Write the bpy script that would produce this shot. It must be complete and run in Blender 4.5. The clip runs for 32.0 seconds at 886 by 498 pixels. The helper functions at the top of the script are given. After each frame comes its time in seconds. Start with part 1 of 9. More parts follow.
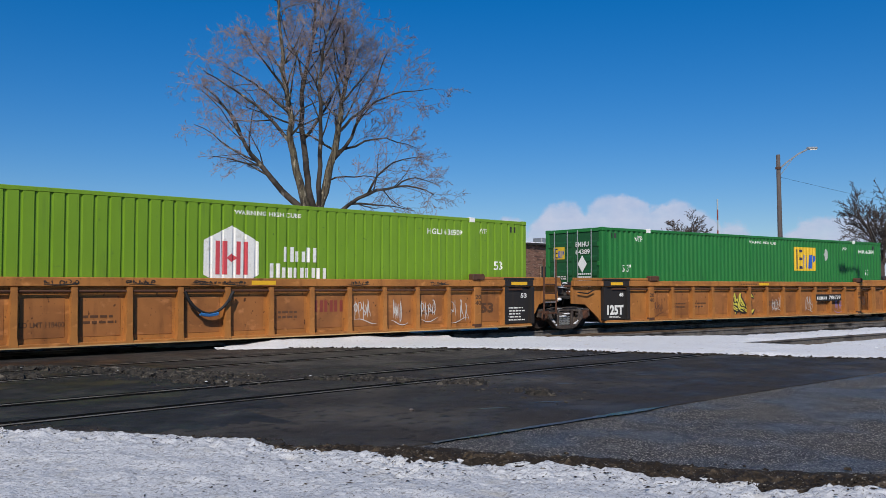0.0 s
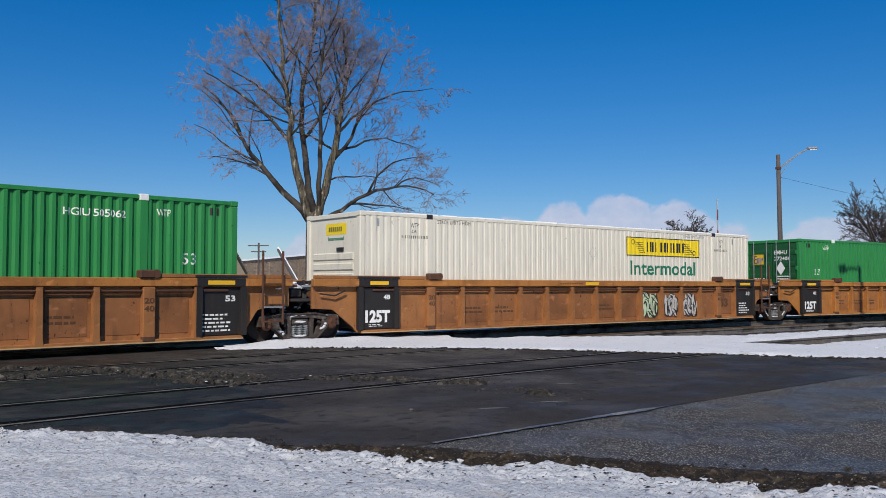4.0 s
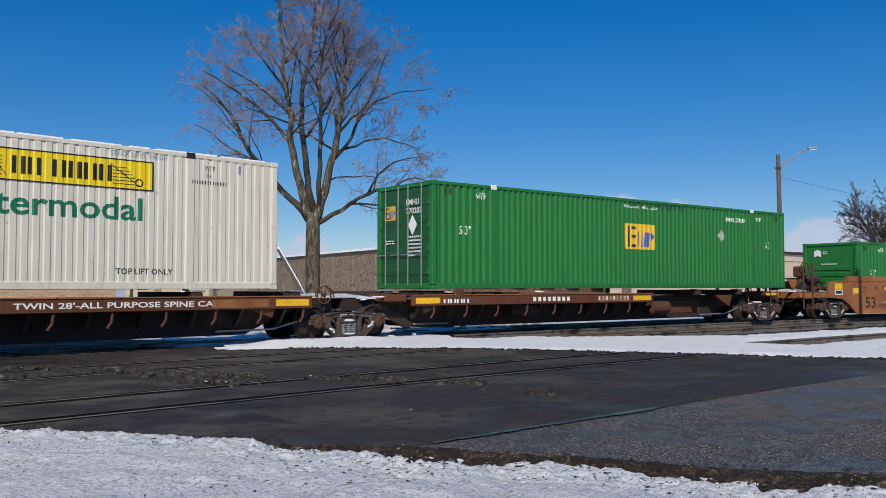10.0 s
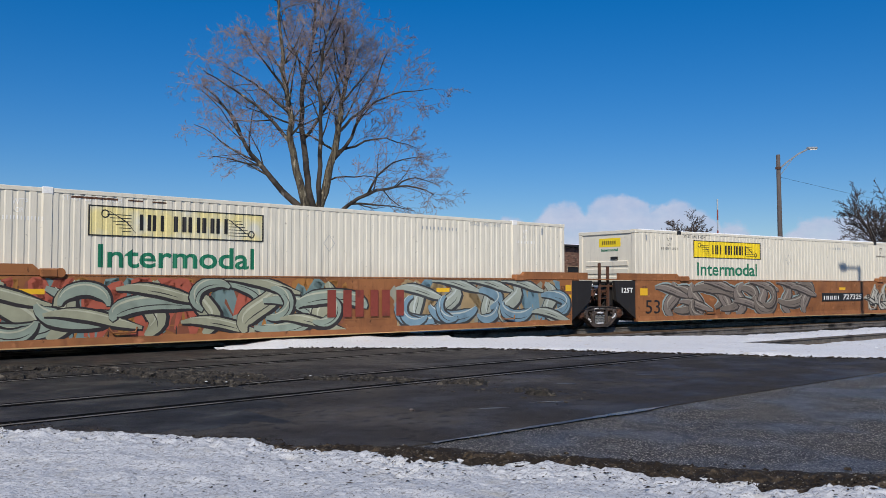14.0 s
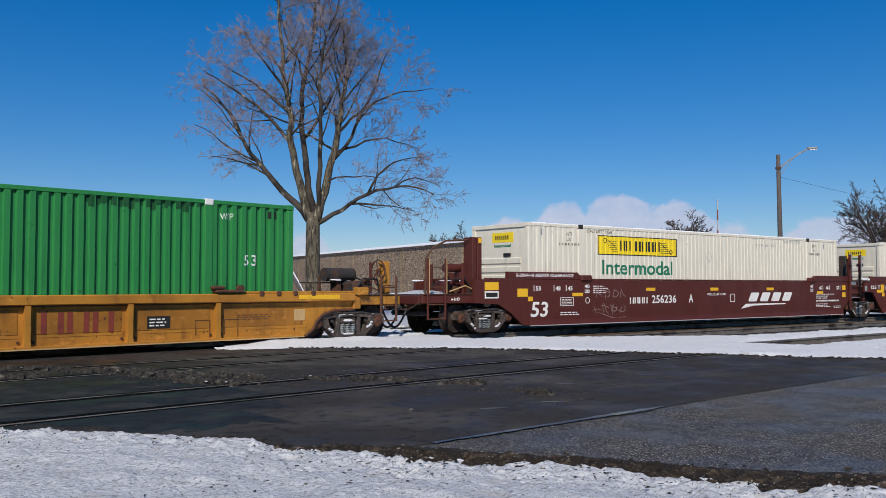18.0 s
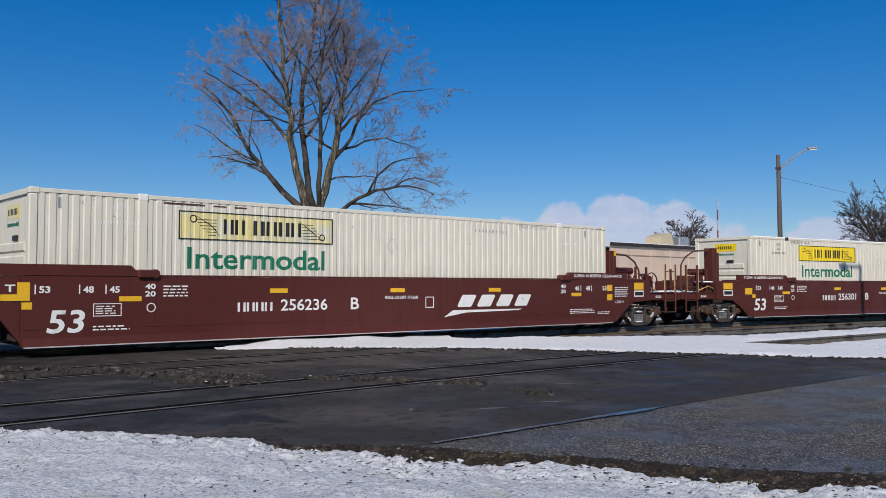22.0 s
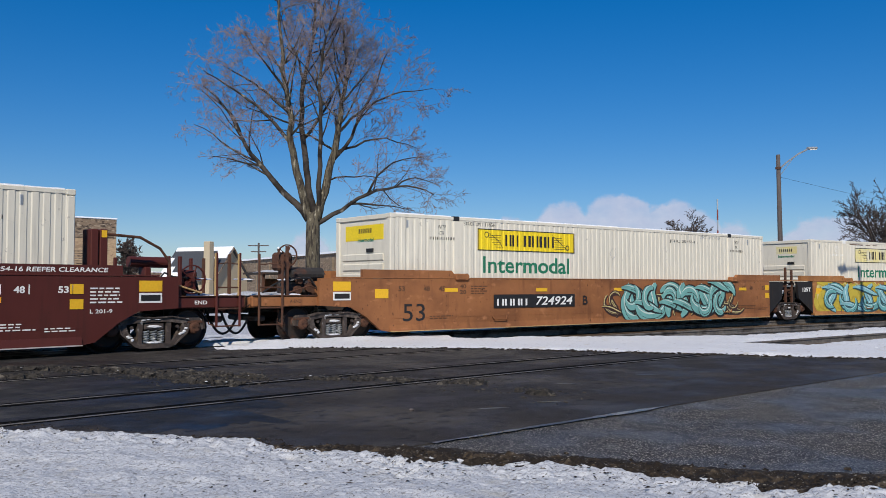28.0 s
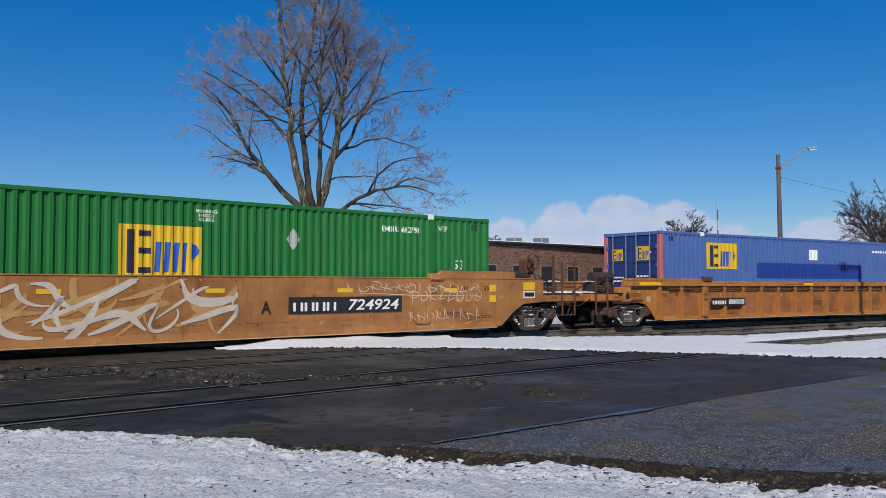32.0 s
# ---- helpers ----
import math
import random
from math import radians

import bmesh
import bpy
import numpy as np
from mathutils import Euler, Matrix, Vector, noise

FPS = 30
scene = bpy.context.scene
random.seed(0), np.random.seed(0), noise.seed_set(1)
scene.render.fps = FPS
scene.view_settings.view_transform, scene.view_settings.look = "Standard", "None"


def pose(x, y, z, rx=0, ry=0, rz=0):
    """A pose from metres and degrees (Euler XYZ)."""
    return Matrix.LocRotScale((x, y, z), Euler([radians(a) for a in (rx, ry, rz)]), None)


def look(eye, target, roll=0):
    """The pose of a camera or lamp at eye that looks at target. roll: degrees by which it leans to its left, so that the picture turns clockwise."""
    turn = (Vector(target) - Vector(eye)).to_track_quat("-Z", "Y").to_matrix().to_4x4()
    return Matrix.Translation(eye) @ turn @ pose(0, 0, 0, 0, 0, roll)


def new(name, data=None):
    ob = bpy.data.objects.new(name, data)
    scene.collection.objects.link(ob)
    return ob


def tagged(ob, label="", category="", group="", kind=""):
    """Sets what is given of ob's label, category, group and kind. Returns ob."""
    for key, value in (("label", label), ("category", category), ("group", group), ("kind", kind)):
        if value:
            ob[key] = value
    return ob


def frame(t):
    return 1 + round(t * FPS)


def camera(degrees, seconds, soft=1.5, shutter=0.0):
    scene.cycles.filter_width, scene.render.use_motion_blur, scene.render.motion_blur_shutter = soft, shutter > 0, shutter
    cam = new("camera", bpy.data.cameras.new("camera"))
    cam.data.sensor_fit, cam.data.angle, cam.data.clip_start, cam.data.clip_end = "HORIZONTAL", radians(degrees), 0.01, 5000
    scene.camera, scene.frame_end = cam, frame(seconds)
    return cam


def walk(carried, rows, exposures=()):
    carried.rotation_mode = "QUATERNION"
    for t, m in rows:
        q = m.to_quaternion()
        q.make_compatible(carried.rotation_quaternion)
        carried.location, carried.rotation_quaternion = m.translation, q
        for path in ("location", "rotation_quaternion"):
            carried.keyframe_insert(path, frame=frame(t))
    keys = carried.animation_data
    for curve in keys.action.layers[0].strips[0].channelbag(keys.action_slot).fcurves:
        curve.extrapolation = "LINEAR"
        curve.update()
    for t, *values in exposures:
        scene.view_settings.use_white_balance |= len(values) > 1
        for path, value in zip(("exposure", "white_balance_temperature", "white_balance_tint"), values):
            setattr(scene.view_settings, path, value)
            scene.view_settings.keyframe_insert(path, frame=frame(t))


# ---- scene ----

# ---------- camera ----------
CLIP = 32.0
AZ, TILT, EYE = radians(41.59), radians(2.384), Vector((0, 0, 1.35))
AHEAD = Vector((math.sin(AZ) * math.cos(TILT), math.cos(AZ) * math.cos(TILT), math.sin(TILT)))
cam = camera(53.78, CLIP, soft=0.75)
walk(cam, [(0, look(EYE, EYE + AHEAD, 0.05)), (CLIP, look(EYE, EYE + AHEAD, 0.05))])

# ---------- light ----------
SUN_TO = Vector((-0.62, -0.57, 0.68)).normalized()
SUN_EL = math.asin(SUN_TO.z)
world = bpy.data.worlds.new("sky")
scene.world = world
world.use_nodes = True
wn = world.node_tree.nodes
sky = wn.new("ShaderNodeTexSky")
sky.sky_type, sky.sun_disc = "NISHITA", False
sky.sun_elevation, sky.sun_rotation = SUN_EL, math.atan2(SUN_TO.x, SUN_TO.y)
sky.air_density, sky.dust_density, sky.ozone_density, sky.altitude = 1.0, 0.0, 5.0, 100
hue = wn.new("ShaderNodeHueSaturation")
hue.inputs["Saturation"].default_value = 1.545
even = wn.new("ShaderNodeGamma")
even.inputs["Gamma"].default_value = 0.82
world.node_tree.links.new(sky.outputs[0], even.inputs["Color"])
world.node_tree.links.new(even.outputs[0], hue.inputs["Color"])
tint = wn.new("ShaderNodeMix")
tint.data_type, tint.blend_type = "RGBA", "MULTIPLY"
tint.inputs["Factor"].default_value = 1.0
tint.inputs["B"].default_value = (0.92, 0.985, 1.20, 1)
world.node_tree.links.new(hue.outputs[0], tint.inputs["A"])
world.node_tree.links.new(tint.outputs["Result"], wn["Background"].inputs[0])
wn["Background"].inputs[1].default_value = 0.098
sun = new("sun", bpy.data.lights.new("sun", "SUN"))
sun.data.energy, sun.data.angle, sun.data.color = 4.15, radians(0.53), (1.0, 0.93, 0.82)
sun.matrix_world = look(SUN_TO * 60, (0, 0, 0))
scene.view_settings.exposure = 0.0


# ---------- materials ----------
def material(name, base, rough=0.6, metal=0.0, spots=(), bump=0.0, bump_scale=30.0, grain=0.08, grain_scale=25.0, stretch=(1, 1, 1), spec=0.4, rough_var=0.0, per_piece=0.0):
    """Base colour with fine grain and stains. spots: (colour, scale, from, to, stretch)."""
    m = bpy.data.materials.new(name)
    m.use_nodes = True
    nt = m.node_tree
    n, link = nt.nodes, nt.links.new
    bsdf = n["Principled BSDF"]
    bsdf.inputs["Roughness"].default_value = rough
    bsdf.inputs["Metallic"].default_value = metal
    bsdf.inputs["Specular IOR Level"].default_value = spec
    co = n.new("ShaderNodeTexCoord")

    def field(scale, detail, stretched):
        mp = n.new("ShaderNodeMapping")
        mp.inputs["Scale"].default_value = stretched
        link(co.outputs["Object"], mp.inputs["Vector"])
        t = n.new("ShaderNodeTexNoise")
        t.inputs["Scale"].default_value, t.inputs["Detail"].default_value = scale, detail
        link(mp.outputs["Vector"], t.inputs["Vector"])
        return t.outputs["Fac"]

    g = field(grain_scale, 5, stretch)
    mix = n.new("ShaderNodeMix")
    mix.data_type = "RGBA"
    mix.inputs["A"].default_value = (*[c * (1 - grain * 2) for c in base], 1)
    mix.inputs["B"].default_value = (*[min(1, c * (1 + grain * 2)) for c in base], 1)
    link(g, mix.inputs["Factor"])
    colour = mix.outputs["Result"]
    if per_piece:
        info = n.new("ShaderNodeObjectInfo")
        hsv = n.new("ShaderNodeHueSaturation")
        mr = n.new("ShaderNodeMapRange")
        mr.inputs["To Min"].default_value, mr.inputs["To Max"].default_value = 1 - per_piece, 1 + per_piece
        link(info.outputs["Random"], mr.inputs["Value"])
        link(mr.outputs["Result"], hsv.inputs["Value"])
        link(colour, hsv.inputs["Color"])
        colour = hsv.outputs["Color"]
    for col, scale, lo, hi, st in spots:
        f = field(scale, 6, st)
        r = n.new("ShaderNodeMapRange")
        r.inputs["From Min"].default_value, r.inputs["From Max"].default_value = lo, hi
        link(f, r.inputs["Value"])
        k = n.new("ShaderNodeMix")
        k.data_type = "RGBA"
        link(r.outputs["Result"], k.inputs["Factor"])
        link(colour, k.inputs["A"])
        k.inputs["B"].default_value = (*col, 1)
        colour = k.outputs["Result"]
    link(colour, bsdf.inputs["Base Color"])
    if rough_var:
        r = n.new("ShaderNodeMapRange")
        r.inputs["From Min"].default_value, r.inputs["From Max"].default_value = 0.38, 0.62
        r.inputs["To Min"].default_value, r.inputs["To Max"].default_value = max(0.05, rough - rough_var), min(1, rough + rough_var)
        link(field(1.1, 4, (1, 1, 1)), r.inputs["Value"])
        link(r.outputs["Result"], bsdf.inputs["Roughness"])
    if bump:
        b = n.new("ShaderNodeBump")
        b.inputs["Strength"].default_value, b.inputs["Distance"].default_value = min(1, bump * 10), bump
        link(field(bump_scale, 6, (1, 1, 1)), b.inputs["Height"])
        link(b.outputs["Normal"], bsdf.inputs["Normal"])
    return m


def paint(name, base, dirt, amount=0.5, rough=0.45):
    """Painted steel with streaks that run down, chips and dust."""
    return material(name, base, rough, spots=[(dirt, 1.6, 0.62 - 0.1 * amount, 0.95, (6, 6, 0.5)), (dirt, 9.0, 0.68, 0.76, (1, 1, 1))],
                    grain=0.05, grain_scale=3.0, stretch=(2, 2, 0.6), bump=0.002, bump_scale=6.0, rough_var=0.1, spec=0.28)


def worn(name, base, dirt, rough=0.6):
    """Old sun-bleached wagon paint: broad stains, runs, scuffs and rust chips."""
    pale = tuple(min(1, c * 1.55 + 0.02) for c in base)
    return material(name, base, rough, spots=[(dirt, 0.9, 0.46, 0.86, (1, 1, 1.4)), (dirt, 2.6, 0.56, 0.90, (2.2, 2.2, 0.4)), (pale, 3.6, 0.60, 0.80, (1, 1, 1.5)), ((0.07, 0.028, 0.013), 11, 0.66, 0.73, (1, 1, 0.7)), (dirt, 30, 0.66, 0.71, (1, 1, 1))],
                    grain=0.09, grain_scale=4.0, stretch=(1, 1, 0.8), bump=0.003, bump_scale=5.0, rough_var=0.1, spec=0.22)


RUST = (0.10, 0.035, 0.015)
M_LIME = paint("lime_paint", (0.155, 0.285, 0.02), (0.09, 0.17, 0.03), 0.4)
M_GREEN = paint("green_paint", (0.018, 0.155, 0.034), (0.012, 0.07, 0.02), 0.4)
M_EMERALD = paint("emerald_paint", (0.028, 0.215, 0.058), (0.016, 0.10, 0.035), 0.4)
M_WHITE = paint("off_white_paint", (0.68, 0.635, 0.53), (0.42, 0.39, 0.33), 0.5)
M_BLUE = paint("blue_paint", (0.070, 0.135, 0.36), (0.03, 0.06, 0.18), 0.5)
M_PINK = paint("faded_red_paint", (0.45, 0.13, 0.12), (0.3, 0.08, 0.07), 0.5)
M_OCHRE = worn("ochre_car_paint", (0.40, 0.165, 0.044), (0.13, 0.052, 0.021))
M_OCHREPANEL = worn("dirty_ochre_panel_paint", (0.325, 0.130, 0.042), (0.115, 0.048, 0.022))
M_GOLDPANEL = worn("dirty_golden_panel_paint", (0.34, 0.145, 0.024), (0.12, 0.05, 0.016))
# pale paints, also used for the bright lines along the sills
M_LIP = paint("pale_tan_paint", (0.50, 0.33, 0.15), (0.28, 0.15, 0.06), 0.8, 0.6)
M_EDGE = paint("pale_grey_edge", (0.46, 0.43, 0.40), (0.16, 0.10, 0.08), 0.8, 0.6)
M_GOLD = worn("golden_car_paint", (0.45, 0.20, 0.030), (0.15, 0.06, 0.018))
M_TAN = worn("faded_tan_car_paint", (0.37, 0.165, 0.056), (0.15, 0.060, 0.026))
M_UMBER = worn("umber_ochre_car_paint", (0.325, 0.138, 0.050), (0.11, 0.046, 0.023))
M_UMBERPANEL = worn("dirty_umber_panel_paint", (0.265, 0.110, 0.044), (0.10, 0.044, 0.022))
M_BROWN = worn("weathered_brown_car_paint", (0.295, 0.120, 0.047), (0.12, 0.048, 0.024))
M_MAROON = paint("maroon_car_paint", (0.085, 0.020, 0.015), (0.045, 0.016, 0.012), 0.8, 0.5)
M_BLACK = paint("black_car_paint", (0.022, 0.020, 0.020), (0.06, 0.035, 0.02), 0.6, 0.6)
M_SPINE = paint("rusty_deck_paint", (0.12, 0.042, 0.020), (0.05, 0.024, 0.016), 1.5, 0.8)
M_BEAM = paint("dark_beam_paint", (0.036, 0.024, 0.020), (0.026, 0.018, 0.015), 0.7, 0.8)
# door paints: darker and more streaked than the side paints
M_GREENDOOR = paint("dark_green_door_paint", (0.014, 0.085, 0.028), (0.010, 0.035, 0.016), 0.8)
M_WHITEDOOR = paint("dull_white_door_paint", (0.50, 0.49, 0.45), (0.28, 0.26, 0.22), 0.8)
M_BLUEDOOR = paint("dark_blue_door_paint", (0.018, 0.040, 0.16), (0.012, 0.02, 0.08), 0.8)
M_DARK = material("dark_steel", (0.032, 0.028, 0.026), 0.7, 0.0, [(RUST, 4, 0.52, 0.75, (1, 1, 1)), ((0.10, 0.09, 0.08), 7, 0.6, 0.8, (1, 1, 1))], 0.003, 40)
M_WHEEL = material("wheel_steel", (0.032, 0.024, 0.021), 0.65, 0.2, [(RUST, 6, 0.5, 0.7, (1, 1, 1))], 0.002, 40)
M_SILVER = material("galvanised_steel", (0.42, 0.43, 0.43), 0.45, 0.7, grain=0.1)
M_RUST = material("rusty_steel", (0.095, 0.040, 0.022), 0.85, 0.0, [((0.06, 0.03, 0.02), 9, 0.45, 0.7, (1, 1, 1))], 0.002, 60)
M_YELLOW = material("yellow_sheet", (0.78, 0.44, 0.02), 0.5, spots=[((0.5, 0.26, 0.03), 3, 0.6, 0.85, (1, 1, 1))])
M_LOGOYEL = material("yellow_decal", (0.82, 0.60, 0.015), 0.45, spots=[((0.6, 0.42, 0.05), 3, 0.62, 0.9, (1, 1, 1))])
M_EMBLEM = material("ochre_yellow_decal", (0.66, 0.42, 0.020), 0.5, spots=[((0.5, 0.30, 0.03), 3, 0.60, 0.9, (1, 1, 1))])
M_PLACARD = material("grey_reflective_placard", (0.36, 0.39, 0.36), 0.4, spots=[((0.25, 0.28, 0.25), 6, 0.55, 0.7, (1, 1, 1))])
M_PALEYEL = material("faded_yellow_decal", (0.72, 0.62, 0.28), 0.5, spots=[((0.62, 0.60, 0.50), 2, 0.45, 0.7, (1, 1, 1))])
M_INKBLACK = material("black_print", (0.018, 0.017, 0.017), 0.5)
M_INKWHITE = material("white_print", (0.78, 0.77, 0.74), 0.5, spots=[((0.5, 0.47, 0.4), 6, 0.6, 0.8, (1, 1, 1))])
M_INKGREEN = material("green_print", (0.012, 0.16, 0.085), 0.5)
M_INKBLUE = material("blue_print", (0.02, 0.09, 0.42), 0.5)
M_INKNAVY = material("navy_print", (0.02, 0.022, 0.06), 0.5)
M_INKRED = material("red_print", (0.58, 0.075, 0.09), 0.5)
M_INKMAROON = material("dark_red_print", (0.21, 0.04, 0.026), 0.6, spots=[((0.12, 0.03, 0.02), 3, 0.55, 0.75, (1, 1, 1))])
M_INKDULL = material("dull_dark_print", (0.10, 0.045, 0.02), 0.6)
M_WATER = material("standing_meltwater", (0.055, 0.055, 0.056), 0.30, spec=0.5, grain=0.4, bump=0.004, bump_scale=30, rough_var=0.12)
M_SNOW = material("old_snow", (0.51, 0.52, 0.545), 0.7, spots=[((0.58, 0.585, 0.60), 1.6, 0.52, 0.75, (1, 1, 1)), ((0.46, 0.44, 0.40), 4.0, 0.58, 0.75, (1, 1, 1)), ((0.27, 0.265, 0.26), 20, 0.585, 0.64, (1, 2.4, 1)), ((0.33, 0.325, 0.32), 46, 0.59, 0.65, (2, 1, 1)), ((0.10, 0.09, 0.075), 36, 0.635, 0.67, (1, 2.2, 1))], bump=0.05, bump_scale=26, grain=0.14, grain_scale=60)
M_FARSNOW = material("bright_snow", (0.67, 0.67, 0.68), 0.7, spots=[((0.58, 0.53, 0.45), 3.0, 0.60, 0.8, (1, 1, 1)), ((0.30, 0.27, 0.23), 9, 0.66, 0.72, (1, 1, 1)), ((0.48, 0.47, 0.46), 24, 0.60, 0.68, (1, 1, 1))], bump=0.04, bump_scale=16, grain=0.10, grain_scale=20)
M_CLEANSNOW = material("fresh_snow", (0.90, 0.91, 0.94), 0.6, bump=0.01, bump_scale=14, grain=0.03)
M_ASPHALT = material("new_asphalt", (0.035, 0.030, 0.0275), 0.68, spots=[((0.082, 0.071, 0.060), 0.6, 0.50, 0.72, (1, 1, 1)), ((0.050, 0.045, 0.040), 2.4, 0.56, 0.70, (0.5, 1, 1)), ((0.014, 0.013, 0.013), 7, 0.54, 0.68, (1, 1, 1)), ((0.20, 0.18, 0.155), 75, 0.62, 0.68, (1, 1, 1))], bump=0.03, bump_scale=60, grain=0.4, grain_scale=90, rough_var=0.18, spec=0.15)
M_DAMP = material("damp_asphalt", (0.015, 0.0140, 0.0145), 0.6, spots=[((0.036, 0.033, 0.030), 1.3, 0.50, 0.66, (1, 1, 1)), ((0.006, 0.006, 0.006), 5, 0.52, 0.66, (1, 1, 1)), ((0.10, 0.09, 0.08), 75, 0.64, 0.69, (1, 1, 1))], bump=0.025, bump_scale=60, grain=0.4, grain_scale=90, rough_var=0.2, spec=0.3)
M_OLDROAD = material("worn_asphalt", (0.041, 0.037, 0.035), 0.66, spots=[((0.026, 0.026, 0.029), 0.6, 0.46, 0.68, (1, 1, 1)), ((0.42, 0.38, 0.32), 58, 0.57, 0.61, (1, 1, 1)), ((0.012, 0.011, 0.011), 48, 0.56, 0.62, (1.3, 1, 1)), ((0.55, 0.50, 0.44), 80, 0.64, 0.67, (1, 1, 1))], bump=0.05, bump_scale=50, grain=0.5, grain_scale=80, rough_var=0.26, spec=0.4)
M_MUD = material("wet_mud", (0.021, 0.0155, 0.011), 0.85, spots=[((0.075, 0.055, 0.036), 9, 0.52, 0.66, (1, 1, 1)), ((0.22, 0.20, 0.17), 34, 0.62, 0.68, (1, 1, 1))], bump=0.05, bump_scale=45, grain=0.45, grain_scale=50, spec=0.2)
M_SLUSH = material("dirty_slush", (0.030, 0.025, 0.020), 0.85, spots=[((0.11, 0.095, 0.075), 9, 0.54, 0.68, (1, 1, 1)), ((0.008, 0.007, 0.006), 16, 0.52, 0.62, (1, 1, 1))], bump=0.03, bump_scale=40, grain=0.4)
M_GROOVE = material("black_groove_shade", (0.004, 0.004, 0.004), 1.0, spec=0.03)
M_BALLAST = material("dark_ballast", (0.095, 0.064, 0.040), 0.95, spots=[((0.085, 0.060, 0.036), 14, 0.57, 0.72, (1, 1, 1)), ((0.012, 0.009, 0.007), 5, 0.53, 0.68, (1, 1, 1))], bump=0.03, bump_scale=22, grain=0.4, grain_scale=30, spec=0.1)
M_TIE = material("weathered_timber", (0.12, 0.086, 0.060), 0.9, grain=0.3, grain_scale=8, stretch=(1, 12, 12), per_piece=0.3)
M_DIRT = material("dried_mud_film", (0.070, 0.061, 0.052), 0.85, spots=[((0.036, 0.031, 0.028), 1.1, 0.46, 0.60, (1, 1, 1)), ((0.028, 0.024, 0.022), 6, 0.52, 0.66, (1, 1, 1)), ((0.22, 0.20, 0.17), 70, 0.62, 0.68, (1, 1, 1))], bump=0.02, bump_scale=60, grain=0.35, grain_scale=80, spec=0.2)
M_RAIL = material("worn_rail", (0.19, 0.17, 0.15), 0.55, 0.35, spots=[((0.03, 0.025, 0.02), 1.3, 0.5, 0.65, (1, 1, 1))], grain=0.35, grain_scale=9)
M_BRICKWALL = material("tan_masonry", (0.43, 0.30, 0.18), 0.9, spots=[((0.25, 0.165, 0.105), 1.0, 0.52, 0.8, (0.5, 1, 1.6)), ((0.27, 0.18, 0.12), 5.5, 0.56, 0.68, (0.7, 1, 2.4)), ((0.56, 0.43, 0.29), 6.5, 0.58, 0.70, (0.7, 1, 2.4))], grain=0.2, grain_scale=7, stretch=(1, 1, 2.6))
M_DARKBRICK = material("dark_masonry", (0.23, 0.165, 0.112), 0.9, spots=[((0.06, 0.043, 0.034), 4.5, 0.50, 0.62, (0.7, 1, 1.8)), ((0.42, 0.34, 0.25), 5, 0.54, 0.68, (0.7, 1, 1.8))], grain=0.25, grain_scale=7, stretch=(1, 1, 2.5))
M_REDBRICK = material("brown_brick", (0.165, 0.090, 0.064), 0.9, spots=[((0.07, 0.04, 0.032), 3.5, 0.5, 0.66, (0.6, 1, 2)), ((0.27, 0.19, 0.15), 5, 0.57, 0.70, (0.6, 1, 2))], grain=0.25, grain_scale=8, stretch=(1, 1, 3), per_piece=0.2)
M_MORTAR = material("mortar", (0.22, 0.18, 0.14), 0.95, grain=0.15)
M_BEIGE = material("beige_cladding", (0.60, 0.46, 0.36), 0.7, spots=[((0.45, 0.34, 0.27), 1.0, 0.55, 0.8, (1, 1, 0.4))], grain=0.05)
M_ROOFDARK = material("dark_roof_edge", (0.03, 0.025, 0.025), 0.7, grain=0.2)
M_STONEWOOD = material("weathered_boards", (0.22, 0.17, 0.12), 0.9, spots=[((0.10, 0.075, 0.05), 1.4, 0.45, 0.7, (1, 1, 4)), ((0.38, 0.33, 0.27), 5, 0.56, 0.75, (1, 1, 3))], grain=0.3, grain_scale=5, per_piece=0.2)
M_HOUSE = material("pale_siding", (0.46, 0.38, 0.26), 0.8, grain=0.08)
M_SHINGLE = material("grey_shingles", (0.055, 0.06, 0.07), 0.85, grain=0.3, grain_scale=10)
M_GLASSDARK = material("dark_window_glass", (0.02, 0.025, 0.03), 0.08, spec=0.6)
M_BARK = material("grey_brown_bark", (0.105, 0.088, 0.058), 0.9, spots=[((0.030, 0.023, 0.017), 3, 0.46, 0.60, (4, 4, 0.8)), ((0.34, 0.30, 0.22), 3, 0.60, 0.72, (3, 3, 0.8))], bump=0.03, bump_scale=14, grain=0.3)
# the pale spots paint sunlit highlights on the dark limbs
M_LIMB = material("dark_limb_bark", (0.058, 0.046, 0.036), 0.9, spots=[((0.018, 0.014, 0.011), 1.6, 0.44, 0.58, (1, 1, 1)), ((0.28, 0.25, 0.20), 1.8, 0.62, 0.70, (1, 1, 1))], bump=0.02, bump_scale=14, grain=0.3)
# cast steel flecked at random with pale and dark spots
M_TRUCK = material("pale_flecked_cast_steel", (0.060, 0.045, 0.038), 0.7, spots=[((0.30, 0.285, 0.27), 5.5, 0.63, 0.70, (1, 1, 1)), ((0.12, 0.095, 0.08), 9, 0.52, 0.66, (1, 1, 1)), ((0.022, 0.017, 0.014), 4, 0.54, 0.66, (1, 1, 1))], grain=0.3, grain_scale=20)
M_CONCRETE = material("weathered_concrete", (0.46, 0.44, 0.40), 0.9, spots=[((0.24, 0.22, 0.20), 1.2, 0.50, 0.66, (1, 1, 1)), ((0.80, 0.80, 0.80), 2.5, 0.56, 0.66, (1, 1, 1))], grain=0.2, per_piece=0.35)
M_TWIG = material("reddish_grey_twigs", (0.215, 0.170, 0.172), 0.85, grain=0.2)
M_FARTWIG = material("dark_far_twigs", (0.06, 0.045, 0.038), 0.9, grain=0.2)
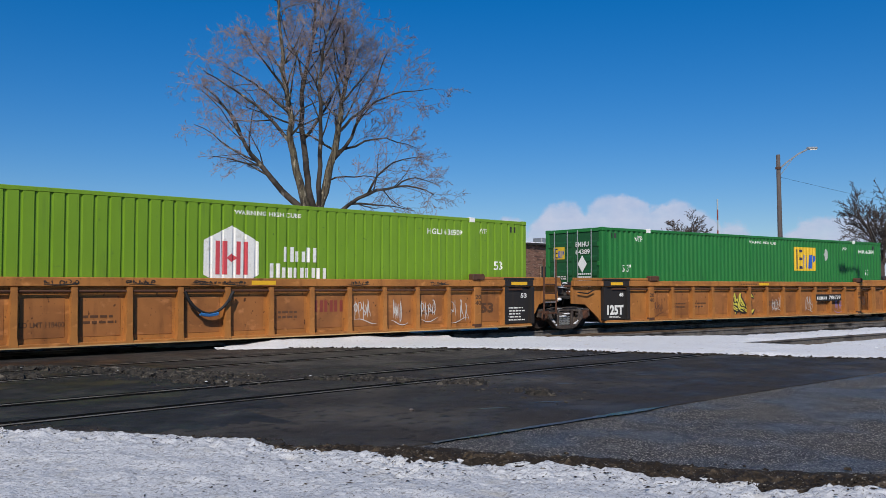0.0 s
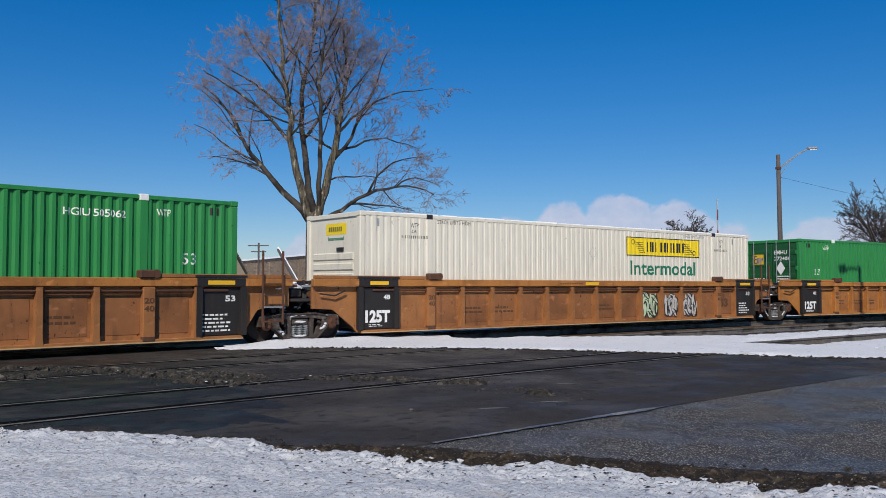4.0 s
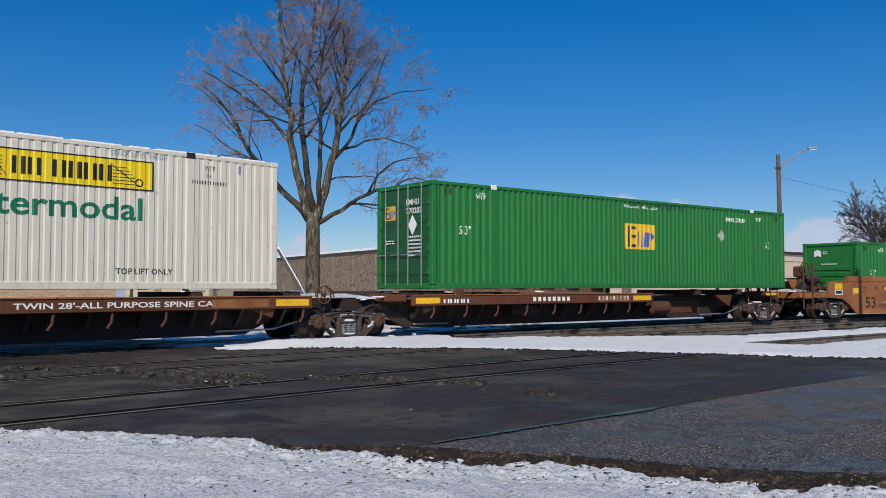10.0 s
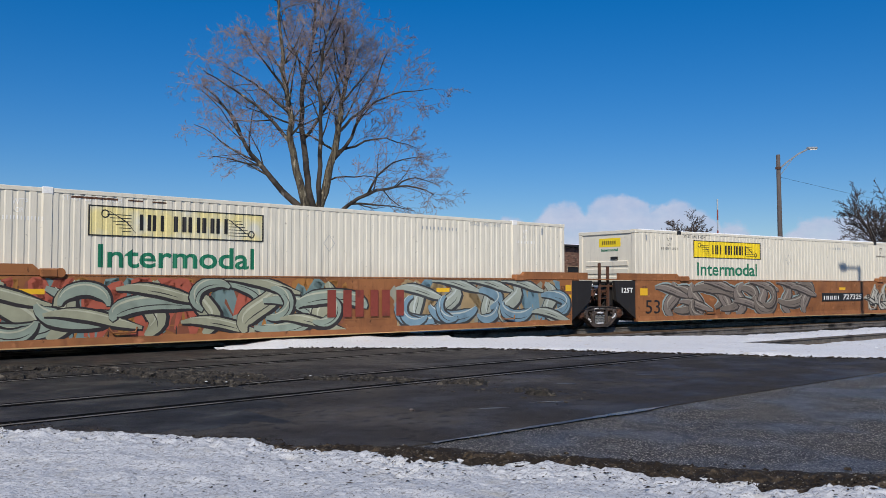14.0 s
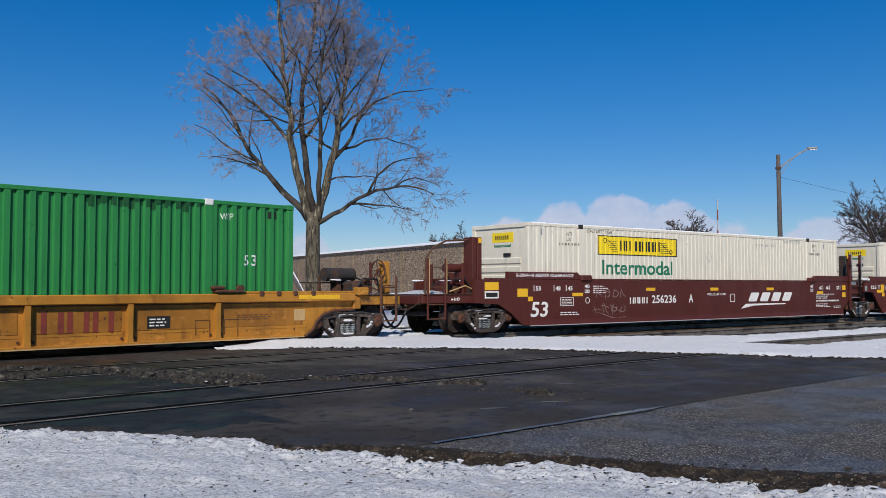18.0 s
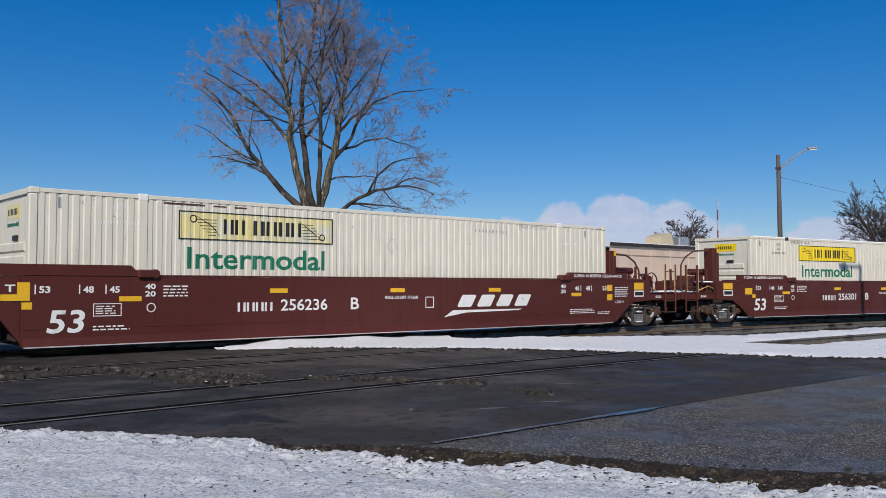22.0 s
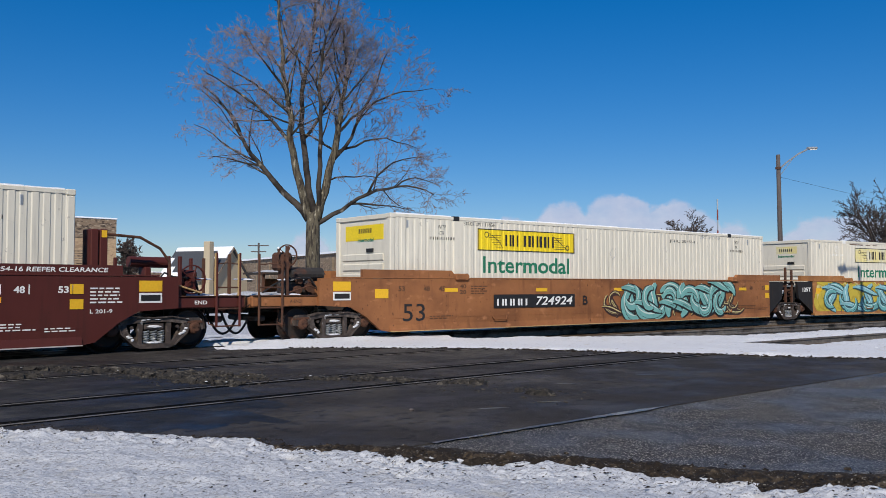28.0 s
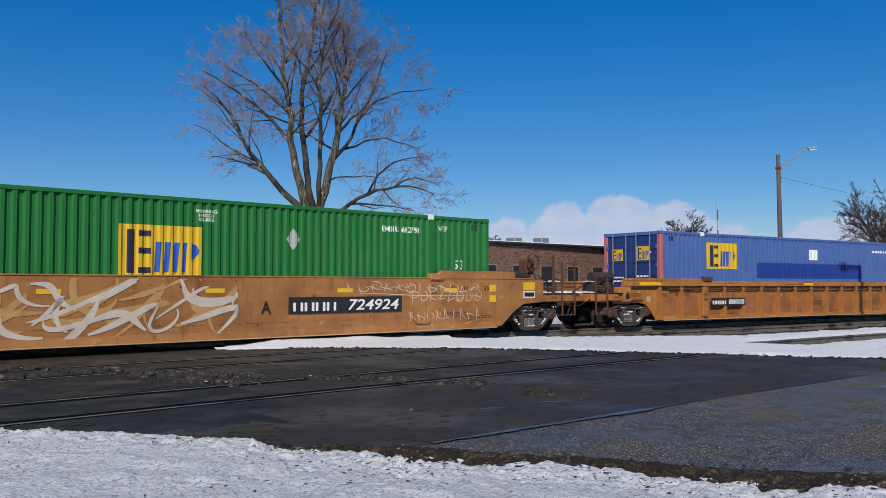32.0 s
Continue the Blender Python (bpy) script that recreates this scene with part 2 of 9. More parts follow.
M_POLE = material("weathered_pole", (0.090, 0.076, 0.072), 0.9, grain=0.3, grain_scale=6, stretch=(6, 6, 0.5))
M_CABLE = material("black_rubber", (0.015, 0.015, 0.016), 0.6)
M_BLUECABLE = material("blue_strap", (0.03, 0.16, 0.42), 0.6)
M_REDLENS = material("red_signal_lens", (0.12, 0.01, 0.01), 0.25)


def cloud_material(banks):
    """Soft vapour on a far backdrop. banks: (middle, half width, height) in metres along it; noise frays the rim."""
    m = bpy.data.materials.new("cloud_vapour")
    m.use_nodes = True
    n, link = m.node_tree.nodes, m.node_tree.links.new
    n.remove(n["Principled BSDF"])
    sep = n.new("ShaderNodeSeparateXYZ")
    co = n.new("ShaderNodeTexCoord")
    link(co.outputs["Object"], sep.inputs[0])

    def calc(op, a, b=0.0, c=0.0):
        k = n.new("ShaderNodeMath")
        k.operation = op
        for slot, v in zip(k.inputs, (a, b, c)):
            if isinstance(v, float):
                slot.default_value = v
            else:
                link(v, slot)
        return k.outputs[0]

    def noise_at(scale, detail, squash):
        mp = n.new("ShaderNodeMapping")
        mp.inputs["Scale"].default_value = (1, 1, squash)
        link(co.outputs["Object"], mp.inputs["Vector"])
        t = n.new("ShaderNodeTexNoise")
        t.inputs["Scale"].default_value, t.inputs["Detail"].default_value, t.inputs["Roughness"].default_value = scale, detail, 0.58
        link(mp.outputs["Vector"], t.inputs["Vector"])
        return t.outputs["Fac"]

    top = 0.0
    for mid, half, high in banks:
        q = calc("DIVIDE", calc("SUBTRACT", sep.outputs["X"], float(mid)), float(half))
        lump = calc("MULTIPLY", calc("SUBTRACT", 1.0, calc("POWER", calc("ABSOLUTE", q), 2.4)), float(high))
        top = lump if isinstance(top, float) else calc("MAXIMUM", top, lump)
    billow = calc("MULTIPLY_ADD", noise_at(0.020, 6, 1.3), 64.0, -32.0)
    body = calc("DIVIDE", calc("SUBTRACT", calc("ADD", top, billow), sep.outputs["Z"]), 17.0)
    soft = n.new("ShaderNodeMapRange")
    soft.interpolation_type = "SMOOTHSTEP"
    link(body, soft.inputs["Value"])
    dens = calc("MULTIPLY", soft.outputs["Result"], calc("MULTIPLY_ADD", noise_at(0.012, 5, 2.0), 0.7, 0.38))
    shade = n.new("ShaderNodeMix")
    shade.data_type = "RGBA"
    shade.inputs["A"].default_value, shade.inputs["B"].default_value = (0.40, 0.46, 0.66, 1), (0.66, 0.66, 0.76, 1)
    link(noise_at(0.03, 6, 1.6), shade.inputs["Factor"])
    em, tr, mix = n.new("ShaderNodeEmission"), n.new("ShaderNodeBsdfTransparent"), n.new("ShaderNodeMixShader")
    link(shade.outputs["Result"], em.inputs["Color"])
    link(dens, mix.inputs[0])
    link(tr.outputs[0], mix.inputs[1])
    link(em.outputs[0], mix.inputs[2])
    link(mix.outputs[0], n["Material Output"].inputs["Surface"])
    return m


# ---------- mesh helpers ----------
RECENT = []


class Geo:
    def __init__(self):
        self.v, self.f = [], []

    def add(self, pts, faces):
        b = len(self.v)
        self.v += [tuple(p) for p in pts]
        self.f += [tuple(b + i for i in f) for f in faces]
        return self

    def box(self, x0, x1, y0, y1, z0, z1, b=0.0):
        if b <= 0:
            p = [(x, y, z) for x in (x0, x1) for y in (y0, y1) for z in (z0, z1)]
            return self.add(p, [(0, 1, 3, 2), (4, 6, 7, 5), (0, 4, 5, 1), (2, 3, 7, 6), (0, 2, 6, 4), (1, 5, 7, 3)])
        b = min(b, (x1 - x0) * 0.45, (y1 - y0) * 0.45, (z1 - z0) * 0.45)
        cx, cy, cz = (x0 + x1) / 2, (y0 + y1) / 2, (z0 + z1) / 2
        hx, hy, hz = (x1 - x0) / 2, (y1 - y0) / 2, (z1 - z0) / 2
        p, at = [], {}
        for i in (-1, 1):
            for j in (-1, 1):
                for k in (-1, 1):
                    for a in range(3):
                        d = [hx - b, hy - b, hz - b]
                        d[a] += b
                        at[i, j, k, a] = len(p)
                        p.append((cx + i * d[0], cy + j * d[1], cz + k * d[2]))
        s = (-1, 1)
        f = []
        for i in s:
            f.append([at[i, j, k, 0] for j, k in ((-1, -1), (1, -1), (1, 1), (-1, 1))][::i])
            f.append([at[j, i, k, 1] for j, k in ((-1, -1), (-1, 1), (1, 1), (1, -1))][::i])
            f.append([at[j, k, i, 2] for j, k in ((-1, -1), (1, -1), (1, 1), (-1, 1))][::i])
        for i in s:
            for j in s:
                f.append([at[i, j, -1, 0], at[i, j, 1, 0], at[i, j, 1, 1], at[i, j, -1, 1]][::-i * j])
                f.append([at[i, -1, j, 0], at[i, 1, j, 0], at[i, 1, j, 2], at[i, -1, j, 2]][::i * j])
                f.append([at[-1, i, j, 1], at[1, i, j, 1], at[1, i, j, 2], at[-1, i, j, 2]][::-i * j])
                for k in s:
                    f.append([at[i, j, k, 0], at[i, j, k, 1], at[i, j, k, 2]][::i * j * k])
        return self.add(p, f)

    def prism(self, poly, axis, a0, a1):
        """Polygon extruded along an axis: 'y' takes (x, z), 'x' takes (y, z), 'z' takes (x, y)."""
        def at(q, a):
            return (q[0], a, q[1]) if axis == "y" else (a, q[0], q[1]) if axis == "x" else (q[0], q[1], a)
        n = len(poly)
        area = sum(poly[i][0] * poly[(i + 1) % n][1] - poly[(i + 1) % n][0] * poly[i][1] for i in range(n))
        flip = (area > 0) ^ (axis == "y")
        a, z = list(range(n)), list(range(n, 2 * n))
        f = [a[::-1], z] + [(i, (i + 1) % n, n + (i + 1) % n, n + i) for i in range(n)]
        if not flip:
            f = [tuple(reversed(q)) for q in f]
        return self.add([at(q, a0) for q in poly] + [at(q, a1) for q in poly], f)

    def revolve(self, profile, c, axis="y", n=20):
        """Profile of (offset along the axis, radius), closed, turned round the axis through c."""
        m, p, f = len(profile), [], []
        for i in range(n):
            w = 2 * math.pi * i / n
            for o, r in profile:
                q = (r * math.cos(w), o, r * math.sin(w)) if axis == "y" else (o, r * math.cos(w), r * math.sin(w)) if axis == "x" else (r * math.cos(w), r * math.sin(w), o)
                p.append((c[0] + q[0], c[1] + q[1], c[2] + q[2]))
        for i in range(n):
            for j in range(m):
                q = (i * m + j, i * m + (j + 1) % m, ((i + 1) % n) * m + (j + 1) % m, ((i + 1) % n) * m + j)
                f.append(q if axis != "y" else q[::-1])
        return self.add(p, f)

    def cyl(self, c, axis, r, a0, a1, n=12):
        return self.revolve([(a0, 0.0001), (a0, r), (a1, r), (a1, 0.0001)], c, axis, n)

    def tube(self, pts, r, n=6, r1=None):
        pts = [Vector(q) for q in pts]
        r1 = r if r1 is None else r1
        rings, b = [], len(self.v)
        ref = Vector((0.31, 0.2, 0.93))
        for i, q in enumerate(pts):
            d = (pts[min(i + 1, len(pts) - 1)] - pts[max(i - 1, 0)]).normalized()
            u = d.cross(ref)
            u = u.normalized() if u.length > 0.01 else d.cross(Vector((1, 0, 0))).normalized()
            w = d.cross(u)
            rr = r + (r1 - r) * i / max(1, len(pts) - 1)
            for k in range(n):
                a = 2 * math.pi * k / n
                self.v.append(tuple(q + (u * math.cos(a) + w * math.sin(a)) * rr))
        for i in range(len(pts) - 1):
            for k in range(n):
                a, c = b + i * n + k, b + i * n + (k + 1) % n
                self.f.append((a, c, c + n, a + n))
        self.f.append(tuple(b + k for k in range(n))[::-1])
        e = b + (len(pts) - 1) * n
        self.f.append(tuple(e + k for k in range(n)))
        return self

    def mesh(self, name, mat, smooth=False):
        me = bpy.data.meshes.new(name)
        me.from_pydata(self.v, [], self.f)
        if smooth:
            me.polygons.foreach_set("use_smooth", [True] * len(me.polygons))
        me.materials.append(mat)
        me.update()
        return me


def thing(name, label, category, group="", at=(0, 0, 0), turn=0.0, kind=""):
    ob = new(name)
    ob.empty_display_size = 0.3
    ob.matrix_basis = pose(*at, 0, 0, turn)
    return tagged(ob, label, category, group, kind)


def part(name, geo, mat, parent, label="", at=None, smooth=False):
    """One mesh object under a thing or a part."""
    me = geo if isinstance(geo, bpy.types.Mesh) else geo.mesh(name, mat, smooth)
    ob = new(name, me)
    ob.parent = parent
    if at is not None:
        ob.location = at
    if label:
        ob["label"] = label
    RECENT.append(ob)
    return ob


def solid(name, geo, mat, label, category="", group="", kind="", smooth=False):
    return tagged(new(name, geo.mesh(name, mat, smooth)), label, category, group, kind)


# ---------- lettering ----------
def letter_mesh(words, bold=0.0, shear=0.0):
    cu = bpy.data.curves.new("lettering", "FONT")
    cu.body, cu.offset, cu.shear, cu.resolution_u = words, bold, shear, 3
    ob = bpy.data.objects.new("lettering", cu)
    scene.collection.objects.link(ob)
    me = bpy.data.meshes.new_from_object(ob.evaluated_get(bpy.context.evaluated_depsgraph_get()))
    bpy.data.objects.remove(ob)
    pts = [v.co.copy() for v in me.vertices]
    faces = [tuple(p.vertices) for p in me.polygons]
    bpy.data.meshes.remove(me)
    x0, x1 = min(p.x for p in pts), max(p.x for p in pts)
    y0, y1 = min(p.y for p in pts), max(p.y for p in pts)
    return [((p.x - x0) / (x1 - x0), (p.y - y0) / (y1 - y0)) for p in pts], faces


LETTERS = {}


def letters(words, x0, x1, z0, z1, y, mat, parent, bold=0.02, shear=0.0, face="side", label=""):
    """Words on the near side (plane y) or on the left end (plane x = y, running along the local y)."""
    key = (words, bold, shear)
    if key not in LETTERS:
        LETTERS[key] = letter_mesh(*key)
    pts, faces = LETTERS[key]
    g = Geo()
    if face == "side":
        g.add([(x0 + u * (x1 - x0), y, z0 + w * (z1 - z0)) for u, w in pts], faces)
    else:
        g.add([(y, x0 + u * (x1 - x0), z0 + w * (z1 - z0)) for u, w in pts], faces)
    return part("lettering", g, mat, parent, label)


def slab(g, x0, x1, z0, z1, y, thick=0.004, skew=0.0):
    """A thin plate on the near side, leaning by skew."""
    g.prism([(x0, z0), (x1, z0), (x1 + skew, z1), (x0 + skew, z1)], "y", y - thick, y)
    return g


def bars(x0, x1, z0, z1, y, mat, parent, count, rnd, rows=1, name="stencil", face="side", fill=0.6):
    """Small print as plain bars: single upright ones, or lines of short words."""
    g = Geo()
    rh = (z1 - z0) / rows
    sg = 1 if x1 > x0 else -1

    def put(a, b, c, d):
        a, b = min(a, b), max(a, b)
        if face == "side":
            g.box(a, b, y - 0.003, y, c, d)
        else:
            g.box(y - 0.003, y, a, b, c, d)

    for r in range(rows):
        zz = z0 + r * rh
        if rows == 1:
            step = (x1 - x0) / count
            for i in range(count):
                put(x0 + i * step, x0 + (i + fill) * step, zz + rh * 0.12, zz + rh * 0.88)
        else:
            x, end = 0.0, abs(x1 - x0) * rnd.uniform(0.7, 1.0)
            while x < end:
                w = min(rnd.uniform(0.06, 0.16), end - x)
                put(x0 + sg * x, x0 + sg * (x + w), zz + rh * 0.28, zz + rh * 0.72)
                x += w + 0.035
    return tagged(part(name, g, mat, parent), kind="stuff")


def blob_letters(x0, x1, z0, z1, y, mat, parent, heights, weight=0.3, skew=0.0, name="word_mark"):
    """A word mark as plain blocks, or two upright strokes for each sign where weight, a stroke's share of its width, is small."""
    w = (x1 - x0) / len(heights)
    k = skew / (z1 - z0)
    for i, (lo, hi) in enumerate(heights):
        p, q = z0 + lo * (z1 - z0), z0 + hi * (z1 - z0)
        a, b, t = x0 + (i + 0.07) * w + k * (p - z0), x0 + (i + 0.93) * w + k * (p - z0), weight * w
        g = Geo()
        if weight > 0.33:
            # a bold sign: one block with cut corners
            c, lean, e = 0.06 * (b - a), k * (q - p), 0.07 * w
            a, b = a + e, b - e
            g.prism([(a, p + c), (a + c, p), (b - c, p), (b, p + c), (b + lean, q - c), (b - c + lean, q), (a + c + lean, q), (a + lean, q - c)], "y", y - 0.004, y)
        else:
            for e in (a, b - t):
                slab(g, e, e + t, p, q, y, skew=k * (q - p))
        part(name, g, mat, parent)


# ---------- the track and the train's run ----------
BEND, X_MID, Y_MID = 193.7, 12.0, 18.457
S_LO, S_HI = -32.0, 36.0
KNOTS = ((0, 13.311), (5, 13.608), (10, 13.588), (15, 13.72), (20, 13.581), (25, 13.633), (32, 13.614))


def gone(t):
    """Metres that the train has run by t."""
    d = 0.0
    for (a, va), (b, vb) in zip(KNOTS, KNOTS[1:]):
        if t <= a:
            break
        e = min(t, b)
        ve = va + (vb - va) * (e - a) / (b - a)
        d += (va + ve) / 2 * (e - a)
    return d


def along(s, lat=0.0, z=0.0):
    """Point and heading (degrees) on the line, s metres past its middle; it bends gently, then runs straight."""
    c = min(max(s, S_LO), S_HI)
    th = c / BEND
    x, y = X_MID + (BEND + lat) * math.sin(th), Y_MID - BEND + (BEND + lat) * math.cos(th)
    return x + (s - c) * math.cos(th), y - (s - c) * math.sin(th), z, -math.degrees(th)


def run_pose(s):
    x, y, z, turn = along(s)
    return pose(x, y, z, 0, 0, turn)


MOVING = []


def rides(ob, s):
    ob.matrix_basis = run_pose(s)
    MOVING.append((ob, s))
    return ob


# ---------- ground, road and tracks ----------
RIGHT = Vector((math.cos(AZ), -math.sin(AZ), 0))
FWD = Vector((math.sin(AZ), math.cos(AZ), 0))


def spot(side, depth, z=0.0):
    """A place by its distance ahead of the viewpoint and its distance to the right of the view's middle."""
    p = FWD * depth + RIGHT * side
    return Vector((p.x, p.y, z))


g = Geo()
rings = (0, 60, 200, 700, 2500, 4800)
for i, r in enumerate(rings):
    for k in range(48):
        a = 2 * math.pi * k / 48
        g.v.append((r * math.cos(a), r * math.sin(a), -0.17))
for i in range(len(rings) - 1):
    for k in range(48):
        g.f.append((i * 48 + k, (i + 1) * 48 + k, (i + 1) * 48 + (k + 1) % 48, i * 48 + (k + 1) % 48))
solid("ground", g, M_SNOW, "flat snow-covered ground with dry grass showing", kind="structure")

# the road crosses the tracks at a slant
EDGE, E_DIR, E_OUT = Vector((2.37, 8.92, 0)), Vector((0.490, -0.872, 0)), Vector((-0.872, -0.490, 0))
ROAD_W = 11.5


def on_road(x, y):
    """Distance in from the near edge: 0 to ROAD_W on the road."""
    return -(Vector((x, y, 0)) - EDGE).dot(E_OUT)


def road_sheet(name, y_from, y_to, top, mat, label):
    g = Geo()
    poly = []
    for y in (y_from, y_to):
        k = (y - EDGE.y) / E_DIR.y
        a = EDGE + E_DIR * k + E_OUT * 0.35
        b = EDGE - E_OUT * (ROAD_W + 0.15)
        k2 = (y - b.y) / E_DIR.y
        b = b + E_DIR * k2
        poly.append((a.x, b.x, y))
    (a0, b0, y0), (a1, b1, y1) = poly
    g.prism([(a0, y0), (b0, y0), (b1, y1), (a1, y1)], "z", -0.168, top)
    return solid(name, g, mat, label, kind="structure")


road_sheet("road_crossing", 5.72, 60.0, 0.0, M_ASPHALT, "dark new asphalt of a level crossing, damp in patches")
road_sheet("road_approach", -40.0, 5.72, -0.012, M_OLDROAD, "older pale asphalt road with worn stony surface")


def swept(profile, s0, s1, ds, closed=True):
    """A cross-section of (lat, z) points drawn along the line."""
    g, n = Geo(), len(profile)
    steps = max(1, int((s1 - s0) / ds))
    for i in range(steps + 1):
        s = s0 + (s1 - s0) * i / steps
        for lat, z in profile:
            g.v.append(along(s, lat, z)[:3])
    for i in range(steps):
        for k in range(n if closed else n - 1):
            a, b = i * n + k, i * n + (k + 1) % n
            g.f.append((a, b, b + n, a + n))
    if closed:
        g.f.append(tuple(range(n))[::-1])
        g.f.append(tuple(range(steps * n, steps * n + n)))
    return g


def rail_profile(c):
    return [(c - 0.036, -0.002), (c - 0.03, 0.004), (c + 0.03, 0.004), (c + 0.036, -0.002), (c + 0.034, -0.035), (c + 0.009, -0.05),
            (c + 0.009, -0.13), (c + 0.07, -0.15), (c - 0.07, -0.15), (c - 0.009, -0.13), (c - 0.009, -0.05), (c - 0.034, -0.035)]


tie_geo = Geo().box(-1.3, 1.3, -0.11, 0.11, -0.16, -0.135, 0.01).mesh("tie", M_TIE)
rnd = random.Random(4)
for centre, s_lo, s_hi, worn in ((0.0, 3.5, 42, True), (-4.22, 4.5, 40, False), (-8.30, 8.5, 40, False)):
    track = thing("railway_track", "railway track on dark ballast, sunk flush in the crossing", "track", "parallel tracks", kind="structure")
    # far shoulder widened: dark ballast stands in for shade under the train
    far = 4.9 if worn else 2.05
    part("ballast", swept([(centre - 2.05, -0.168), (centre - 1.7, -0.14), (centre + far - 0.35, -0.14), (centre + far, -0.168)], -90, 160, 2.0, False), M_BALLAST, track)
    for side in (-0.7525, 0.7525):
        part("rail", swept(rail_profile(centre + side), -90, 160, 2.0), M_RAIL, track)
        # flangeway in the asphalt, on the gauge side: black stands for its shade
        for q, half in ((centre + side - math.copysign(0.115, side), 0.076), (centre + side + math.copysign(0.075, side), 0.036)):
            part("flangeway", swept([(q - half, -0.01), (q - half, 0.003), (q + half, 0.003), (q + half, -0.01)], -22, 4, 1.0), M_GROOVE, track, "black strip for the shaded groove beside the rail")
    s = s_lo
    while s < s_hi:
        x, y, z, turn = along(s, centre)
        if on_road(x, y) > ROAD_W + 1.3:
            ob = part("tie", tie_geo, M_TIE, track)
            ob.matrix_basis = pose(x, y, rnd.uniform(-0.008, 0.004), 0, 0, turn + 90 + rnd.uniform(-1.5, 1.5))
        s += 0.56

# snow bank on the near side of the road
N = noise.noise


def rim_shift(u):
    """How far the bank's edge lies out from the straight road edge; negative where it creeps onto the road."""
    return -0.18 * math.exp(-((u - 2.0) / 1.2) ** 2) + 0.20 * min(1.0, max(0.0, (u - 3.6) / 2.8)) + 0.26 * min(1.0, max(0.0, (5.3 - u) / 1.0))


def near_bank():
    g, nu, nw = Geo(), 560, 150
    for i in range(nu + 1):
        u = -5 + 16.5 * i / nu
        for k in range(nw + 1):
            w = 9.5 * (k / nw) ** 2.2
            wob = 0.22 * N((u * 0.7, 3.1, 0)) + 0.10 * N((u * 2.6, 8.0, 0)) + 0.06 * N((u * 7, 1.0, 0)) + 0.03 * N((u * 17, 1.0, 0))
            p = EDGE + E_DIR * u + E_OUT * (w + wob * max(0, 1 - w) + rim_shift(u))
            up = 0.045 + 0.03 * min(1, w) + 0.035 * N((p.x * 0.9, p.y * 0.9, 2)) + 0.022 * N((p.x * 3.5, p.y * 3.5, 5))
            up += 0.010 * N((p.x * 8, p.y * 8, 7)) - 0.026 * max(0, N((p.x * 14, p.y * 14, 3)) - 0.14) + 0.013 * N((p.x * 22, p.y * 22, 3)) + 0.008 * N((p.x * 40, p.y * 40, 3))
            rim = math.exp(-((w - 0.2) / 0.35) ** 2)
            up += rim * (0.05 * max(0, 0.3 + N((u * 1.7, 5, 1))) + 0.035 * N((p.x * 11, p.y * 11, 1)))
            g.v.append((p.x, p.y, -0.05 if k == 0 else max(0.005, up)))
    for i in range(nu):
        for k in range(nw):
            a = i * (nw + 1) + k
            g.f.append((a, a + 1, a + nw + 2, a + nw + 1)[::-1])
    return solid("snow_bank", g, M_SNOW, "trodden old snow bank with grass tips along the road", "snow", kind="structure", smooth=True)


near_bank()


def far_snow():
    """Snow between the crossing and the running track, uneven at its rim."""
    g, ids = Geo(), {}
    ds, s0, l0 = 0.14, -5.6, -13.0

    def inside(s, lat):
        x, y, _, _ = along(s, lat)
        r = 0.5 * N((x * 0.6, y * 0.6, 1)) + 0.30 * N((x * 2.1, y * 2.1, 4)) + 0.22 * N((x * 5, y * 5, 2))
        if -1.75 < lat < 0.5 + 0.3 * r and (-3.7 if lat > -0.6 else -2.7) + 0.9 * r < s < 3.4:
            return abs(abs(lat) - 0.7525) > 0.13
        if on_road(x, y) < ROAD_W - 0.40 * max(0.0, y - 13.6) - 0.8 * math.exp(-((lat + 1.7) / 0.5) ** 2) + r * 0.5:
            return False
        if lat >= 0.55 + 0.3 * r:
            return False
        if -1.25 <= lat and s < 3.4 + 2 * r:
            return abs(abs(lat) - 0.7525) > 0.17
        top = -1.25 if s < 2.0 else -1.25 - (s - 2.0) * 0.59 if s < 10 else -6.0
        if lat > top + r * 0.5:
            return False
        if s > 7.5 + r and abs(lat + 8.15) < 0.75 + r * 0.25:
            return False
        return True

    def vert(i, k):
        if (i, k) not in ids:
            s, lat = s0 + i * ds, l0 + k * ds
            x, y, _, _ = along(s, lat)
            rim = 0 if all(inside(s + a * ds, lat + b * ds) for a, b in ((1, 0), (-1, 0), (0, 1), (0, -1))) else 1
            ids[i, k] = len(g.v)
            g.v.append((x + 0.04 * N((x * 5, y * 5, 0)), y + 0.04 * N((x * 5, y * 5, 9)), -0.02 if rim and lat > -1.2 else 0.065 + 0.02 * N((x * 3, y * 3, 1)) if lat > -1.2 else -0.01 if rim and lat < -1.5 else 0.035 + 0.03 * N((x, y, 3)) + 0.02 * N((x * 4, y * 4, 3)) + 0.10 * math.exp(-((lat + 1.45) / 0.4) ** 2) * min(1, max(0, (s + 3.2) / 1.2)) * min(1, max(0, (3.2 - s) / 3.4))))
        return ids[i, k]

    for i in range(int(47.6 / ds)):
        for k in range(int(16 / ds)):
            s, lat = s0 + (i + 0.5) * ds, l0 + (k + 0.5) * ds
            if inside(s, lat):
                g.f.append((vert(i, k), vert(i + 1, k), vert(i + 1, k + 1), vert(i, k + 1)))
    return solid("snow_strip", g, M_FARSNOW, "bright snow lying between the crossing and the tracks", "snow", kind="structure", smooth=True)


far_snow()


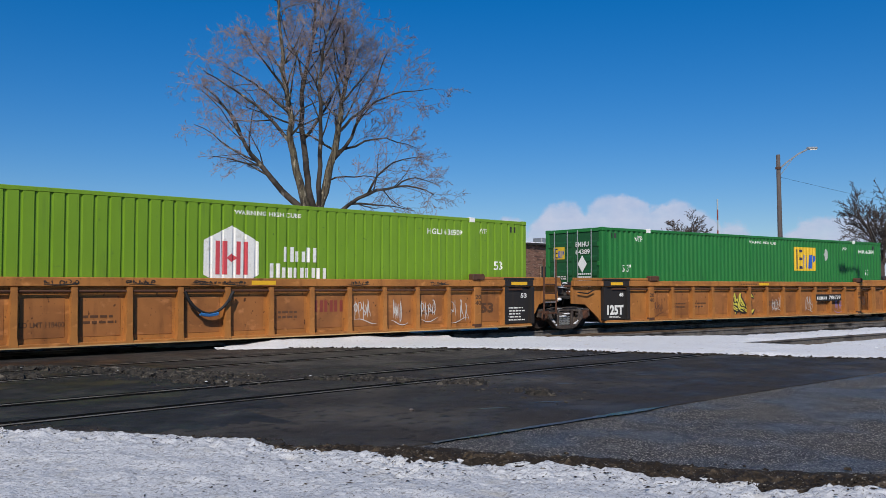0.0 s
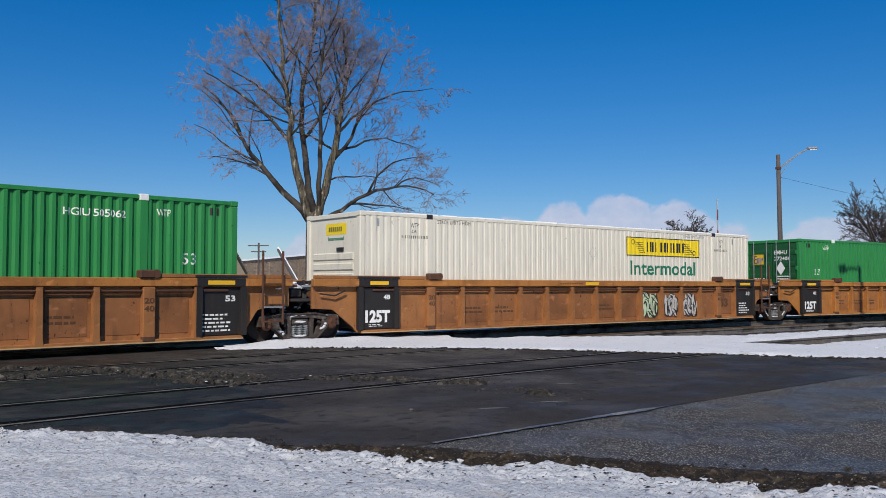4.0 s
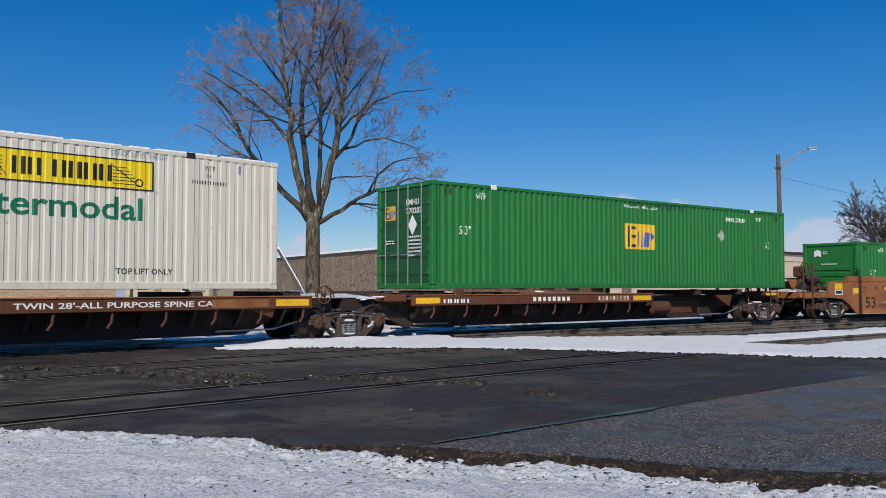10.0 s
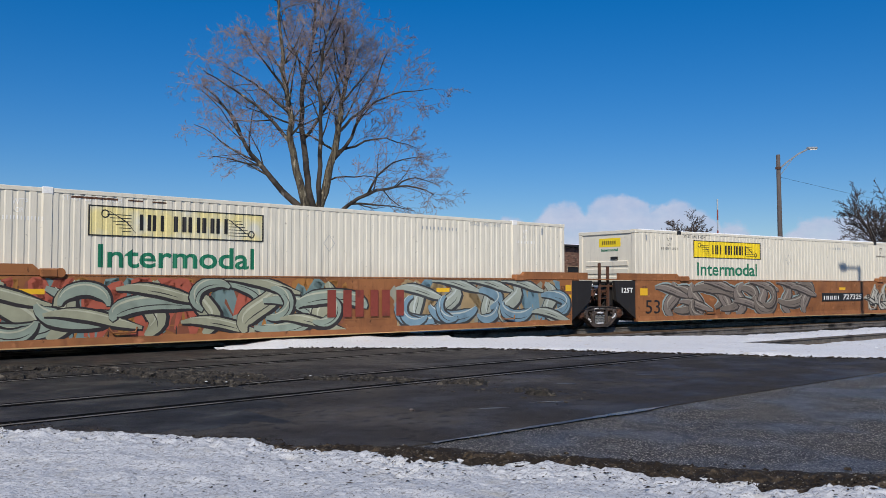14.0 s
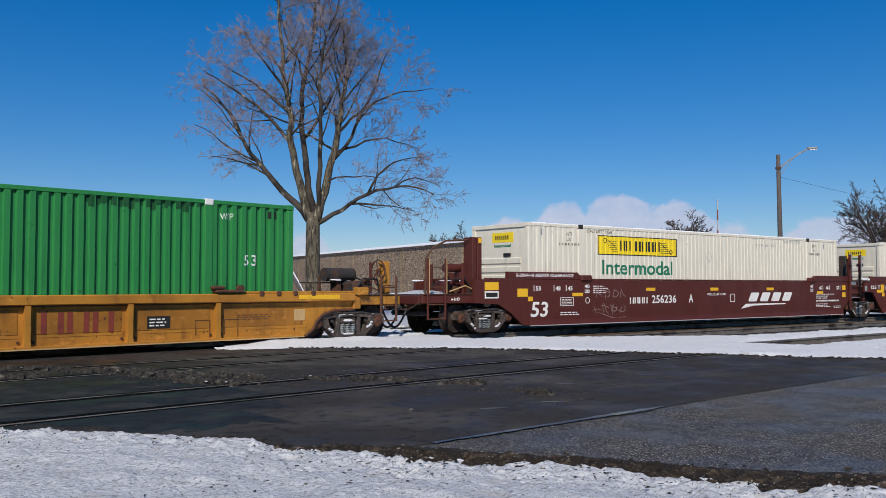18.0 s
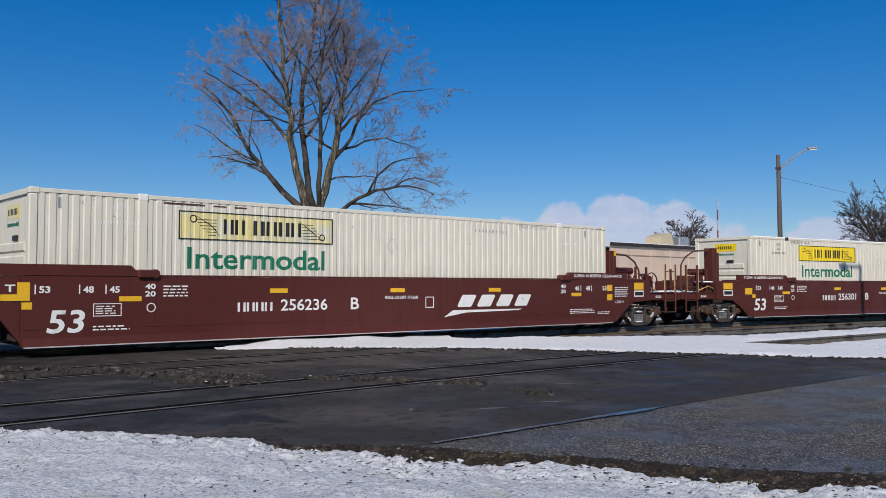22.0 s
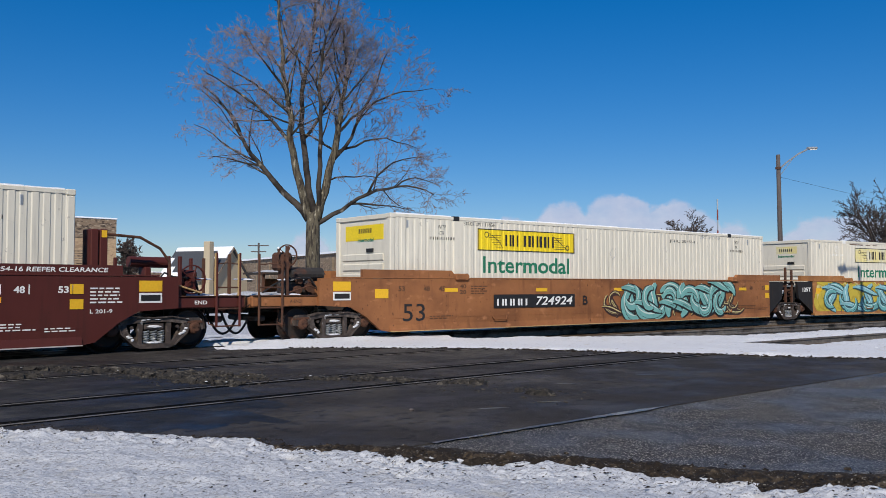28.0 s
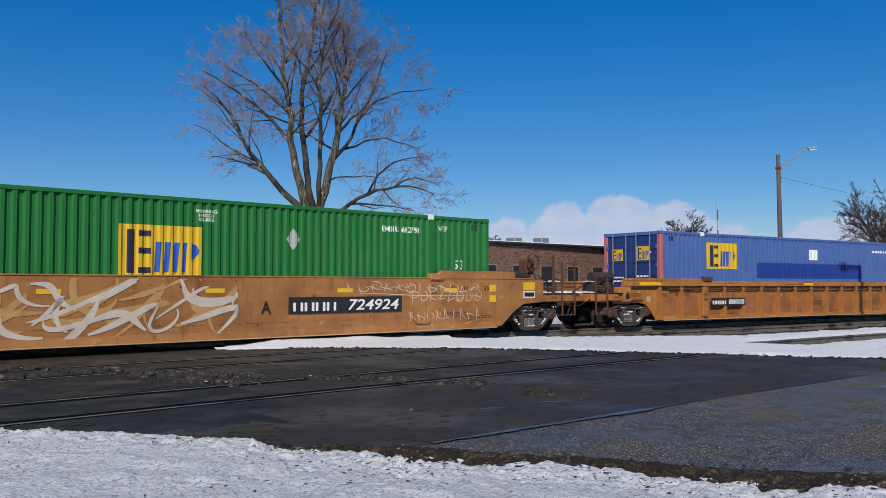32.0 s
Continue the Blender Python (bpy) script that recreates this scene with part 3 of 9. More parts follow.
def back_snow():
    """Trampled snow beyond the running track, bare where tyres and feet have worn it."""
    g, ids, ds = Geo(), {}, 0.25

    def vert(i, k):
        if (i, k) not in ids:
            x, y, _, _ = along(-34 + i * ds, 1.0 + k * ds)
            ids[i, k] = len(g.v)
            g.v.append((x + 0.08 * N((x * 2, y * 2, 0)), y + 0.08 * N((x * 2, y * 2, 5)), -0.075 + 0.04 * N((x * 0.8, y * 0.8, 3)) + 0.02 * N((x * 3, y * 3, 3))))
        return ids[i, k]

    for i in range(int(49 / ds)):
        for k in range(int(4.4 / ds)):
            s, lat = -34 + (i + 0.5) * ds, 1.0 + (k + 0.5) * ds
            x, y, _, _ = along(s, lat)
            bare = 0.6 * N((x * 0.5, y * 0.9, 8)) + 0.35 * N((x * 2.2, y * 2.2, 2))
            if bare < 0.03 and abs(lat - 1.3) > 0.1 and (s < 10 + 4 * bare):
                g.f.append((vert(i, k), vert(i + 1, k), vert(i + 1, k + 1), vert(i, k + 1)))
    return solid("snow_strip", g, M_FARSNOW, "trampled patchy snow beyond the running track", "snow", kind="structure", smooth=True)


back_snow()
kerb = thing("low_kerb", "low row of pale weathered concrete blocks beyond the tracks", "kerb", kind="structure")
s = 1.6
rnd = random.Random(12)
while s < 13:
    w = rnd.uniform(1.0, 1.9)
    x, y, _, turn = along(s + w / 2, 5.1)
    part("block", Geo().box(-w / 2 + 0.03, w / 2 - 0.03, 0.0, 0.4, -0.18, -0.04 + rnd.uniform(-0.02, 0.02), 0.02), M_CONCRETE, kerb, at=(x, y, 0)).rotation_euler = (0, 0, radians(turn))
    s += w


def clods(name, label, place, count, lo, hi, mat, seed, flat=0.8, stretch=1.0):
    """Many small ragged lumps; place(rnd) gives each one's x, y, z."""
    rnd = random.Random(seed)
    g = Geo()
    for _ in range(count):
        x, y, z = place(rnd)
        r = rnd.uniform(lo, hi) * rnd.uniform(0.4, 1)
        a, e = rnd.uniform(0, 6.28), rnd.uniform(1.0, 1.0 + stretch)
        ca, sa = math.cos(a), math.sin(a)
        pts = []
        for h, rr in ((0, 1.0), (0.6, 0.72)):
            for k in range(5):
                w = k * 1.2566
                j = rnd.uniform(0.55, 1.35)
                u, v = r * rr * j * math.cos(w) * e, r * rr * j * math.sin(w) / e
                pts.append((x + u * ca - v * sa, y + u * sa + v * ca, z + r * h * flat * rnd.uniform(0.5, 1.4)))
        pts.append((x + rnd.uniform(-0.3, 0.3) * r, y + rnd.uniform(-0.3, 0.3) * r, z + r * flat))
        g.add(pts, [(k, (k + 1) % 5, 5 + (k + 1) % 5, 5 + k) for k in range(5)] + [(5 + k, 5 + (k + 1) % 5, 10) for k in range(5)])
    return solid(name, g, mat, label, "debris", kind="stuff")


def edge_mud(rnd):
    u = rnd.uniform(-4, 11.5)
    w = rnd.gauss(rim_shift(u) - 0.05 - 0.22 * min(1.0, max(0.0, (u - 1.2) / 3.2)), 0.08 + 0.10 * min(1.0, max(0.0, (u - 1) / 3.5)))
    p = EDGE + E_DIR * u + E_OUT * (w + 0.2 * N((u * 0.7, 3.1, 0)))
    return p.x, p.y, -0.005


RIDGES = [[Vector((x, y, 0)) for x, y in line] for line in (
    ((3.2, 15.5), (4.0, 15.2), (4.55, 14.9), (4.75, 14.1)), ((2.9, 14.0), (3.65, 13.8), (4.1, 13.64)), ((4.6, 13.6), (5.23, 14.0), (5.4, 13.1), (5.56, 12.1), (5.95, 11.3)),
    ((5.5, 13.6), (5.8, 12.6), (6.2, 11.95), (6.5, 11.0)), ((5.4, 11.8), (5.57, 11.3), (5.9, 10.8)), ((6.95, 10.8), (7.6, 10.05), (8.0, 9.1), (8.5, 8.7)), ((8.0, 7.6), (8.38, 7.4)))]
SHARES = (0.20, 0.34, 0.60, 0.78, 0.84, 0.96, 1.0)


def track_mud(rnd):
    """Ridges of slush that tyres have dragged askew over the crossing; they break up."""
    for _ in range(10):
        k = rnd.random()
        line = RIDGES[next(i for i, q in enumerate(SHARES) if k <= q)]
        f = rnd.random() * (len(line) - 1)
        p = line[int(f)].lerp(line[int(f) + 1], f - int(f))
        across = rnd.gauss(0, 0.055)
        p = p + Vector((across + 0.10 * N((p.x * 2.1, p.y * 2.1, 0)), across * 1.4 + 0.16 * N((p.x * 2.7, p.y * 2.7, 5)), 0))
        if N((p.x * 3.1, p.y * 3.1, 7)) > -0.10:
            break
    return p.x, p.y, 0.0


def strewn(rnd):
    x, y, _ = track_mud(rnd)
    return x + rnd.gauss(0, 0.35), y + rnd.gauss(0, 0.5), 0.0


def mud_strip():
    """Churned brown verge between the snow and the asphalt."""
    g, nu, nw = Geo(), 620, 22
    for i in range(nu + 1):
        u = -4 + 14.5 * i / nu
        wide = 0.06 + 0.46 * min(1.0, max(0.0, (u - 1.2) / 3.2)) - 0.24 * min(1.0, max(0.0, (3.9 - u) / 1.1)) + 0.08 * N((u * 1.1, 9, 4)) + 0.07 * N((u * 4.3, 2, 4)) + 0.04 * N((u * 11, 2, 4))
        off = 0.22 * N((u * 0.7, 3.1, 0)) + 0.05 * N((u * 6, 3.1, 7))
        inner = 0.12 + rim_shift(u) + 0.05 * min(2.0, max(0.0, u - 2)) + 0.06 * N((u * 5, 1, 1))
        for k in range(nw + 1):
            f = k / nw
            p = EDGE + E_DIR * u + E_OUT * (off + inner - max(0.06, inner + wide) * f + 0.04 * N((u * 9, f * 5, 0)))
            rise = math.sin(math.pi * min(1, f * 1.25 + 0.02)) ** 0.6 if f < 0.78 else 0.25 * (1 - f) / 0.22
            rise = max(0.0, rise)
            lump = 0.036 + 0.022 * min(1.0, max(0.0, (u - 2) / 2)) + 0.05 * N((p.x * 7, p.y * 7, 1)) + 0.035 * N((p.x * 16, p.y * 16, 1)) + 0.022 * N((p.x * 37, p.y * 37, 1))
            g.v.append((p.x, p.y, -0.02 if k in (0, nw) else 0.002 + max(-0.01, rise * lump * min(1.0, 0.55 + 0.1 * u))))
    for i in range(nu):
        for k in range(nw):
            a = i * (nw + 1) + k
            g.f.append((a, a + 1, a + nw + 2, a + nw + 1))
    return solid("mud_verge", g, M_MUD, "churned brown mud along the snow edge", "mud", kind="structure")


mud_strip()
clods("mud_clods", "brown mud and slush thrown up along the snow edge", edge_mud, 5200, 0.008, 0.036, M_MUD, 3, 0.75)
clods("slush_clods", "grey frozen slush and dirt lumps lying on the crossing", track_mud, 2300, 0.025, 0.10, M_SLUSH, 5, 0.8)
clods("stray_clods", "small dark clods scattered round the slush ridges", strewn, 2400, 0.006, 0.028, M_SLUSH, 6, 0.7)

def slush_crumbs(rnd):
    while True:
        x, y, z = track_mud(rnd)
        if y > 10.8:
            return x, y, 0.035


clods("slush_crumbs", "small white crumbs of snow among the slush", slush_crumbs, 60, 0.008, 0.022, M_SNOW, 15, 0.6)
clods("snow_lumps", "crusty lumps of snow on the edge of the bank", lambda r: (lambda p: (p.x, p.y, 0.03))(EDGE + E_DIR * r.uniform(-3, 5.5) + E_OUT * (0.2 + abs(r.gauss(0.1, 0.3)))), 3400, 0.010, 0.055, M_SNOW, 8, 0.85)
clods("rim_crumbs", "dark crumbs of dirt in the snow along the road edge", lambda r: (lambda p: (p.x, p.y, 0.075))(EDGE + E_DIR * r.uniform(-3, 10) + E_OUT * abs(r.gauss(0.05, 0.35))), 1500, 0.005, 0.018, M_MUD, 19, 0.6)
clods("grass_tips", "dark grass tips and leaves sticking out of the snow", lambda r: (lambda p: (p.x, p.y, 0.06))(EDGE + E_DIR * r.uniform(-3, 10) + E_OUT * r.uniform(0.2, 7)), 4200, 0.006, 0.016, M_MUD, 9, 0.5, 1.6)


def far_lump(rnd):
    while True:
        s, lat = rnd.uniform(-2, 26), rnd.uniform(-12.5, -1.4)
        x, y, _, _ = along(s, lat)
        top = -1.25 if s < 2.0 else -1.25 - (s - 2.0) * 0.59 if s < 10 else -6.0
        if lat < top - 0.1 and on_road(x, y) > ROAD_W - 0.40 * max(0.0, y - 13.6) + 0.05 and not (s > 7 and abs(lat + 8.15) < 0.8):
            return x, y, 0.02


def rim_dirt(rnd):
    while True:
        s, lat = rnd.uniform(-2, 26), rnd.uniform(-12.5, -1.4)
        x, y, _, _ = along(s, lat)
        d = on_road(x, y) - ROAD_W + 0.40 * max(0.0, y - 13.6)
        if abs(d) < 0.28 and rnd.random() > abs(d) * 2.5:
            return x, y, 0.005


clods("snow_crust", "lumpy crust on the snow strip by the tracks", far_lump, 600, 0.012, 0.04, M_FARSNOW, 21, 0.4)
clods("rim_dirt", "dark dirt and gravel along the rim of the snow strip", rim_dirt, 900, 0.012, 0.05, M_MUD, 22, 0.6)


def puddle(name, label, poly, seed, mat):
    """A thin wet film with a ragged rim."""
    g = Geo()
    c = Vector((sum(q[0] for q in poly) / len(poly), sum(q[1] for q in poly) / len(poly), 0))
    rim = []
    n = len(poly)
    for i in range(n):
        a, b = Vector((*poly[i], 0)), Vector((*poly[(i + 1) % n], 0))
        for k in range(10):
            q = a.lerp(b, k / 10)
            d = q - c
            rim.append(c + d * (1 + 0.22 * N(q * 2.0 + Vector((seed, 0, 0))) + 0.12 * N(q * 7)))
    z = 0.004 if c.y > 5.72 else -0.008
    g.v = [(c.x, c.y, z)] + [(q.x, q.y, z) for q in rim]
    g.f = [(0, 1 + i, 1 + (i + 1) % len(rim)) for i in range(len(rim))]
    return solid(name, g, mat, label, "puddle", "puddles", "structure")


seam = Geo()
for i in range(80):
    x = 4.95 + 3.5 * i / 79
    w = max(0.012, 0.022 + 0.030 * N((x * 1.5, 0, 0)) + 0.02 * N((x * 7, 0, 0)) + 0.035 * (i / 79) - 0.06 * max(0.0, i - 70) / 9)
    seam.v += [(x, 5.70 + 0.03 * N((x * 2, 1, 0)) - w, 0.004), (x, 5.70 + 0.03 * N((x * 2, 1, 0)) + w, 0.004)]
seam.f = [(2 * i, 2 * i + 2, 2 * i + 3, 2 * i + 1) for i in range(79)]
solid("wet_seam", seam, M_WATER, "wet joint between new and old asphalt", "puddle", "puddles", "structure")
for n, (x, y, dx, dy) in enumerate(((7.66, 6.81, 0.2, -0.1), (6.82, 6.86, 0.24, -0.09), (11.1, 7.88, 0.2, -0.18), (14.75, 7.05, 0.16, -0.14), (9.3, 7.9, 0.16, -0.1))):
    puddle("puddle", "thin wet streak on the dark asphalt", [(x - dx, y - dy), (x + 0.03, y - 0.05), (x + dx, y + dy), (x, y + 0.05)], 2 + n, M_WATER)
damp = puddle("damp_film", "asphalt soaked dark by melting snow", [(2.2, 17.0), (5.2, 17.6), (6.6, 13.2), (5.6, 9.6), (4.4, 7.4), (3.3, 8.0), (2.0, 9.6)], 11, M_DAMP)
damp.location.z = -0.003
film_dirt = puddle("dirt_film", "dried pale mud film spread by tyres over the crossing", [(7.0, 15.0), (9.6, 15.9), (14.6, 13.4), (13.2, 12.0), (10.4, 11.8), (7.8, 12.2)], 9, M_DIRT)
film_dirt.location.z = -0.002
stone = solid("stone", Geo().revolve([(0.0, 0.001), (0.0, 0.024), (0.018, 0.03), (0.03, 0.018), (0.036, 0.001)], (6.01, 7.28, 0.0), "z", 7), M_POLE, "small grey stone lying on the asphalt", "stone")


# ---------- buildings ----------
def window(parent, x, z, w, h, y, mat_frame):
    """A window in a wall that faces the tracks; y is the wall's face."""
    fr = Geo()
    for a, b, c, d in ((x - w / 2, x + w / 2, z, z + 0.08), (x - w / 2, x + w / 2, z + h - 0.08, z + h), (x - w / 2, x - w / 2 + 0.08, z + 0.08, z + h - 0.08), (x + w / 2 - 0.08, x + w / 2, z + 0.08, z + h - 0.08)):
        fr.box(a, b, y - 0.05, y, c, d)
    f = part("window", fr, mat_frame, parent)
    part("pane", Geo().box(x - w / 2 + 0.08, x + w / 2 - 0.08, y - 0.02, y - 0.004, z + 0.08, z + h - 0.08), M_GLASSDARK, f)
    return f


def warehouse_a():
    b = thing("brick_building", "tan brick industrial building with a dark weathered parapet", "building", at=(0, 0, 0))
    x0, x1, y0, y1 = 4.0, 18.79, 48.84, 70.0
    part("wall", Geo().box(x0, x1, y0, y1, -0.17, 3.95), M_BRICKWALL, b)
    part("parapet", Geo().box(x0, x1 + 0.004, y0 - 0.03, y1, 3.95, 5.02), M_DARKBRICK, b, "dark stained upper band")
    part("coping", Geo().box(x0, x1 + 0.04, y0 - 0.08, y0 + 0.35, 5.02, 5.10, 0.02), M_CLEANSNOW, b, "snow-topped coping")
    part("roof_unit", Geo().box(12.6, 13.9, 50.4, 51.6, 5.02, 5.55, 0.06), M_SILVER, b, "metal roof vent")
    lamp = part("wall_lamp", Geo().box(13.75, 14.15, y0 - 0.22, y0 - 0.004, 1.72, 1.92, 0.03), M_INKBLACK, b, "dark wall lamp")
    part("lens", Geo().box(13.80, 14.10, y0 - 0.226, y0 - 0.22, 1.75, 1.85), M_CLEANSNOW, lamp)
    part("conduit", Geo().tube([(14.0, y0 - 0.04, 1.62), (18.7, y0 - 0.04, 1.56)], 0.025, 6), M_INKBLACK, b)
    v = part("faded_sign", Geo().box(16.35, 17.15, y0 - 0.012, y0, 2.45, 3.35), M_BRICKWALL, b, "flaking painted sign")
    sign = Geo()
    r2 = random.Random(2)
    for i in range(6):
        sign.box(16.4 + r2.uniform(0, .1), 17.1 - r2.uniform(0, .15), y0 - 0.016, y0 - 0.012, 2.5 + i * 0.135, 2.5 + i * 0.135 + 0.07)
    part("sign_line", sign, M_DARKBRICK, v)
    part("pilaster", Geo().box(18.2, 18.78, y0 - 0.10, y0, -0.17, 3.94, 0.01), M_BRICKWALL, b)
    return b


def warehouse_b():
    """Long hall with a slanting flank of rough masonry and a brown brick front."""
    b = thing("long_brick_hall", "long low brick hall with rough weathered flank and snowy roof edge", "building")
    c, far, h = Vector((42.39, 45.28, 0)), Vector((56.88, 108.63, 0)), 4.55
    r = Vector((61.0, 45.6, 0))
    back = r + (far - c)
    part("body", Geo().prism([(c.x, c.y), (r.x, r.y), (back.x, back.y), (far.x, far.y)], "z", -0.17, h - 0.12), M_DARKBRICK, b)
    part("front_wall", Geo().prism([(c.x - 0.02, c.y - 0.12), (r.x, r.y - 0.12), (r.x, r.y - 0.004), (c.x - 0.02, c.y - 0.004)], "z", -0.17, h - 0.2), M_REDBRICK, b, "brown brick front")
    d = (far - c).normalized()
    nrm = Vector((-d.y, d.x, 0))
    # piers and panels on the flank
    for i in range(13):
        p = c + d * (0.4 + i * 5.0)
        q = p + d * 0.5
        a = p + nrm * 0.14
        e = q + nrm * 0.14
        part("pier", Geo().prism([(p.x, p.y), (q.x, q.y), (e.x, e.y), (a.x, a.y)], "z", -0.17, h - 0.5), M_STONEWOOD, b)
    e1, e2 = c + nrm * 0.25 - d * 0.2, far + nrm * 0.25
    part("flank_coping", Geo().prism([(c.x, c.y - 0.25), (e1.x, e1.y - 0.1), (e2.x, e2.y), (far.x + 0.4, far.y)], "z", h - 0.12, h + 0.06), M_CLEANSNOW, b, "snow on the roof edge")
    part("front_coping", Geo().box(c.x - 0.15, r.x, c.y - 0.3, c.y + 0.35, h - 0.118, h + 0.03, 0.02), M_ROOFDARK, b, "dark roof edge")
    part("front_snow", Geo().box(c.x - 0.1, r.x, c.y - 0.2, c.y + 0.5, h + 0.03, h + 0.09, 0.02), M_CLEANSNOW, b)
    for i in range(5):
        window(b, 44.6 + i * 3.1, 1.2, 1.5, 1.7, c.y - 0.12, M_DARKBRICK)
    for i in range(3):
        part("roof_vent", Geo().box(47 + i * 3.2, 47.9 + i * 3.2, 48, 49, h + 0.0, h + 0.5 + 0.1 * i, 0.05), M_SILVER, b)
    return b


def warehouse_c():
    b = thing("beige_shed", "beige clad shed with a dark flat roof edge", "building")
    x0, x1, y0, y1 = 48.3, 86.0, 37.2, 44.6
    lean = 9.6
    part("wall", Geo().prism([(x0, y0), (x1, y0), (x1, y1), (x0 + lean, y1)], "z", -0.17, 4.1), M_BEIGE, b)
    for i in range(16):
        x = x0 + 0.02 + i * 2.4
        part("cladding_batten", Geo().box(x, x + 0.07, y0 - 0.03, y0, -0.17, 4.09), M_BEIGE, b)
    part("stripe", Geo().box(x0, x1, y0 - 0.012, y0, 3.42, 3.5), M_MORTAR, b)
    part("roof_edge", Geo().prism([(x0 - 0.12, y0 - 0.15), (x1, y0 - 0.15), (x1, y1), (x0 + lean, y1)], "z", 4.1, 4.33), M_ROOFDARK, b, "dark roof edge")
    part("roof_snow", Geo().prism([(x0 + 0.3, y0), (x1, y0), (x1, y1 - 0.2), (x0 + lean, y1 - 0.2)], "z", 4.33, 4.38), M_CLEANSNOW, b)
    part("roof_unit", Geo().box(61.6, 63.0, 40.4, 41.8, 4.38, 5.35, 0.05), M_SILVER, b, "grey roof machine")
    part("roof_unit", Geo().prism([(59.0, 4.38), (61.1, 4.38), (60.6, 5.6), (59.3, 5.3)], "y", 40.5, 42.0), M_HOUSE, b, "cream roof machine")
    part("door", Geo().box(49.6, 50.7, y0 - 0.04, y0, -0.12, 2.05), M_DARKBRICK, b)
    part("wall_vent", Geo().box(51.6, 52.6, y0 - 0.06, y0, 2.05, 2.2), M_INKBLACK, b)
    return b


def cottage():
    b = thing("house", "small pale house with snow sliding off its grey roof", "house", at=tuple(spot(-20.6, 85)), turn=-math.degrees(AZ) - 25)
    # local x along the ridge, y away; the right-hand gable stands at x = 0
    part("wall", Geo().box(-6.5, 0, -2.5, 2.5, -0.17, 2.1), M_HOUSE, b)
    part("gable", Geo().prism([(-2.5, 2.1), (2.5, 2.1), (0, 4.86)], "x", -6.49, -0.004), M_HOUSE, b)
    for sgn in (-1, 1):
        part("roof", Geo().prism([(0, 4.88), (sgn * 2.9, 1.70), (sgn * 2.9, 1.84), (0, 5.03)], "x", -6.8, 0.3), M_SHINGLE, b)
        part("bargeboard", Geo().prism([(0, 4.86), (sgn * 2.9, 1.66), (sgn * 2.9, 1.83), (0, 5.02)], "x", 0.304, 0.36), M_DARKBRICK, b)
    for a, c, x0, x1 in ((0.02, 0.10, -6.7, 0.25), (0.10, 0.34, -1.3, 0.2), (0.34, 0.98, -6.75, -6.2), (0.62, 0.98, -6.2, -5.4), (0.80, 0.98, -5.4, -4.2)):
        part("roof_snow", Geo().prism([(-2.9 * a, 5.04 - 3.2 * a), (-2.9 * c, 5.04 - 3.2 * c), (-2.9 * c, 5.13 - 3.2 * c), (-2.9 * a, 5.15 - 3.2 * a)], "x", x0, x1), M_CLEANSNOW, b, "patch of snow")
    part("roof_snow", Geo().prism([(0.05, 5.0), (2.8, 1.98), (2.8, 2.08), (0.05, 5.13)], "x", -6.7, 0.25), M_CLEANSNOW, b, "patch of snow")
    part("chimney", Geo().box(-0.4, 0.32, -3.6, -2.95, -0.17, 5.45, 0.04), M_HOUSE, b, "tall pale chimney")
    part("annex", Geo().box(-10.2, -6.6, -3.4, 0.6, -0.17, 2.3), M_HOUSE, b)
    part("annex_roof", Geo().box(-10.5, -6.5, -3.8, 0.9, 2.3, 2.55), M_DARKBRICK, b, "dark flat roof")
    part("annex_snow", Geo().box(-10.4, -6.6, -3.6, 0.8, 2.55, 2.66, 0.03), M_CLEANSNOW, b)
    window(b, -8.0, 0.9, 1.3, 1.0, -3.4, M_INKBLACK)
    window(b, -3.4, 0.7, 1.1, 1.2, -2.5, M_CLEANSNOW)
    return b


warehouse_a()
warehouse_b()
warehouse_c()
cottage()


# ---------- poles and signal ----------
def street_lamp():
    at = spot(19.66, 51.0, -0.17)
    b = thing("street_lamp", "tall weathered wooden pole with a curved street lamp arm", "lamp post", at=tuple(at), turn=-math.degrees(AZ))
    part("pole", Geo().tube([(0.1, 0, 0), (0.0, 0, 9.2)], 0.16, 10, 0.115), M_POLE, b, smooth=True)
    part("arm", Geo().tube([(0.05, 0, 8.35), (0.5, 0, 8.75), (1.2, 0, 9.25), (1.8, 0, 9.55)], 0.05, 6), M_SILVER, b, "galvanised arm")
    h = part("lamp_head", Geo().box(1.7, 2.3, -0.13, 0.13, 9.52, 9.66, 0.04), M_SILVER, b)
    part("lens", Geo().box(1.85, 2.25, -0.09, 0.09, 9.49, 9.52), M_INKWHITE, h)
    part("brace", Geo().tube([(0.05, 0, 7.9), (0.9, 0, 9.0)], 0.018, 5), M_SILVER, b)
    part("bracket", Geo().cyl((0, 0, 8.35), "z", 0.17, 0, 0.12), M_RUST, b)
    for dz in (7.9,):
        p0 = Vector((0, 0, dz))
        p1 = Vector((26, 9, 5.2))
        part("cable", Geo().tube([p0.lerp(p1, k / 8) + Vector((0, 0, -0.5 * math.sin(math.pi * k / 8))) for k in range(9)], 0.007, 4), M_CABLE, b)
    return b


street_lamp()


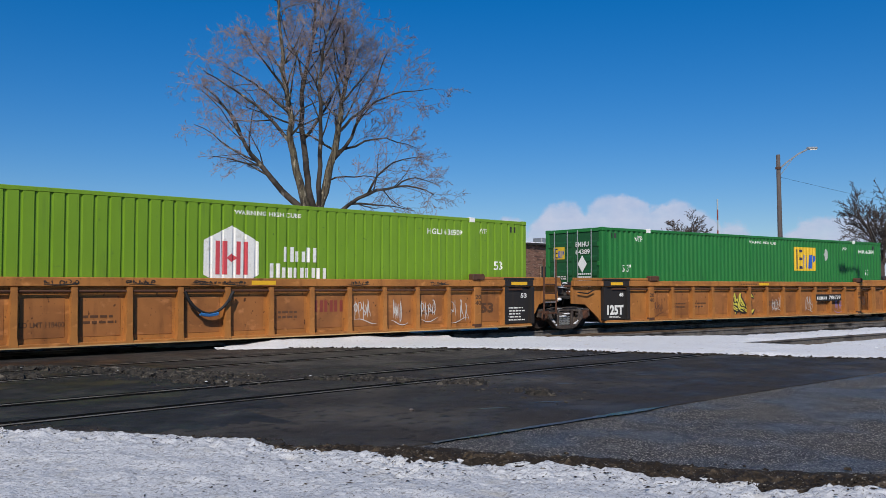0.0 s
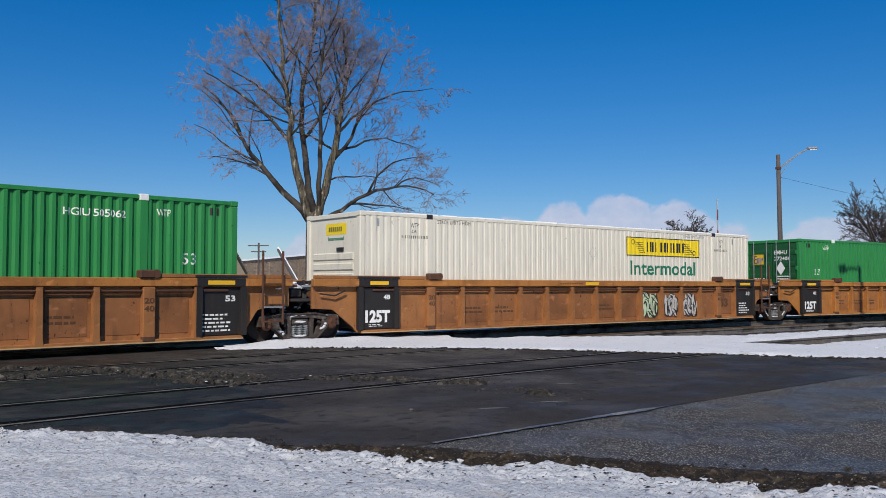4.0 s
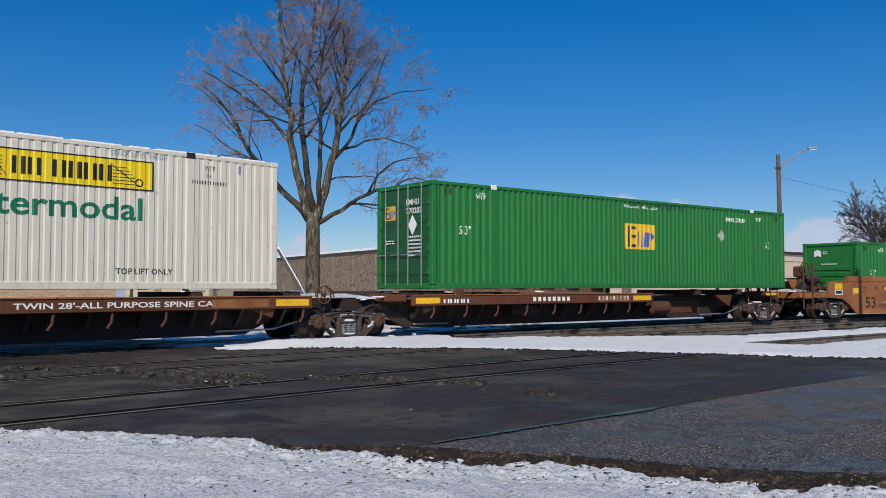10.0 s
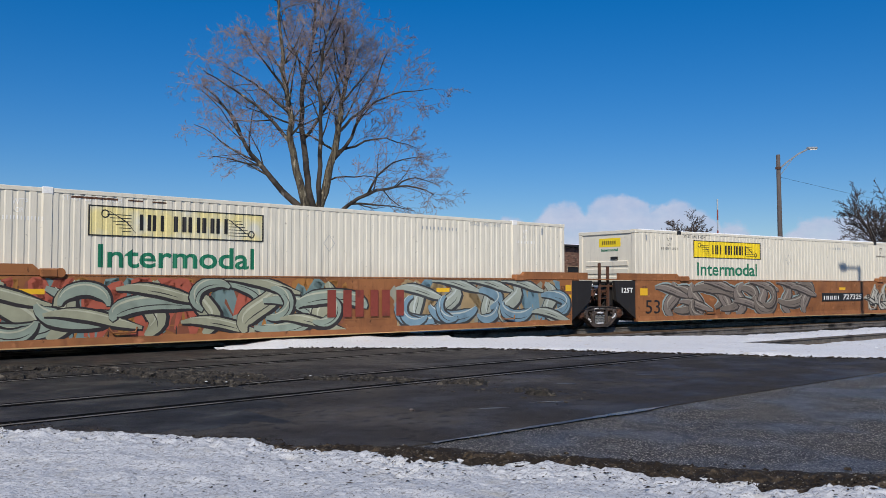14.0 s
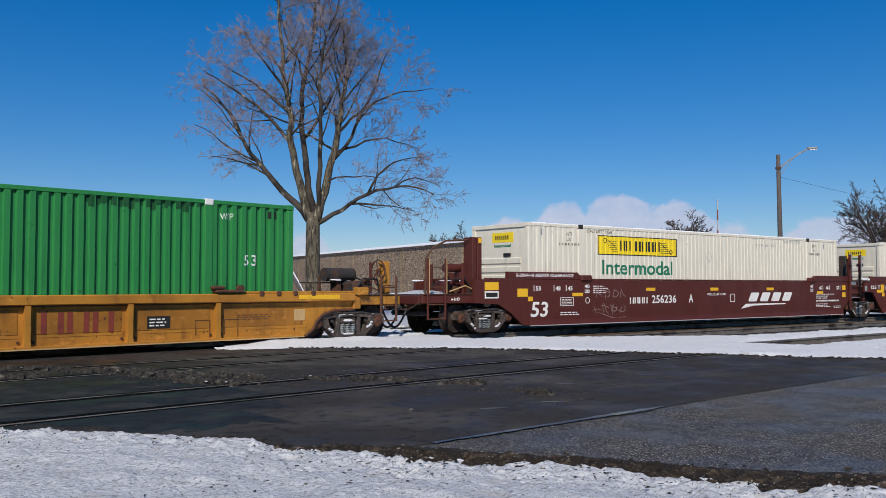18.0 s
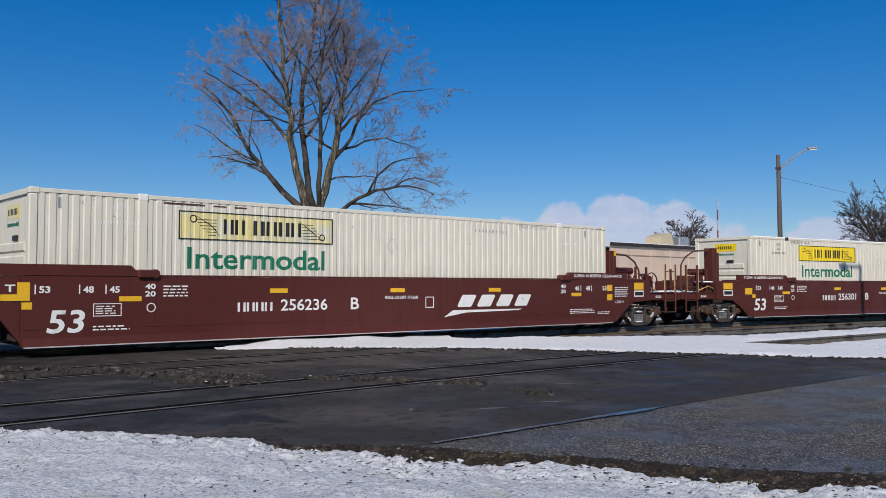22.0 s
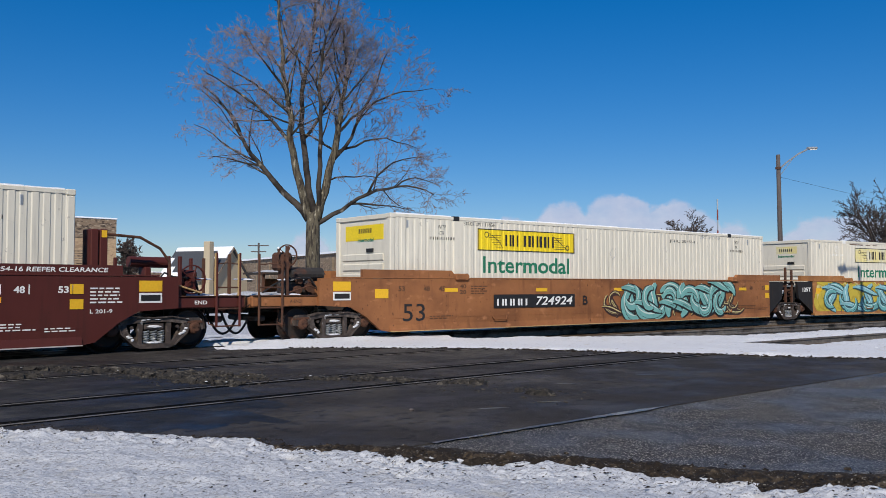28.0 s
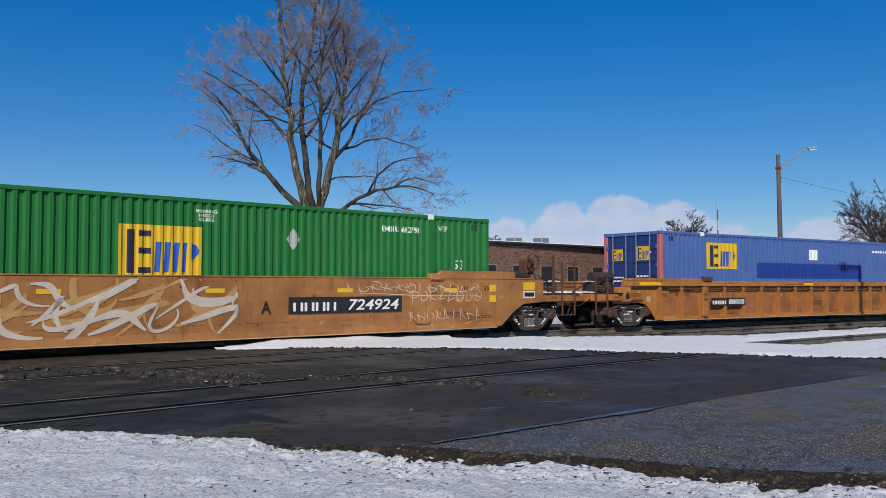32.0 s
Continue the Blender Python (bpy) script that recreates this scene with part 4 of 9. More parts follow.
def crossing_signal():
    at = spot(11.27, 36.0, -0.17)
    b = thing("crossing_signal", "level-crossing signal with raised striped gate arm", "signal", at=tuple(at), turn=-math.degrees(AZ))
    part("mast", Geo().cyl((0, 0, 0), "z", 0.05, 0, 3.1, 10), M_SILVER, b)
    part("base_box", Geo().box(-0.35, 0.35, -0.3, 0.3, 0, 0.9, 0.04), M_SILVER, b)
    for k in range(9):
        z = 1.2 + k * 0.43
        part("gate_stripe", Geo().box(-0.024, 0.024, -0.25, -0.21, z, z + 0.43), M_INKMAROON if k % 2 else M_SILVER, b)
    for sgn in (-1, 1):
        q = part("crossbuck", Geo().prism([(-0.42 * sgn, -0.32), (-0.35 * sgn, -0.39), (0.42 * sgn, 0.32), (0.35 * sgn, 0.39)], "y", -0.10 - 0.012 * sgn, -0.088 - 0.012 * sgn), M_INKWHITE, b, at=(0.12, 0, 2.55))
        part("lettering", Geo().prism([(-0.30 * sgn, -0.235), (-0.26 * sgn, -0.28), (0.30 * sgn, 0.235), (0.26 * sgn, 0.28)], "y", -0.126, -0.124), M_INKBLACK, q)
        h = part("signal_hood", Geo().cyl((0.38 * sgn, -0.2, 1.95), "y", 0.26, -0.02, 0.03, 18), M_INKBLACK, b, "black round backing disc")
        part("signal_lens", Geo().cyl((0.38 * sgn, -0.2, 1.95), "y", 0.14, -0.05, -0.02, 14), M_REDLENS, h)
    part("cross_arm", Geo().tube([(-0.5, -0.12, 1.95), (0.5, -0.12, 1.95)], 0.03, 6), M_INKBLACK, b)
    part("bell", Geo().cyl((0, 0, 3.1), "z", 0.1, 0, 0.12, 10), M_INKBLACK, b)
    return b


crossing_signal()


def side_lamp():
    """Street lamp beyond the view's edge; its shadow falls on the train."""
    b = thing("street_lamp", "street lamp on a slim pole beside the road", "lamp post", at=(LAMP.x, LAMP.y, -0.17))
    part("pole", Geo().tube([(0, 0, 0), (0, 0, LAMP.z + 0.17)], 0.11, 10, 0.08), M_SILVER, b)
    part("arm", Geo().tube([(0, 0, LAMP.z + 0.1), (-1.0, 0.1, LAMP.z + 0.14)], 0.05, 8), M_SILVER, b)
    part("lamp_head", Geo().box(-1.5, -0.95, 0.0, 0.24, LAMP.z + 0.06, LAMP.z + 0.22, 0.04), M_SILVER, b)
    return b


LAMP = Vector((36.88, 15.57, 2.19)) + SUN_TO * (9.1 / SUN_TO.z)
side_lamp()


def utility_pole():
    at = spot(-16.9, 80.0, -0.17)
    b = thing("utility_pole", "distant utility pole with crossarms", "pole", at=tuple(at), turn=-math.degrees(AZ))
    part("pole", Geo().tube([(0, 0, 0), (0, 0, 5.4)], 0.09, 7), M_POLE, b)
    for z, w in ((5.1, 0.95), (4.55, 0.7)):
        part("crossarm", Geo().box(-w, w, -0.05, 0.05, z, z + 0.09), M_POLE, b)
    return b


utility_pole()
log = thing("leaning_log", "snow-capped pale log leaning near the tree trunk", "log")
a, b2 = spot(-7.3, 38.6, 2.95), spot(-5.6, 38.6, -0.17)
part("trunk", Geo().tube([a, a.lerp(b2, 0.5) + Vector((0, 0, 0.08)), b2], 0.07, 7, 0.13), M_POLE, log)
up = Vector((0, 0, 0.08))
part("snow_cap", Geo().tube([a + up, a.lerp(b2, 0.5) + up * 2, b2 + up], 0.05, 6, 0.09), M_CLEANSNOW, log)


# ---------- trees ----------
def grow(rnd, wood, twig, p, d, length, r0, level, top, bend_up=0.0, droop=0.0, wob=0.16, kids=(7, 7, 6, 4), ratio=0.5, r_end=0.35, thin=0.008):
    """A limb with side branches of side branches; thick ones go to wood, thin ones to twig."""
    n = min(max(3, int(length / (0.55 if level < 2 else 0.3))), 14 if level < 2 else 4)
    pts, q, dd = [p.copy()], p.copy(), d.normalized()
    for i in range(n):
        j = Vector((rnd.gauss(0, 1), rnd.gauss(0, 1), rnd.gauss(0, 1))) * wob
        dd = (dd + j + Vector((0, 0, bend_up - droop * (i / n)))).normalized()
        q = q + dd * (length / n)
        pts.append(q.copy())
    r1 = max(thin * 0.7, r0 * r_end)
    (wood if r0 > 0.022 else twig).tube(pts, r0, 8 if r0 > 0.1 else 5 if r0 > 0.022 else 3, r1)
    if level < top:
        shoots(rnd, wood, twig, pts, length, r0, r1, level, top, droop, wob, kids, ratio, r_end, thin)
    return pts


def shoots(rnd, wood, twig, pts, length, r0, r1, level, top, droop, wob, kids, ratio, r_end, thin, low=0.18):
    n = len(pts) - 1
    for k in range(kids[level]):
        f = low + (1 - low) * (k + rnd.random()) / kids[level]
        i = min(n - 1, int(f * n))
        at = pts[i].lerp(pts[i + 1], f * n - i)
        ax = (pts[i + 1] - pts[i]).normalized()
        side = ax.cross(Vector((rnd.gauss(0, 1), rnd.gauss(0, 1), rnd.gauss(0, 1)))).normalized()
        ang = radians(rnd.uniform(25, 60))
        cd = ax * math.cos(ang) + side * math.sin(ang)
        rr = max(thin, (r0 + (r1 - r0) * f) * rnd.uniform(0.34, 0.55))
        grow(rnd, wood, twig, at, cd, length * ratio * rnd.uniform(0.6, 1.15) * (1.15 - 0.45 * f), rr, level + 1, top, 0.03, droop * 1.3 + (0.02 if level > 1 else 0), wob * 1.15, kids, 0.5, r_end, thin)


def bough(rnd, twig, tree, start, leans, away, length, r0, kids, low, mat):
    """A limb that passes through the given leans (degrees from upright) from foot to tip, with its shoots."""
    limb, n = Geo(), max(6, int(length / 0.45))
    pts, q = [start.copy()], start.copy()
    for i in range(n):
        f = (i + 0.5) / n * (len(leans) - 1)
        k = min(int(f), len(leans) - 2)
        a = radians(leans[k] + (leans[k + 1] - leans[k]) * (f - k) + rnd.gauss(0, 6))
        q = q + Vector((math.sin(a), math.tan(radians(away)) * abs(math.cos(a)) + rnd.gauss(0, 0.07), math.cos(a))) * (length / n)
        pts.append(q.copy())
    r1 = max(0.012, r0 * 0.17)
    limb.tube(pts, r0, 9, r1)
    shoots(rnd, limb, twig, pts, length, r0, r1, 0, 4, 0.02, 0.15, kids, 1.0 / length ** 0.5, 0.22, 0.0078, low)
    part("limb", limb, mat, tree, smooth=True)
    return pts


def big_tree():
    base = spot(-5.97, 40.0, -0.17)
    b = thing("bare_tree", "tall leafless tree with spreading limbs and reddish twigs", "tree", at=tuple(base), turn=-math.degrees(AZ))
    rnd = random.Random(23)
    twig = Geo()
    part("trunk", Geo().tube([(0.05, 0, 0), (0.02, 0, 0.5), (0.0, 0, 2.2), (0.0, 0, 3.9), (0.02, 0, 4.85)], 0.37, 12, 0.30), M_BARK, b, smooth=True)
    # main limbs: height, x, leans, lean away, length, radius
    mains = ((4.55, -0.22, (-46, -44, -40, -26, -32, -46), 8, 8.2, 0.17), (4.5, -0.16, (-15, -12, -8, -11, -4, -8), -4, 10.9, 0.21), (4.6, 0.05, (-12, -10, -8, 2, 9, 2, -10), 5, 12.0, 0.17),
             (4.7, 0.20, (4, 5, -4, -5, 14, 16, 4), -8, 10.6, 0.13), (4.5, 0.16, (15, 16, 15, 10, 4, -2, -4), 3, 9.8, 0.22), (4.3, 0.12, (58, 55, 56, 78, 96, 122), -6, 6.0, 0.12))
    # side limbs: main limb, share of its length, leans, lean away, length, radius
    lower = ((0, 0.36, (-58, -66, -98), 6, 2.1, 0.06), (0, 0.48, (-80, -58, -46, -62), -8, 3.4, 0.06), (0, 0.62, (-20, -44, -60), 12, 3.0, 0.045), (0, 0.42, (-8, -30), -14, 2.2, 0.035),
             (5, 0.38, (88, 92, 104), -8, 3.0, 0.055), (5, 0.52, (18, 40, 78, 100), 8, 3.4, 0.06), (5, 0.70, (40, 84, 118), -4, 2.0, 0.04), (4, 0.20, (60, 88, 110), -12, 2.6, 0.045))
    upper = ((1, 0.34, (-36, -52, -60, -58), -8, 5.4, 0.095), (1, 0.42, (-70, -78, -70), 12, 2.4, 0.05), (1, 0.46, (-42, -50, -62, -66), 8, 4.4, 0.085), (1, 0.56, (-34, -38, -30), -10, 3.4, 0.07),
             (1, 0.66, (-26, -34, -40), 8, 2.5, 0.05), (2, 0.34, (42, 30, 16, 8), 10, 5.0, 0.08), (2, 0.55, (-16, -22, -10), -12, 4.2, 0.06), (2, 0.7, (24, 18, 26), 8, 3.2, 0.05))
    right = ((4, 0.30, (46, 40, 24, 20, 34), -8, 5.8, 0.095), (4, 0.36, (56, 72, 92, 112), 8, 4.0, 0.065), (4, 0.46, (44, 58, 74, 98), -10, 5.0, 0.075), (4, 0.60, (38, 30, 44), 12, 3.0, 0.06),
             (4, 0.70, (26, 18), -8, 2.2, 0.05), (3, 0.5, (-14, -24), 10, 3.8, 0.05), (3, 0.66, (30, 22), -10, 2.4, 0.05))
    lines = [bough(rnd, twig, b, Vector((x, 0, h)), le, aw, ln, r, (12, 7, 5, 5) if abs(le[0]) < 40 else (9, 6, 4, 3), 0.32, M_LIMB if r < 0.2 else M_BARK) for h, x, le, aw, ln, r in mains]
    for side, kids in ((lower, (7, 5, 4, 2)), (upper + right, (9, 7, 5, 3))):
        for m, f, le, aw, ln, r in side:
            bough(rnd, twig, b, lines[m][int(f * (len(lines[m]) - 1))], le, aw, ln, r, kids, 0.2, M_LIMB)
    tagged(part("crown", twig, M_TWIG, b, "fine reddish-grey twigs"), kind="stuff")
    return b


big_tree()


def small_tree(side, depth, height, seed, mat=M_FARTWIG, spread=1.0):
    at = spot(side, depth, -0.17)
    b = thing("bare_tree", "dark leafless tree far behind the tracks", "tree", "far bare trees", at=tuple(at))
    rnd = random.Random(seed)
    wood, twig = Geo(), Geo()
    wood.tube([(0, 0, 0), (0.1, 0, height * 0.3)], height * 0.03, 7, height * 0.024)
    for k in range(6):
        a = k * 1.05 + rnd.uniform(0, 0.6)
        lean = rnd.uniform(0.15, 0.75) * spread
        grow(rnd, wood, twig, Vector((0.1, 0, height * rnd.uniform(0.24, 0.32))), Vector((lean * math.cos(a), lean * math.sin(a), 1)), height * rnd.uniform(0.5, 0.72), height * 0.014, 0, 3, 0.02, 0.0, 0.11, (10, 8, 6, 3), 0.46, 0.32, 0.027)
    part("trunk", wood, mat, b)
    tagged(part("crown", twig, mat, b), kind="stuff")
    return b


for sd, dp, ht, se, sp in ((55.2, 110, 14.0, 31, 1.3), (60.0, 112, 14.5, 37, 1.3), (63.0, 104, 14.5, 41, 1.3), (33.6, 120, 10.8, 32, 0.7), (4.6, 120, 8.9, 34, 1.5), (1.8, 125, 8.6, 40, 1.3), (-25.0, 70, 4.9, 35, 0.28)):
    small_tree(sd, dp, ht, se, spread=sp)


# ---------- clouds ----------
M_CLOUD = cloud_material(((305, 120, 164), (400, 130, 153), (205, 95, 147), (110, 70, 124), (500, 60, 116), (690, 190, 130), (-230, 60, 100)))
sky_far = Geo()
for i in range(33):
    x = -700 + 1800 * i / 32
    sky_far.v += [(x, 0, -10), (x, 0, 240)]
sky_far.f = [(2 * i, 2 * i + 2, 2 * i + 3, 2 * i + 1) for i in range(32)]
bank = solid("backdrop", sky_far, M_CLOUD, "soft pale mauve cloud banks low over the horizon", kind="structure")
bank.matrix_basis = Matrix.Translation(spot(0, 1500, 0)) @ Matrix.Rotation(-AZ, 4, "Z")


# ---------- railway wagons ----------
NEAR = -1.295
HALF = 8.50
SPIN = []
AXLE = 0.885
WHEEL_R = 0.455


def wheelset_mesh():
    g = Geo()
    for sgn in (-1, 1):
        y = 0.7525 * sgn
        o = -sgn
        g.revolve([(y - 0.07 * o * -1, WHEEL_R - 0.005), (y + 0.055 * o, WHEEL_R + 0.0), (y + 0.06 * o, WHEEL_R + 0.028), (y + 0.085 * o, WHEEL_R + 0.02), (y + 0.085 * o, 0.37), (y + 0.03 * o, 0.35), (y + 0.02 * o, 0.16), (y + 0.07 * o, 0.11), (y + 0.07 * o, 0.001), (y - 0.08 * o, 0.001), (y - 0.08 * o, 0.12), (y - 0.03 * o, 0.16), (y - 0.02 * o, 0.34), (y - 0.07 * o, 0.375)], (0, 0, 0), "y", 28)
    g.cyl((0, 0, 0), "y", 0.085, -1.08, 1.08, 14)
    for k in range(3):
        a = k * 2.094
        for sgn in (-1, 1):
            g.cyl((0.055 * math.cos(a), 1.08 * sgn, 0.055 * math.sin(a)), "y", 0.018, -0.02, 0.02, 6)
    return g.mesh("wheelset", M_WHEEL)


def side_frame_mesh():
    """Cast side frame seen from outside: jaws over the axles, a spring window between two columns and sloping lower bars."""
    g = Geo()
    for sgn in (-1, 1):
        jaw = [(0.70, 0.44), (0.72, 0.62), (0.78, 0.66), (0.99, 0.66), (1.05, 0.62), (1.08, 0.42), (1.03, 0.41), (1.00, 0.585), (0.77, 0.585), (0.75, 0.42)]
        top = [(0, 0.69), (0.36, 0.71), (0.73, 0.65), (0.72, 0.54), (0.56, 0.555), (0.33, 0.59), (0, 0.60)]
        low = [(0.76, 0.50), (0.71, 0.36), (0.44, 0.12), (0.31, 0.07), (0, 0.07), (0, 0.155), (0.27, 0.165), (0.39, 0.22), (0.56, 0.40), (0.60, 0.56)]
        post = [(0.26, 0.16), (0.35, 0.18), (0.36, 0.60), (0.25, 0.60)]
        for poly, y0, y1 in ((jaw, -0.085, 0.09), (top, -0.09, 0.09), (low, -0.088, 0.09), (post, -0.075, 0.09)):
            g.prism([(sgn * a, b) for a, b in poly], "y", y0, y1)
        # flanges that stand out along the edges
        for rim in ([(0, 0.695), (0.36, 0.715), (0.73, 0.655), (0.73, 0.632), (0.36, 0.688), (0, 0.668)], [(0.745, 0.46), (0.71, 0.352), (0.44, 0.112), (0.31, 0.062), (0, 0.062), (0, 0.086), (0.30, 0.088), (0.425, 0.135), (0.69, 0.372), (0.725, 0.46)]):
            g.prism([(sgn * a, b) for a, b in rim], "y", -0.125, -0.09)
        g.cyl((sgn * 0.49, -0.06, 0.49), "y", 0.035, -0.05, 0.0, 8)
    return g.mesh("side_frame", M_TRUCK)


def springs_mesh():
    g = Geo()
    for x in (-0.165, 0.0, 0.165):
        turns = [(x + 0.066 * math.cos(a), 0.066 * math.sin(a), 0.165 + 0.25 * a / (2 * math.pi * 5)) for a in [2 * math.pi * k / 8 for k in range(41)]]
        g.tube(turns, 0.0155, 5)
    return g.mesh("spring_pack", M_SILVER)


def bolster_mesh():
    g = Geo().box(-0.22, 0.22, -1.07, 1.07, 0.43, 0.58, 0.03)
    g.cyl((0, 0, 0), "z", 0.2, 0.58, 0.81, 16)
    for s in (-1, 1):
        g.box(s * 0.45 - 0.05, s * 0.45 + 0.05, -0.75, 0.75, WHEEL_R - 0.12, WHEEL_R + 0.02, 0.02)
        g.tube([(s * 0.5, -0.45, WHEEL_R + 0.05), (s * 0.2, -0.45, 0.72), (-s * 0.1, -0.45, 0.74)], 0.03, 6)
    return g.mesh("truck", M_TRUCK)


def cap_mesh():
    g = Geo().revolve([(0.07, 0.001), (0.07, 0.135), (-0.03, 0.135), (-0.05, 0.115), (-0.06, 0.115), (-0.075, 0.085), (-0.075, 0.001)], (0, 0, 0), "y", 16)
    for k in range(3):
        a = 0.5 + k * 2.094
        g.cyl((0.055 * math.cos(a), -0.075, 0.055 * math.sin(a)), "y", 0.02, -0.022, 0.0, 6)
    g.prism([(-0.19, 0.10), (0.19, 0.10), (0.15, 0.15), (-0.15, 0.15)], "y", -0.05, 0.09)
    return g.mesh("bearing_cap", M_RUST)


def lump(g, rnd, x, y, z, w, h, d):
    """A rounded crust of snow, w wide, h high, standing d out."""
    n = 8
    rims = []
    for f, k in ((0.0, 1.0), (0.6, 0.85), (1.0, 0.45)):
        rims.append([(x + w * k * (0.8 + 0.35 * rnd.random()) * math.cos(6.2832 * i / n) / 2, y - d * f, z + h * k * (0.75 + 0.45 * rnd.random()) * math.sin(6.2832 * i / n) / 2) for i in range(n)])
    b = [q for r in rims for q in r]
    g.add(b, [(r * n + i, r * n + (i + 1) % n, (r + 1) * n + (i + 1) % n, (r + 1) * n + i) for r in (0, 1) for i in range(n)] + [tuple(range(2 * n, 3 * n))])


def truck_snow_mesh(seed):
    rnd = random.Random(seed)
    g = Geo()
    for x, z, w, h in ((0, 0.175, 0.46, 0.05), (0, 0.61, 0.44, 0.045), (-0.05, 0.43, 0.40, 0.05), (0.03, 0.50, 0.34, 0.06)):
        if rnd.random() < 0.8:
            lump(g, rnd, x + rnd.uniform(-0.06, 0.06), -0.05, z, w * rnd.uniform(0.6, 1.1), h * rnd.uniform(0.7, 1.3), 0.05)
    for sg in (-1, 1):
        a = rnd.uniform(0.0, 0.5)
        for k in range(5):
            f = a + 0.1 * k
            if rnd.random() < 0.75:
                lump(g, rnd, sg * (0.40 + 0.32 * f), -0.085, 0.185 + 0.27 * f + rnd.uniform(-0.01, 0.03), rnd.uniform(0.07, 0.12), rnd.uniform(0.03, 0.07), 0.02)
    for _ in range(3):
        lump(g, rnd, rnd.uniform(-0.6, 0.6), -0.085, rnd.uniform(0.63, 0.66), rnd.uniform(0.08, 0.25), rnd.uniform(0.015, 0.03), 0.03)
    return g.mesh("packed_snow", M_FARSNOW)


ME_WHEEL, ME_FRAME, ME_SPRING, ME_BOLSTER, ME_CAP = wheelset_mesh(), side_frame_mesh(), springs_mesh(), bolster_mesh(), cap_mesh()
ME_TSNOW = [truck_snow_mesh(s) for s in (1, 2, 3)]


def truck(car, x, seed=0):
    # the track bends away from the wagon's straight body, and the truck follows it
    t = part("truck", ME_BOLSTER, None, car, at=(x, -x * x / (2 * BEND), 0))
    t.rotation_euler = (0, 0, -x / BEND)
    for y in (-1.0, 1.0):
        part("side_frame", ME_FRAME, None, t, "dark cast side frame", at=(0, y, 0))
        part("spring_pack", ME_SPRING, None, t, "coil springs", at=(0, y, 0))
        for s in (-1, 1):
            part("bearing_cap", ME_CAP, None, t, "rusty axle bearing cap", at=(s * AXLE, y - 0.04 * (1 if y < 0 else -1), WHEEL_R))
    tagged(part("packed_snow", ME_TSNOW[seed % 3], None, t, "snow packed on the frame", at=(0, -1.0, 0)), kind="stuff")
    for s in (-1, 1):
        w = part("wheelset", ME_WHEEL, None, t, "pair of rusty steel wheels on an axle", at=(s * AXLE, 0, WHEEL_R))
        SPIN.append((w, s))
    return t


def ribbon(g, pts, w, y, lo, hi):
    """A flat painted stroke with round ends on the near side."""
    n = len(pts)
    left, right = [], []
    for i, (x, z) in enumerate(pts):
        a, b = pts[max(0, i - 1)], pts[min(n - 1, i + 1)]
        dx, dz = b[0] - a[0], b[1] - a[1]
        l = math.hypot(dx, dz) or 1
        f = min(1.0, 0.30 + 2.6 * min(i, n - 1 - i) / n)
        nx, nz = -dz / l * w * f / 2, dx / l * w * f / 2
        left.append((x + nx, y, min(hi, max(lo, z + nz))))
        right.append((x - nx, y, min(hi, max(lo, z - nz))))
    b = len(g.v)
    g.v += left + right
    g.f += [(b + i, b + n + i, b + n + i + 1, b + i + 1) for i in range(n - 1)]


def curve_pts(rnd, x0, x1, z0, z1, turns):
    ctrl = [(x0 + (x1 - x0) * rnd.random(), z0 + (z1 - z0) * ((k % 2) * 0.8 + 0.1 + rnd.uniform(-0.12, 0.12))) for k in range(turns)]
    out = []
    c = [ctrl[0]] + ctrl + [ctrl[-1]]
    for i in range(len(ctrl) - 1):
        p0, p1, p2, p3 = c[i], c[i + 1], c[i + 2], c[i + 3]
        for k in range(7):
            t = k / 7
            out.append(tuple(0.5 * (2 * p1[j] + (p2[j] - p0[j]) * t + (2 * p0[j] - 5 * p1[j] + 4 * p2[j] - p3[j]) * t * t + (3 * p1[j] - p0[j] - 3 * p2[j] + p3[j]) * t ** 3) for j in (0, 1)))
    out.append(ctrl[-1])
    return out


SPRAY = {}


def spray(rgb):
    if rgb not in SPRAY:
        SPRAY[rgb] = material("spray_paint", rgb, 0.6, spots=[(tuple(c * 0.6 for c in rgb), 2.5, 0.56, 0.85, (1, 1, 1))], grain=0.12, grain_scale=4)
    return SPRAY[rgb]


def arc(cx, cz, rx, rz, a0, a1, n=14):
    return [(cx + rx * math.cos(radians(a0 + (a1 - a0) * k / n)), cz + rz * math.sin(radians(a0 + (a1 - a0) * k / n))) for k in range(n + 1)]


def swoops(rnd, x0, x1, z0, z1):
    """Fat swinging strokes that cross one cell: a leaning stem, a hook over it and a spike."""
    w, h = x1 - x0, z1 - z0
    j = lambda q: rnd.uniform(-q, q)
    lean, sway = j(0.45) * w, rnd.choice((-1, 1)) * rnd.uniform(0.06, 0.20) * w
    fx = x0 + w * rnd.uniform(0.25, 0.6)
    out = [[(fx + lean * (f - 0.5) + sway * math.sin(2 * math.pi * f), z0 + h * (0.02 + 0.96 * f)) for f in [i / 12 for i in range(13)]]]
    a = rnd.uniform(100, 200)
    out.append(arc(x0 + w * rnd.uniform(0.4, 0.75), z0 + h * rnd.uniform(0.35, 0.65), w * rnd.uniform(0.40, 0.70), h * rnd.uniform(0.22, 0.44), a, a - rnd.choice((-1, 1)) * rnd.uniform(150, 250)))
    zz, d = z0 + h * rnd.choice((0.12, 0.3, 0.72, 0.9)), rnd.choice((-1, 1))
    out.append([(x0 + w * (0.5 + d * (-0.5 + 1.25 * f)), zz + h * 0.16 * math.sin(3 * f + d)) for f in [i / 9 for i in range(10)]])
    return out


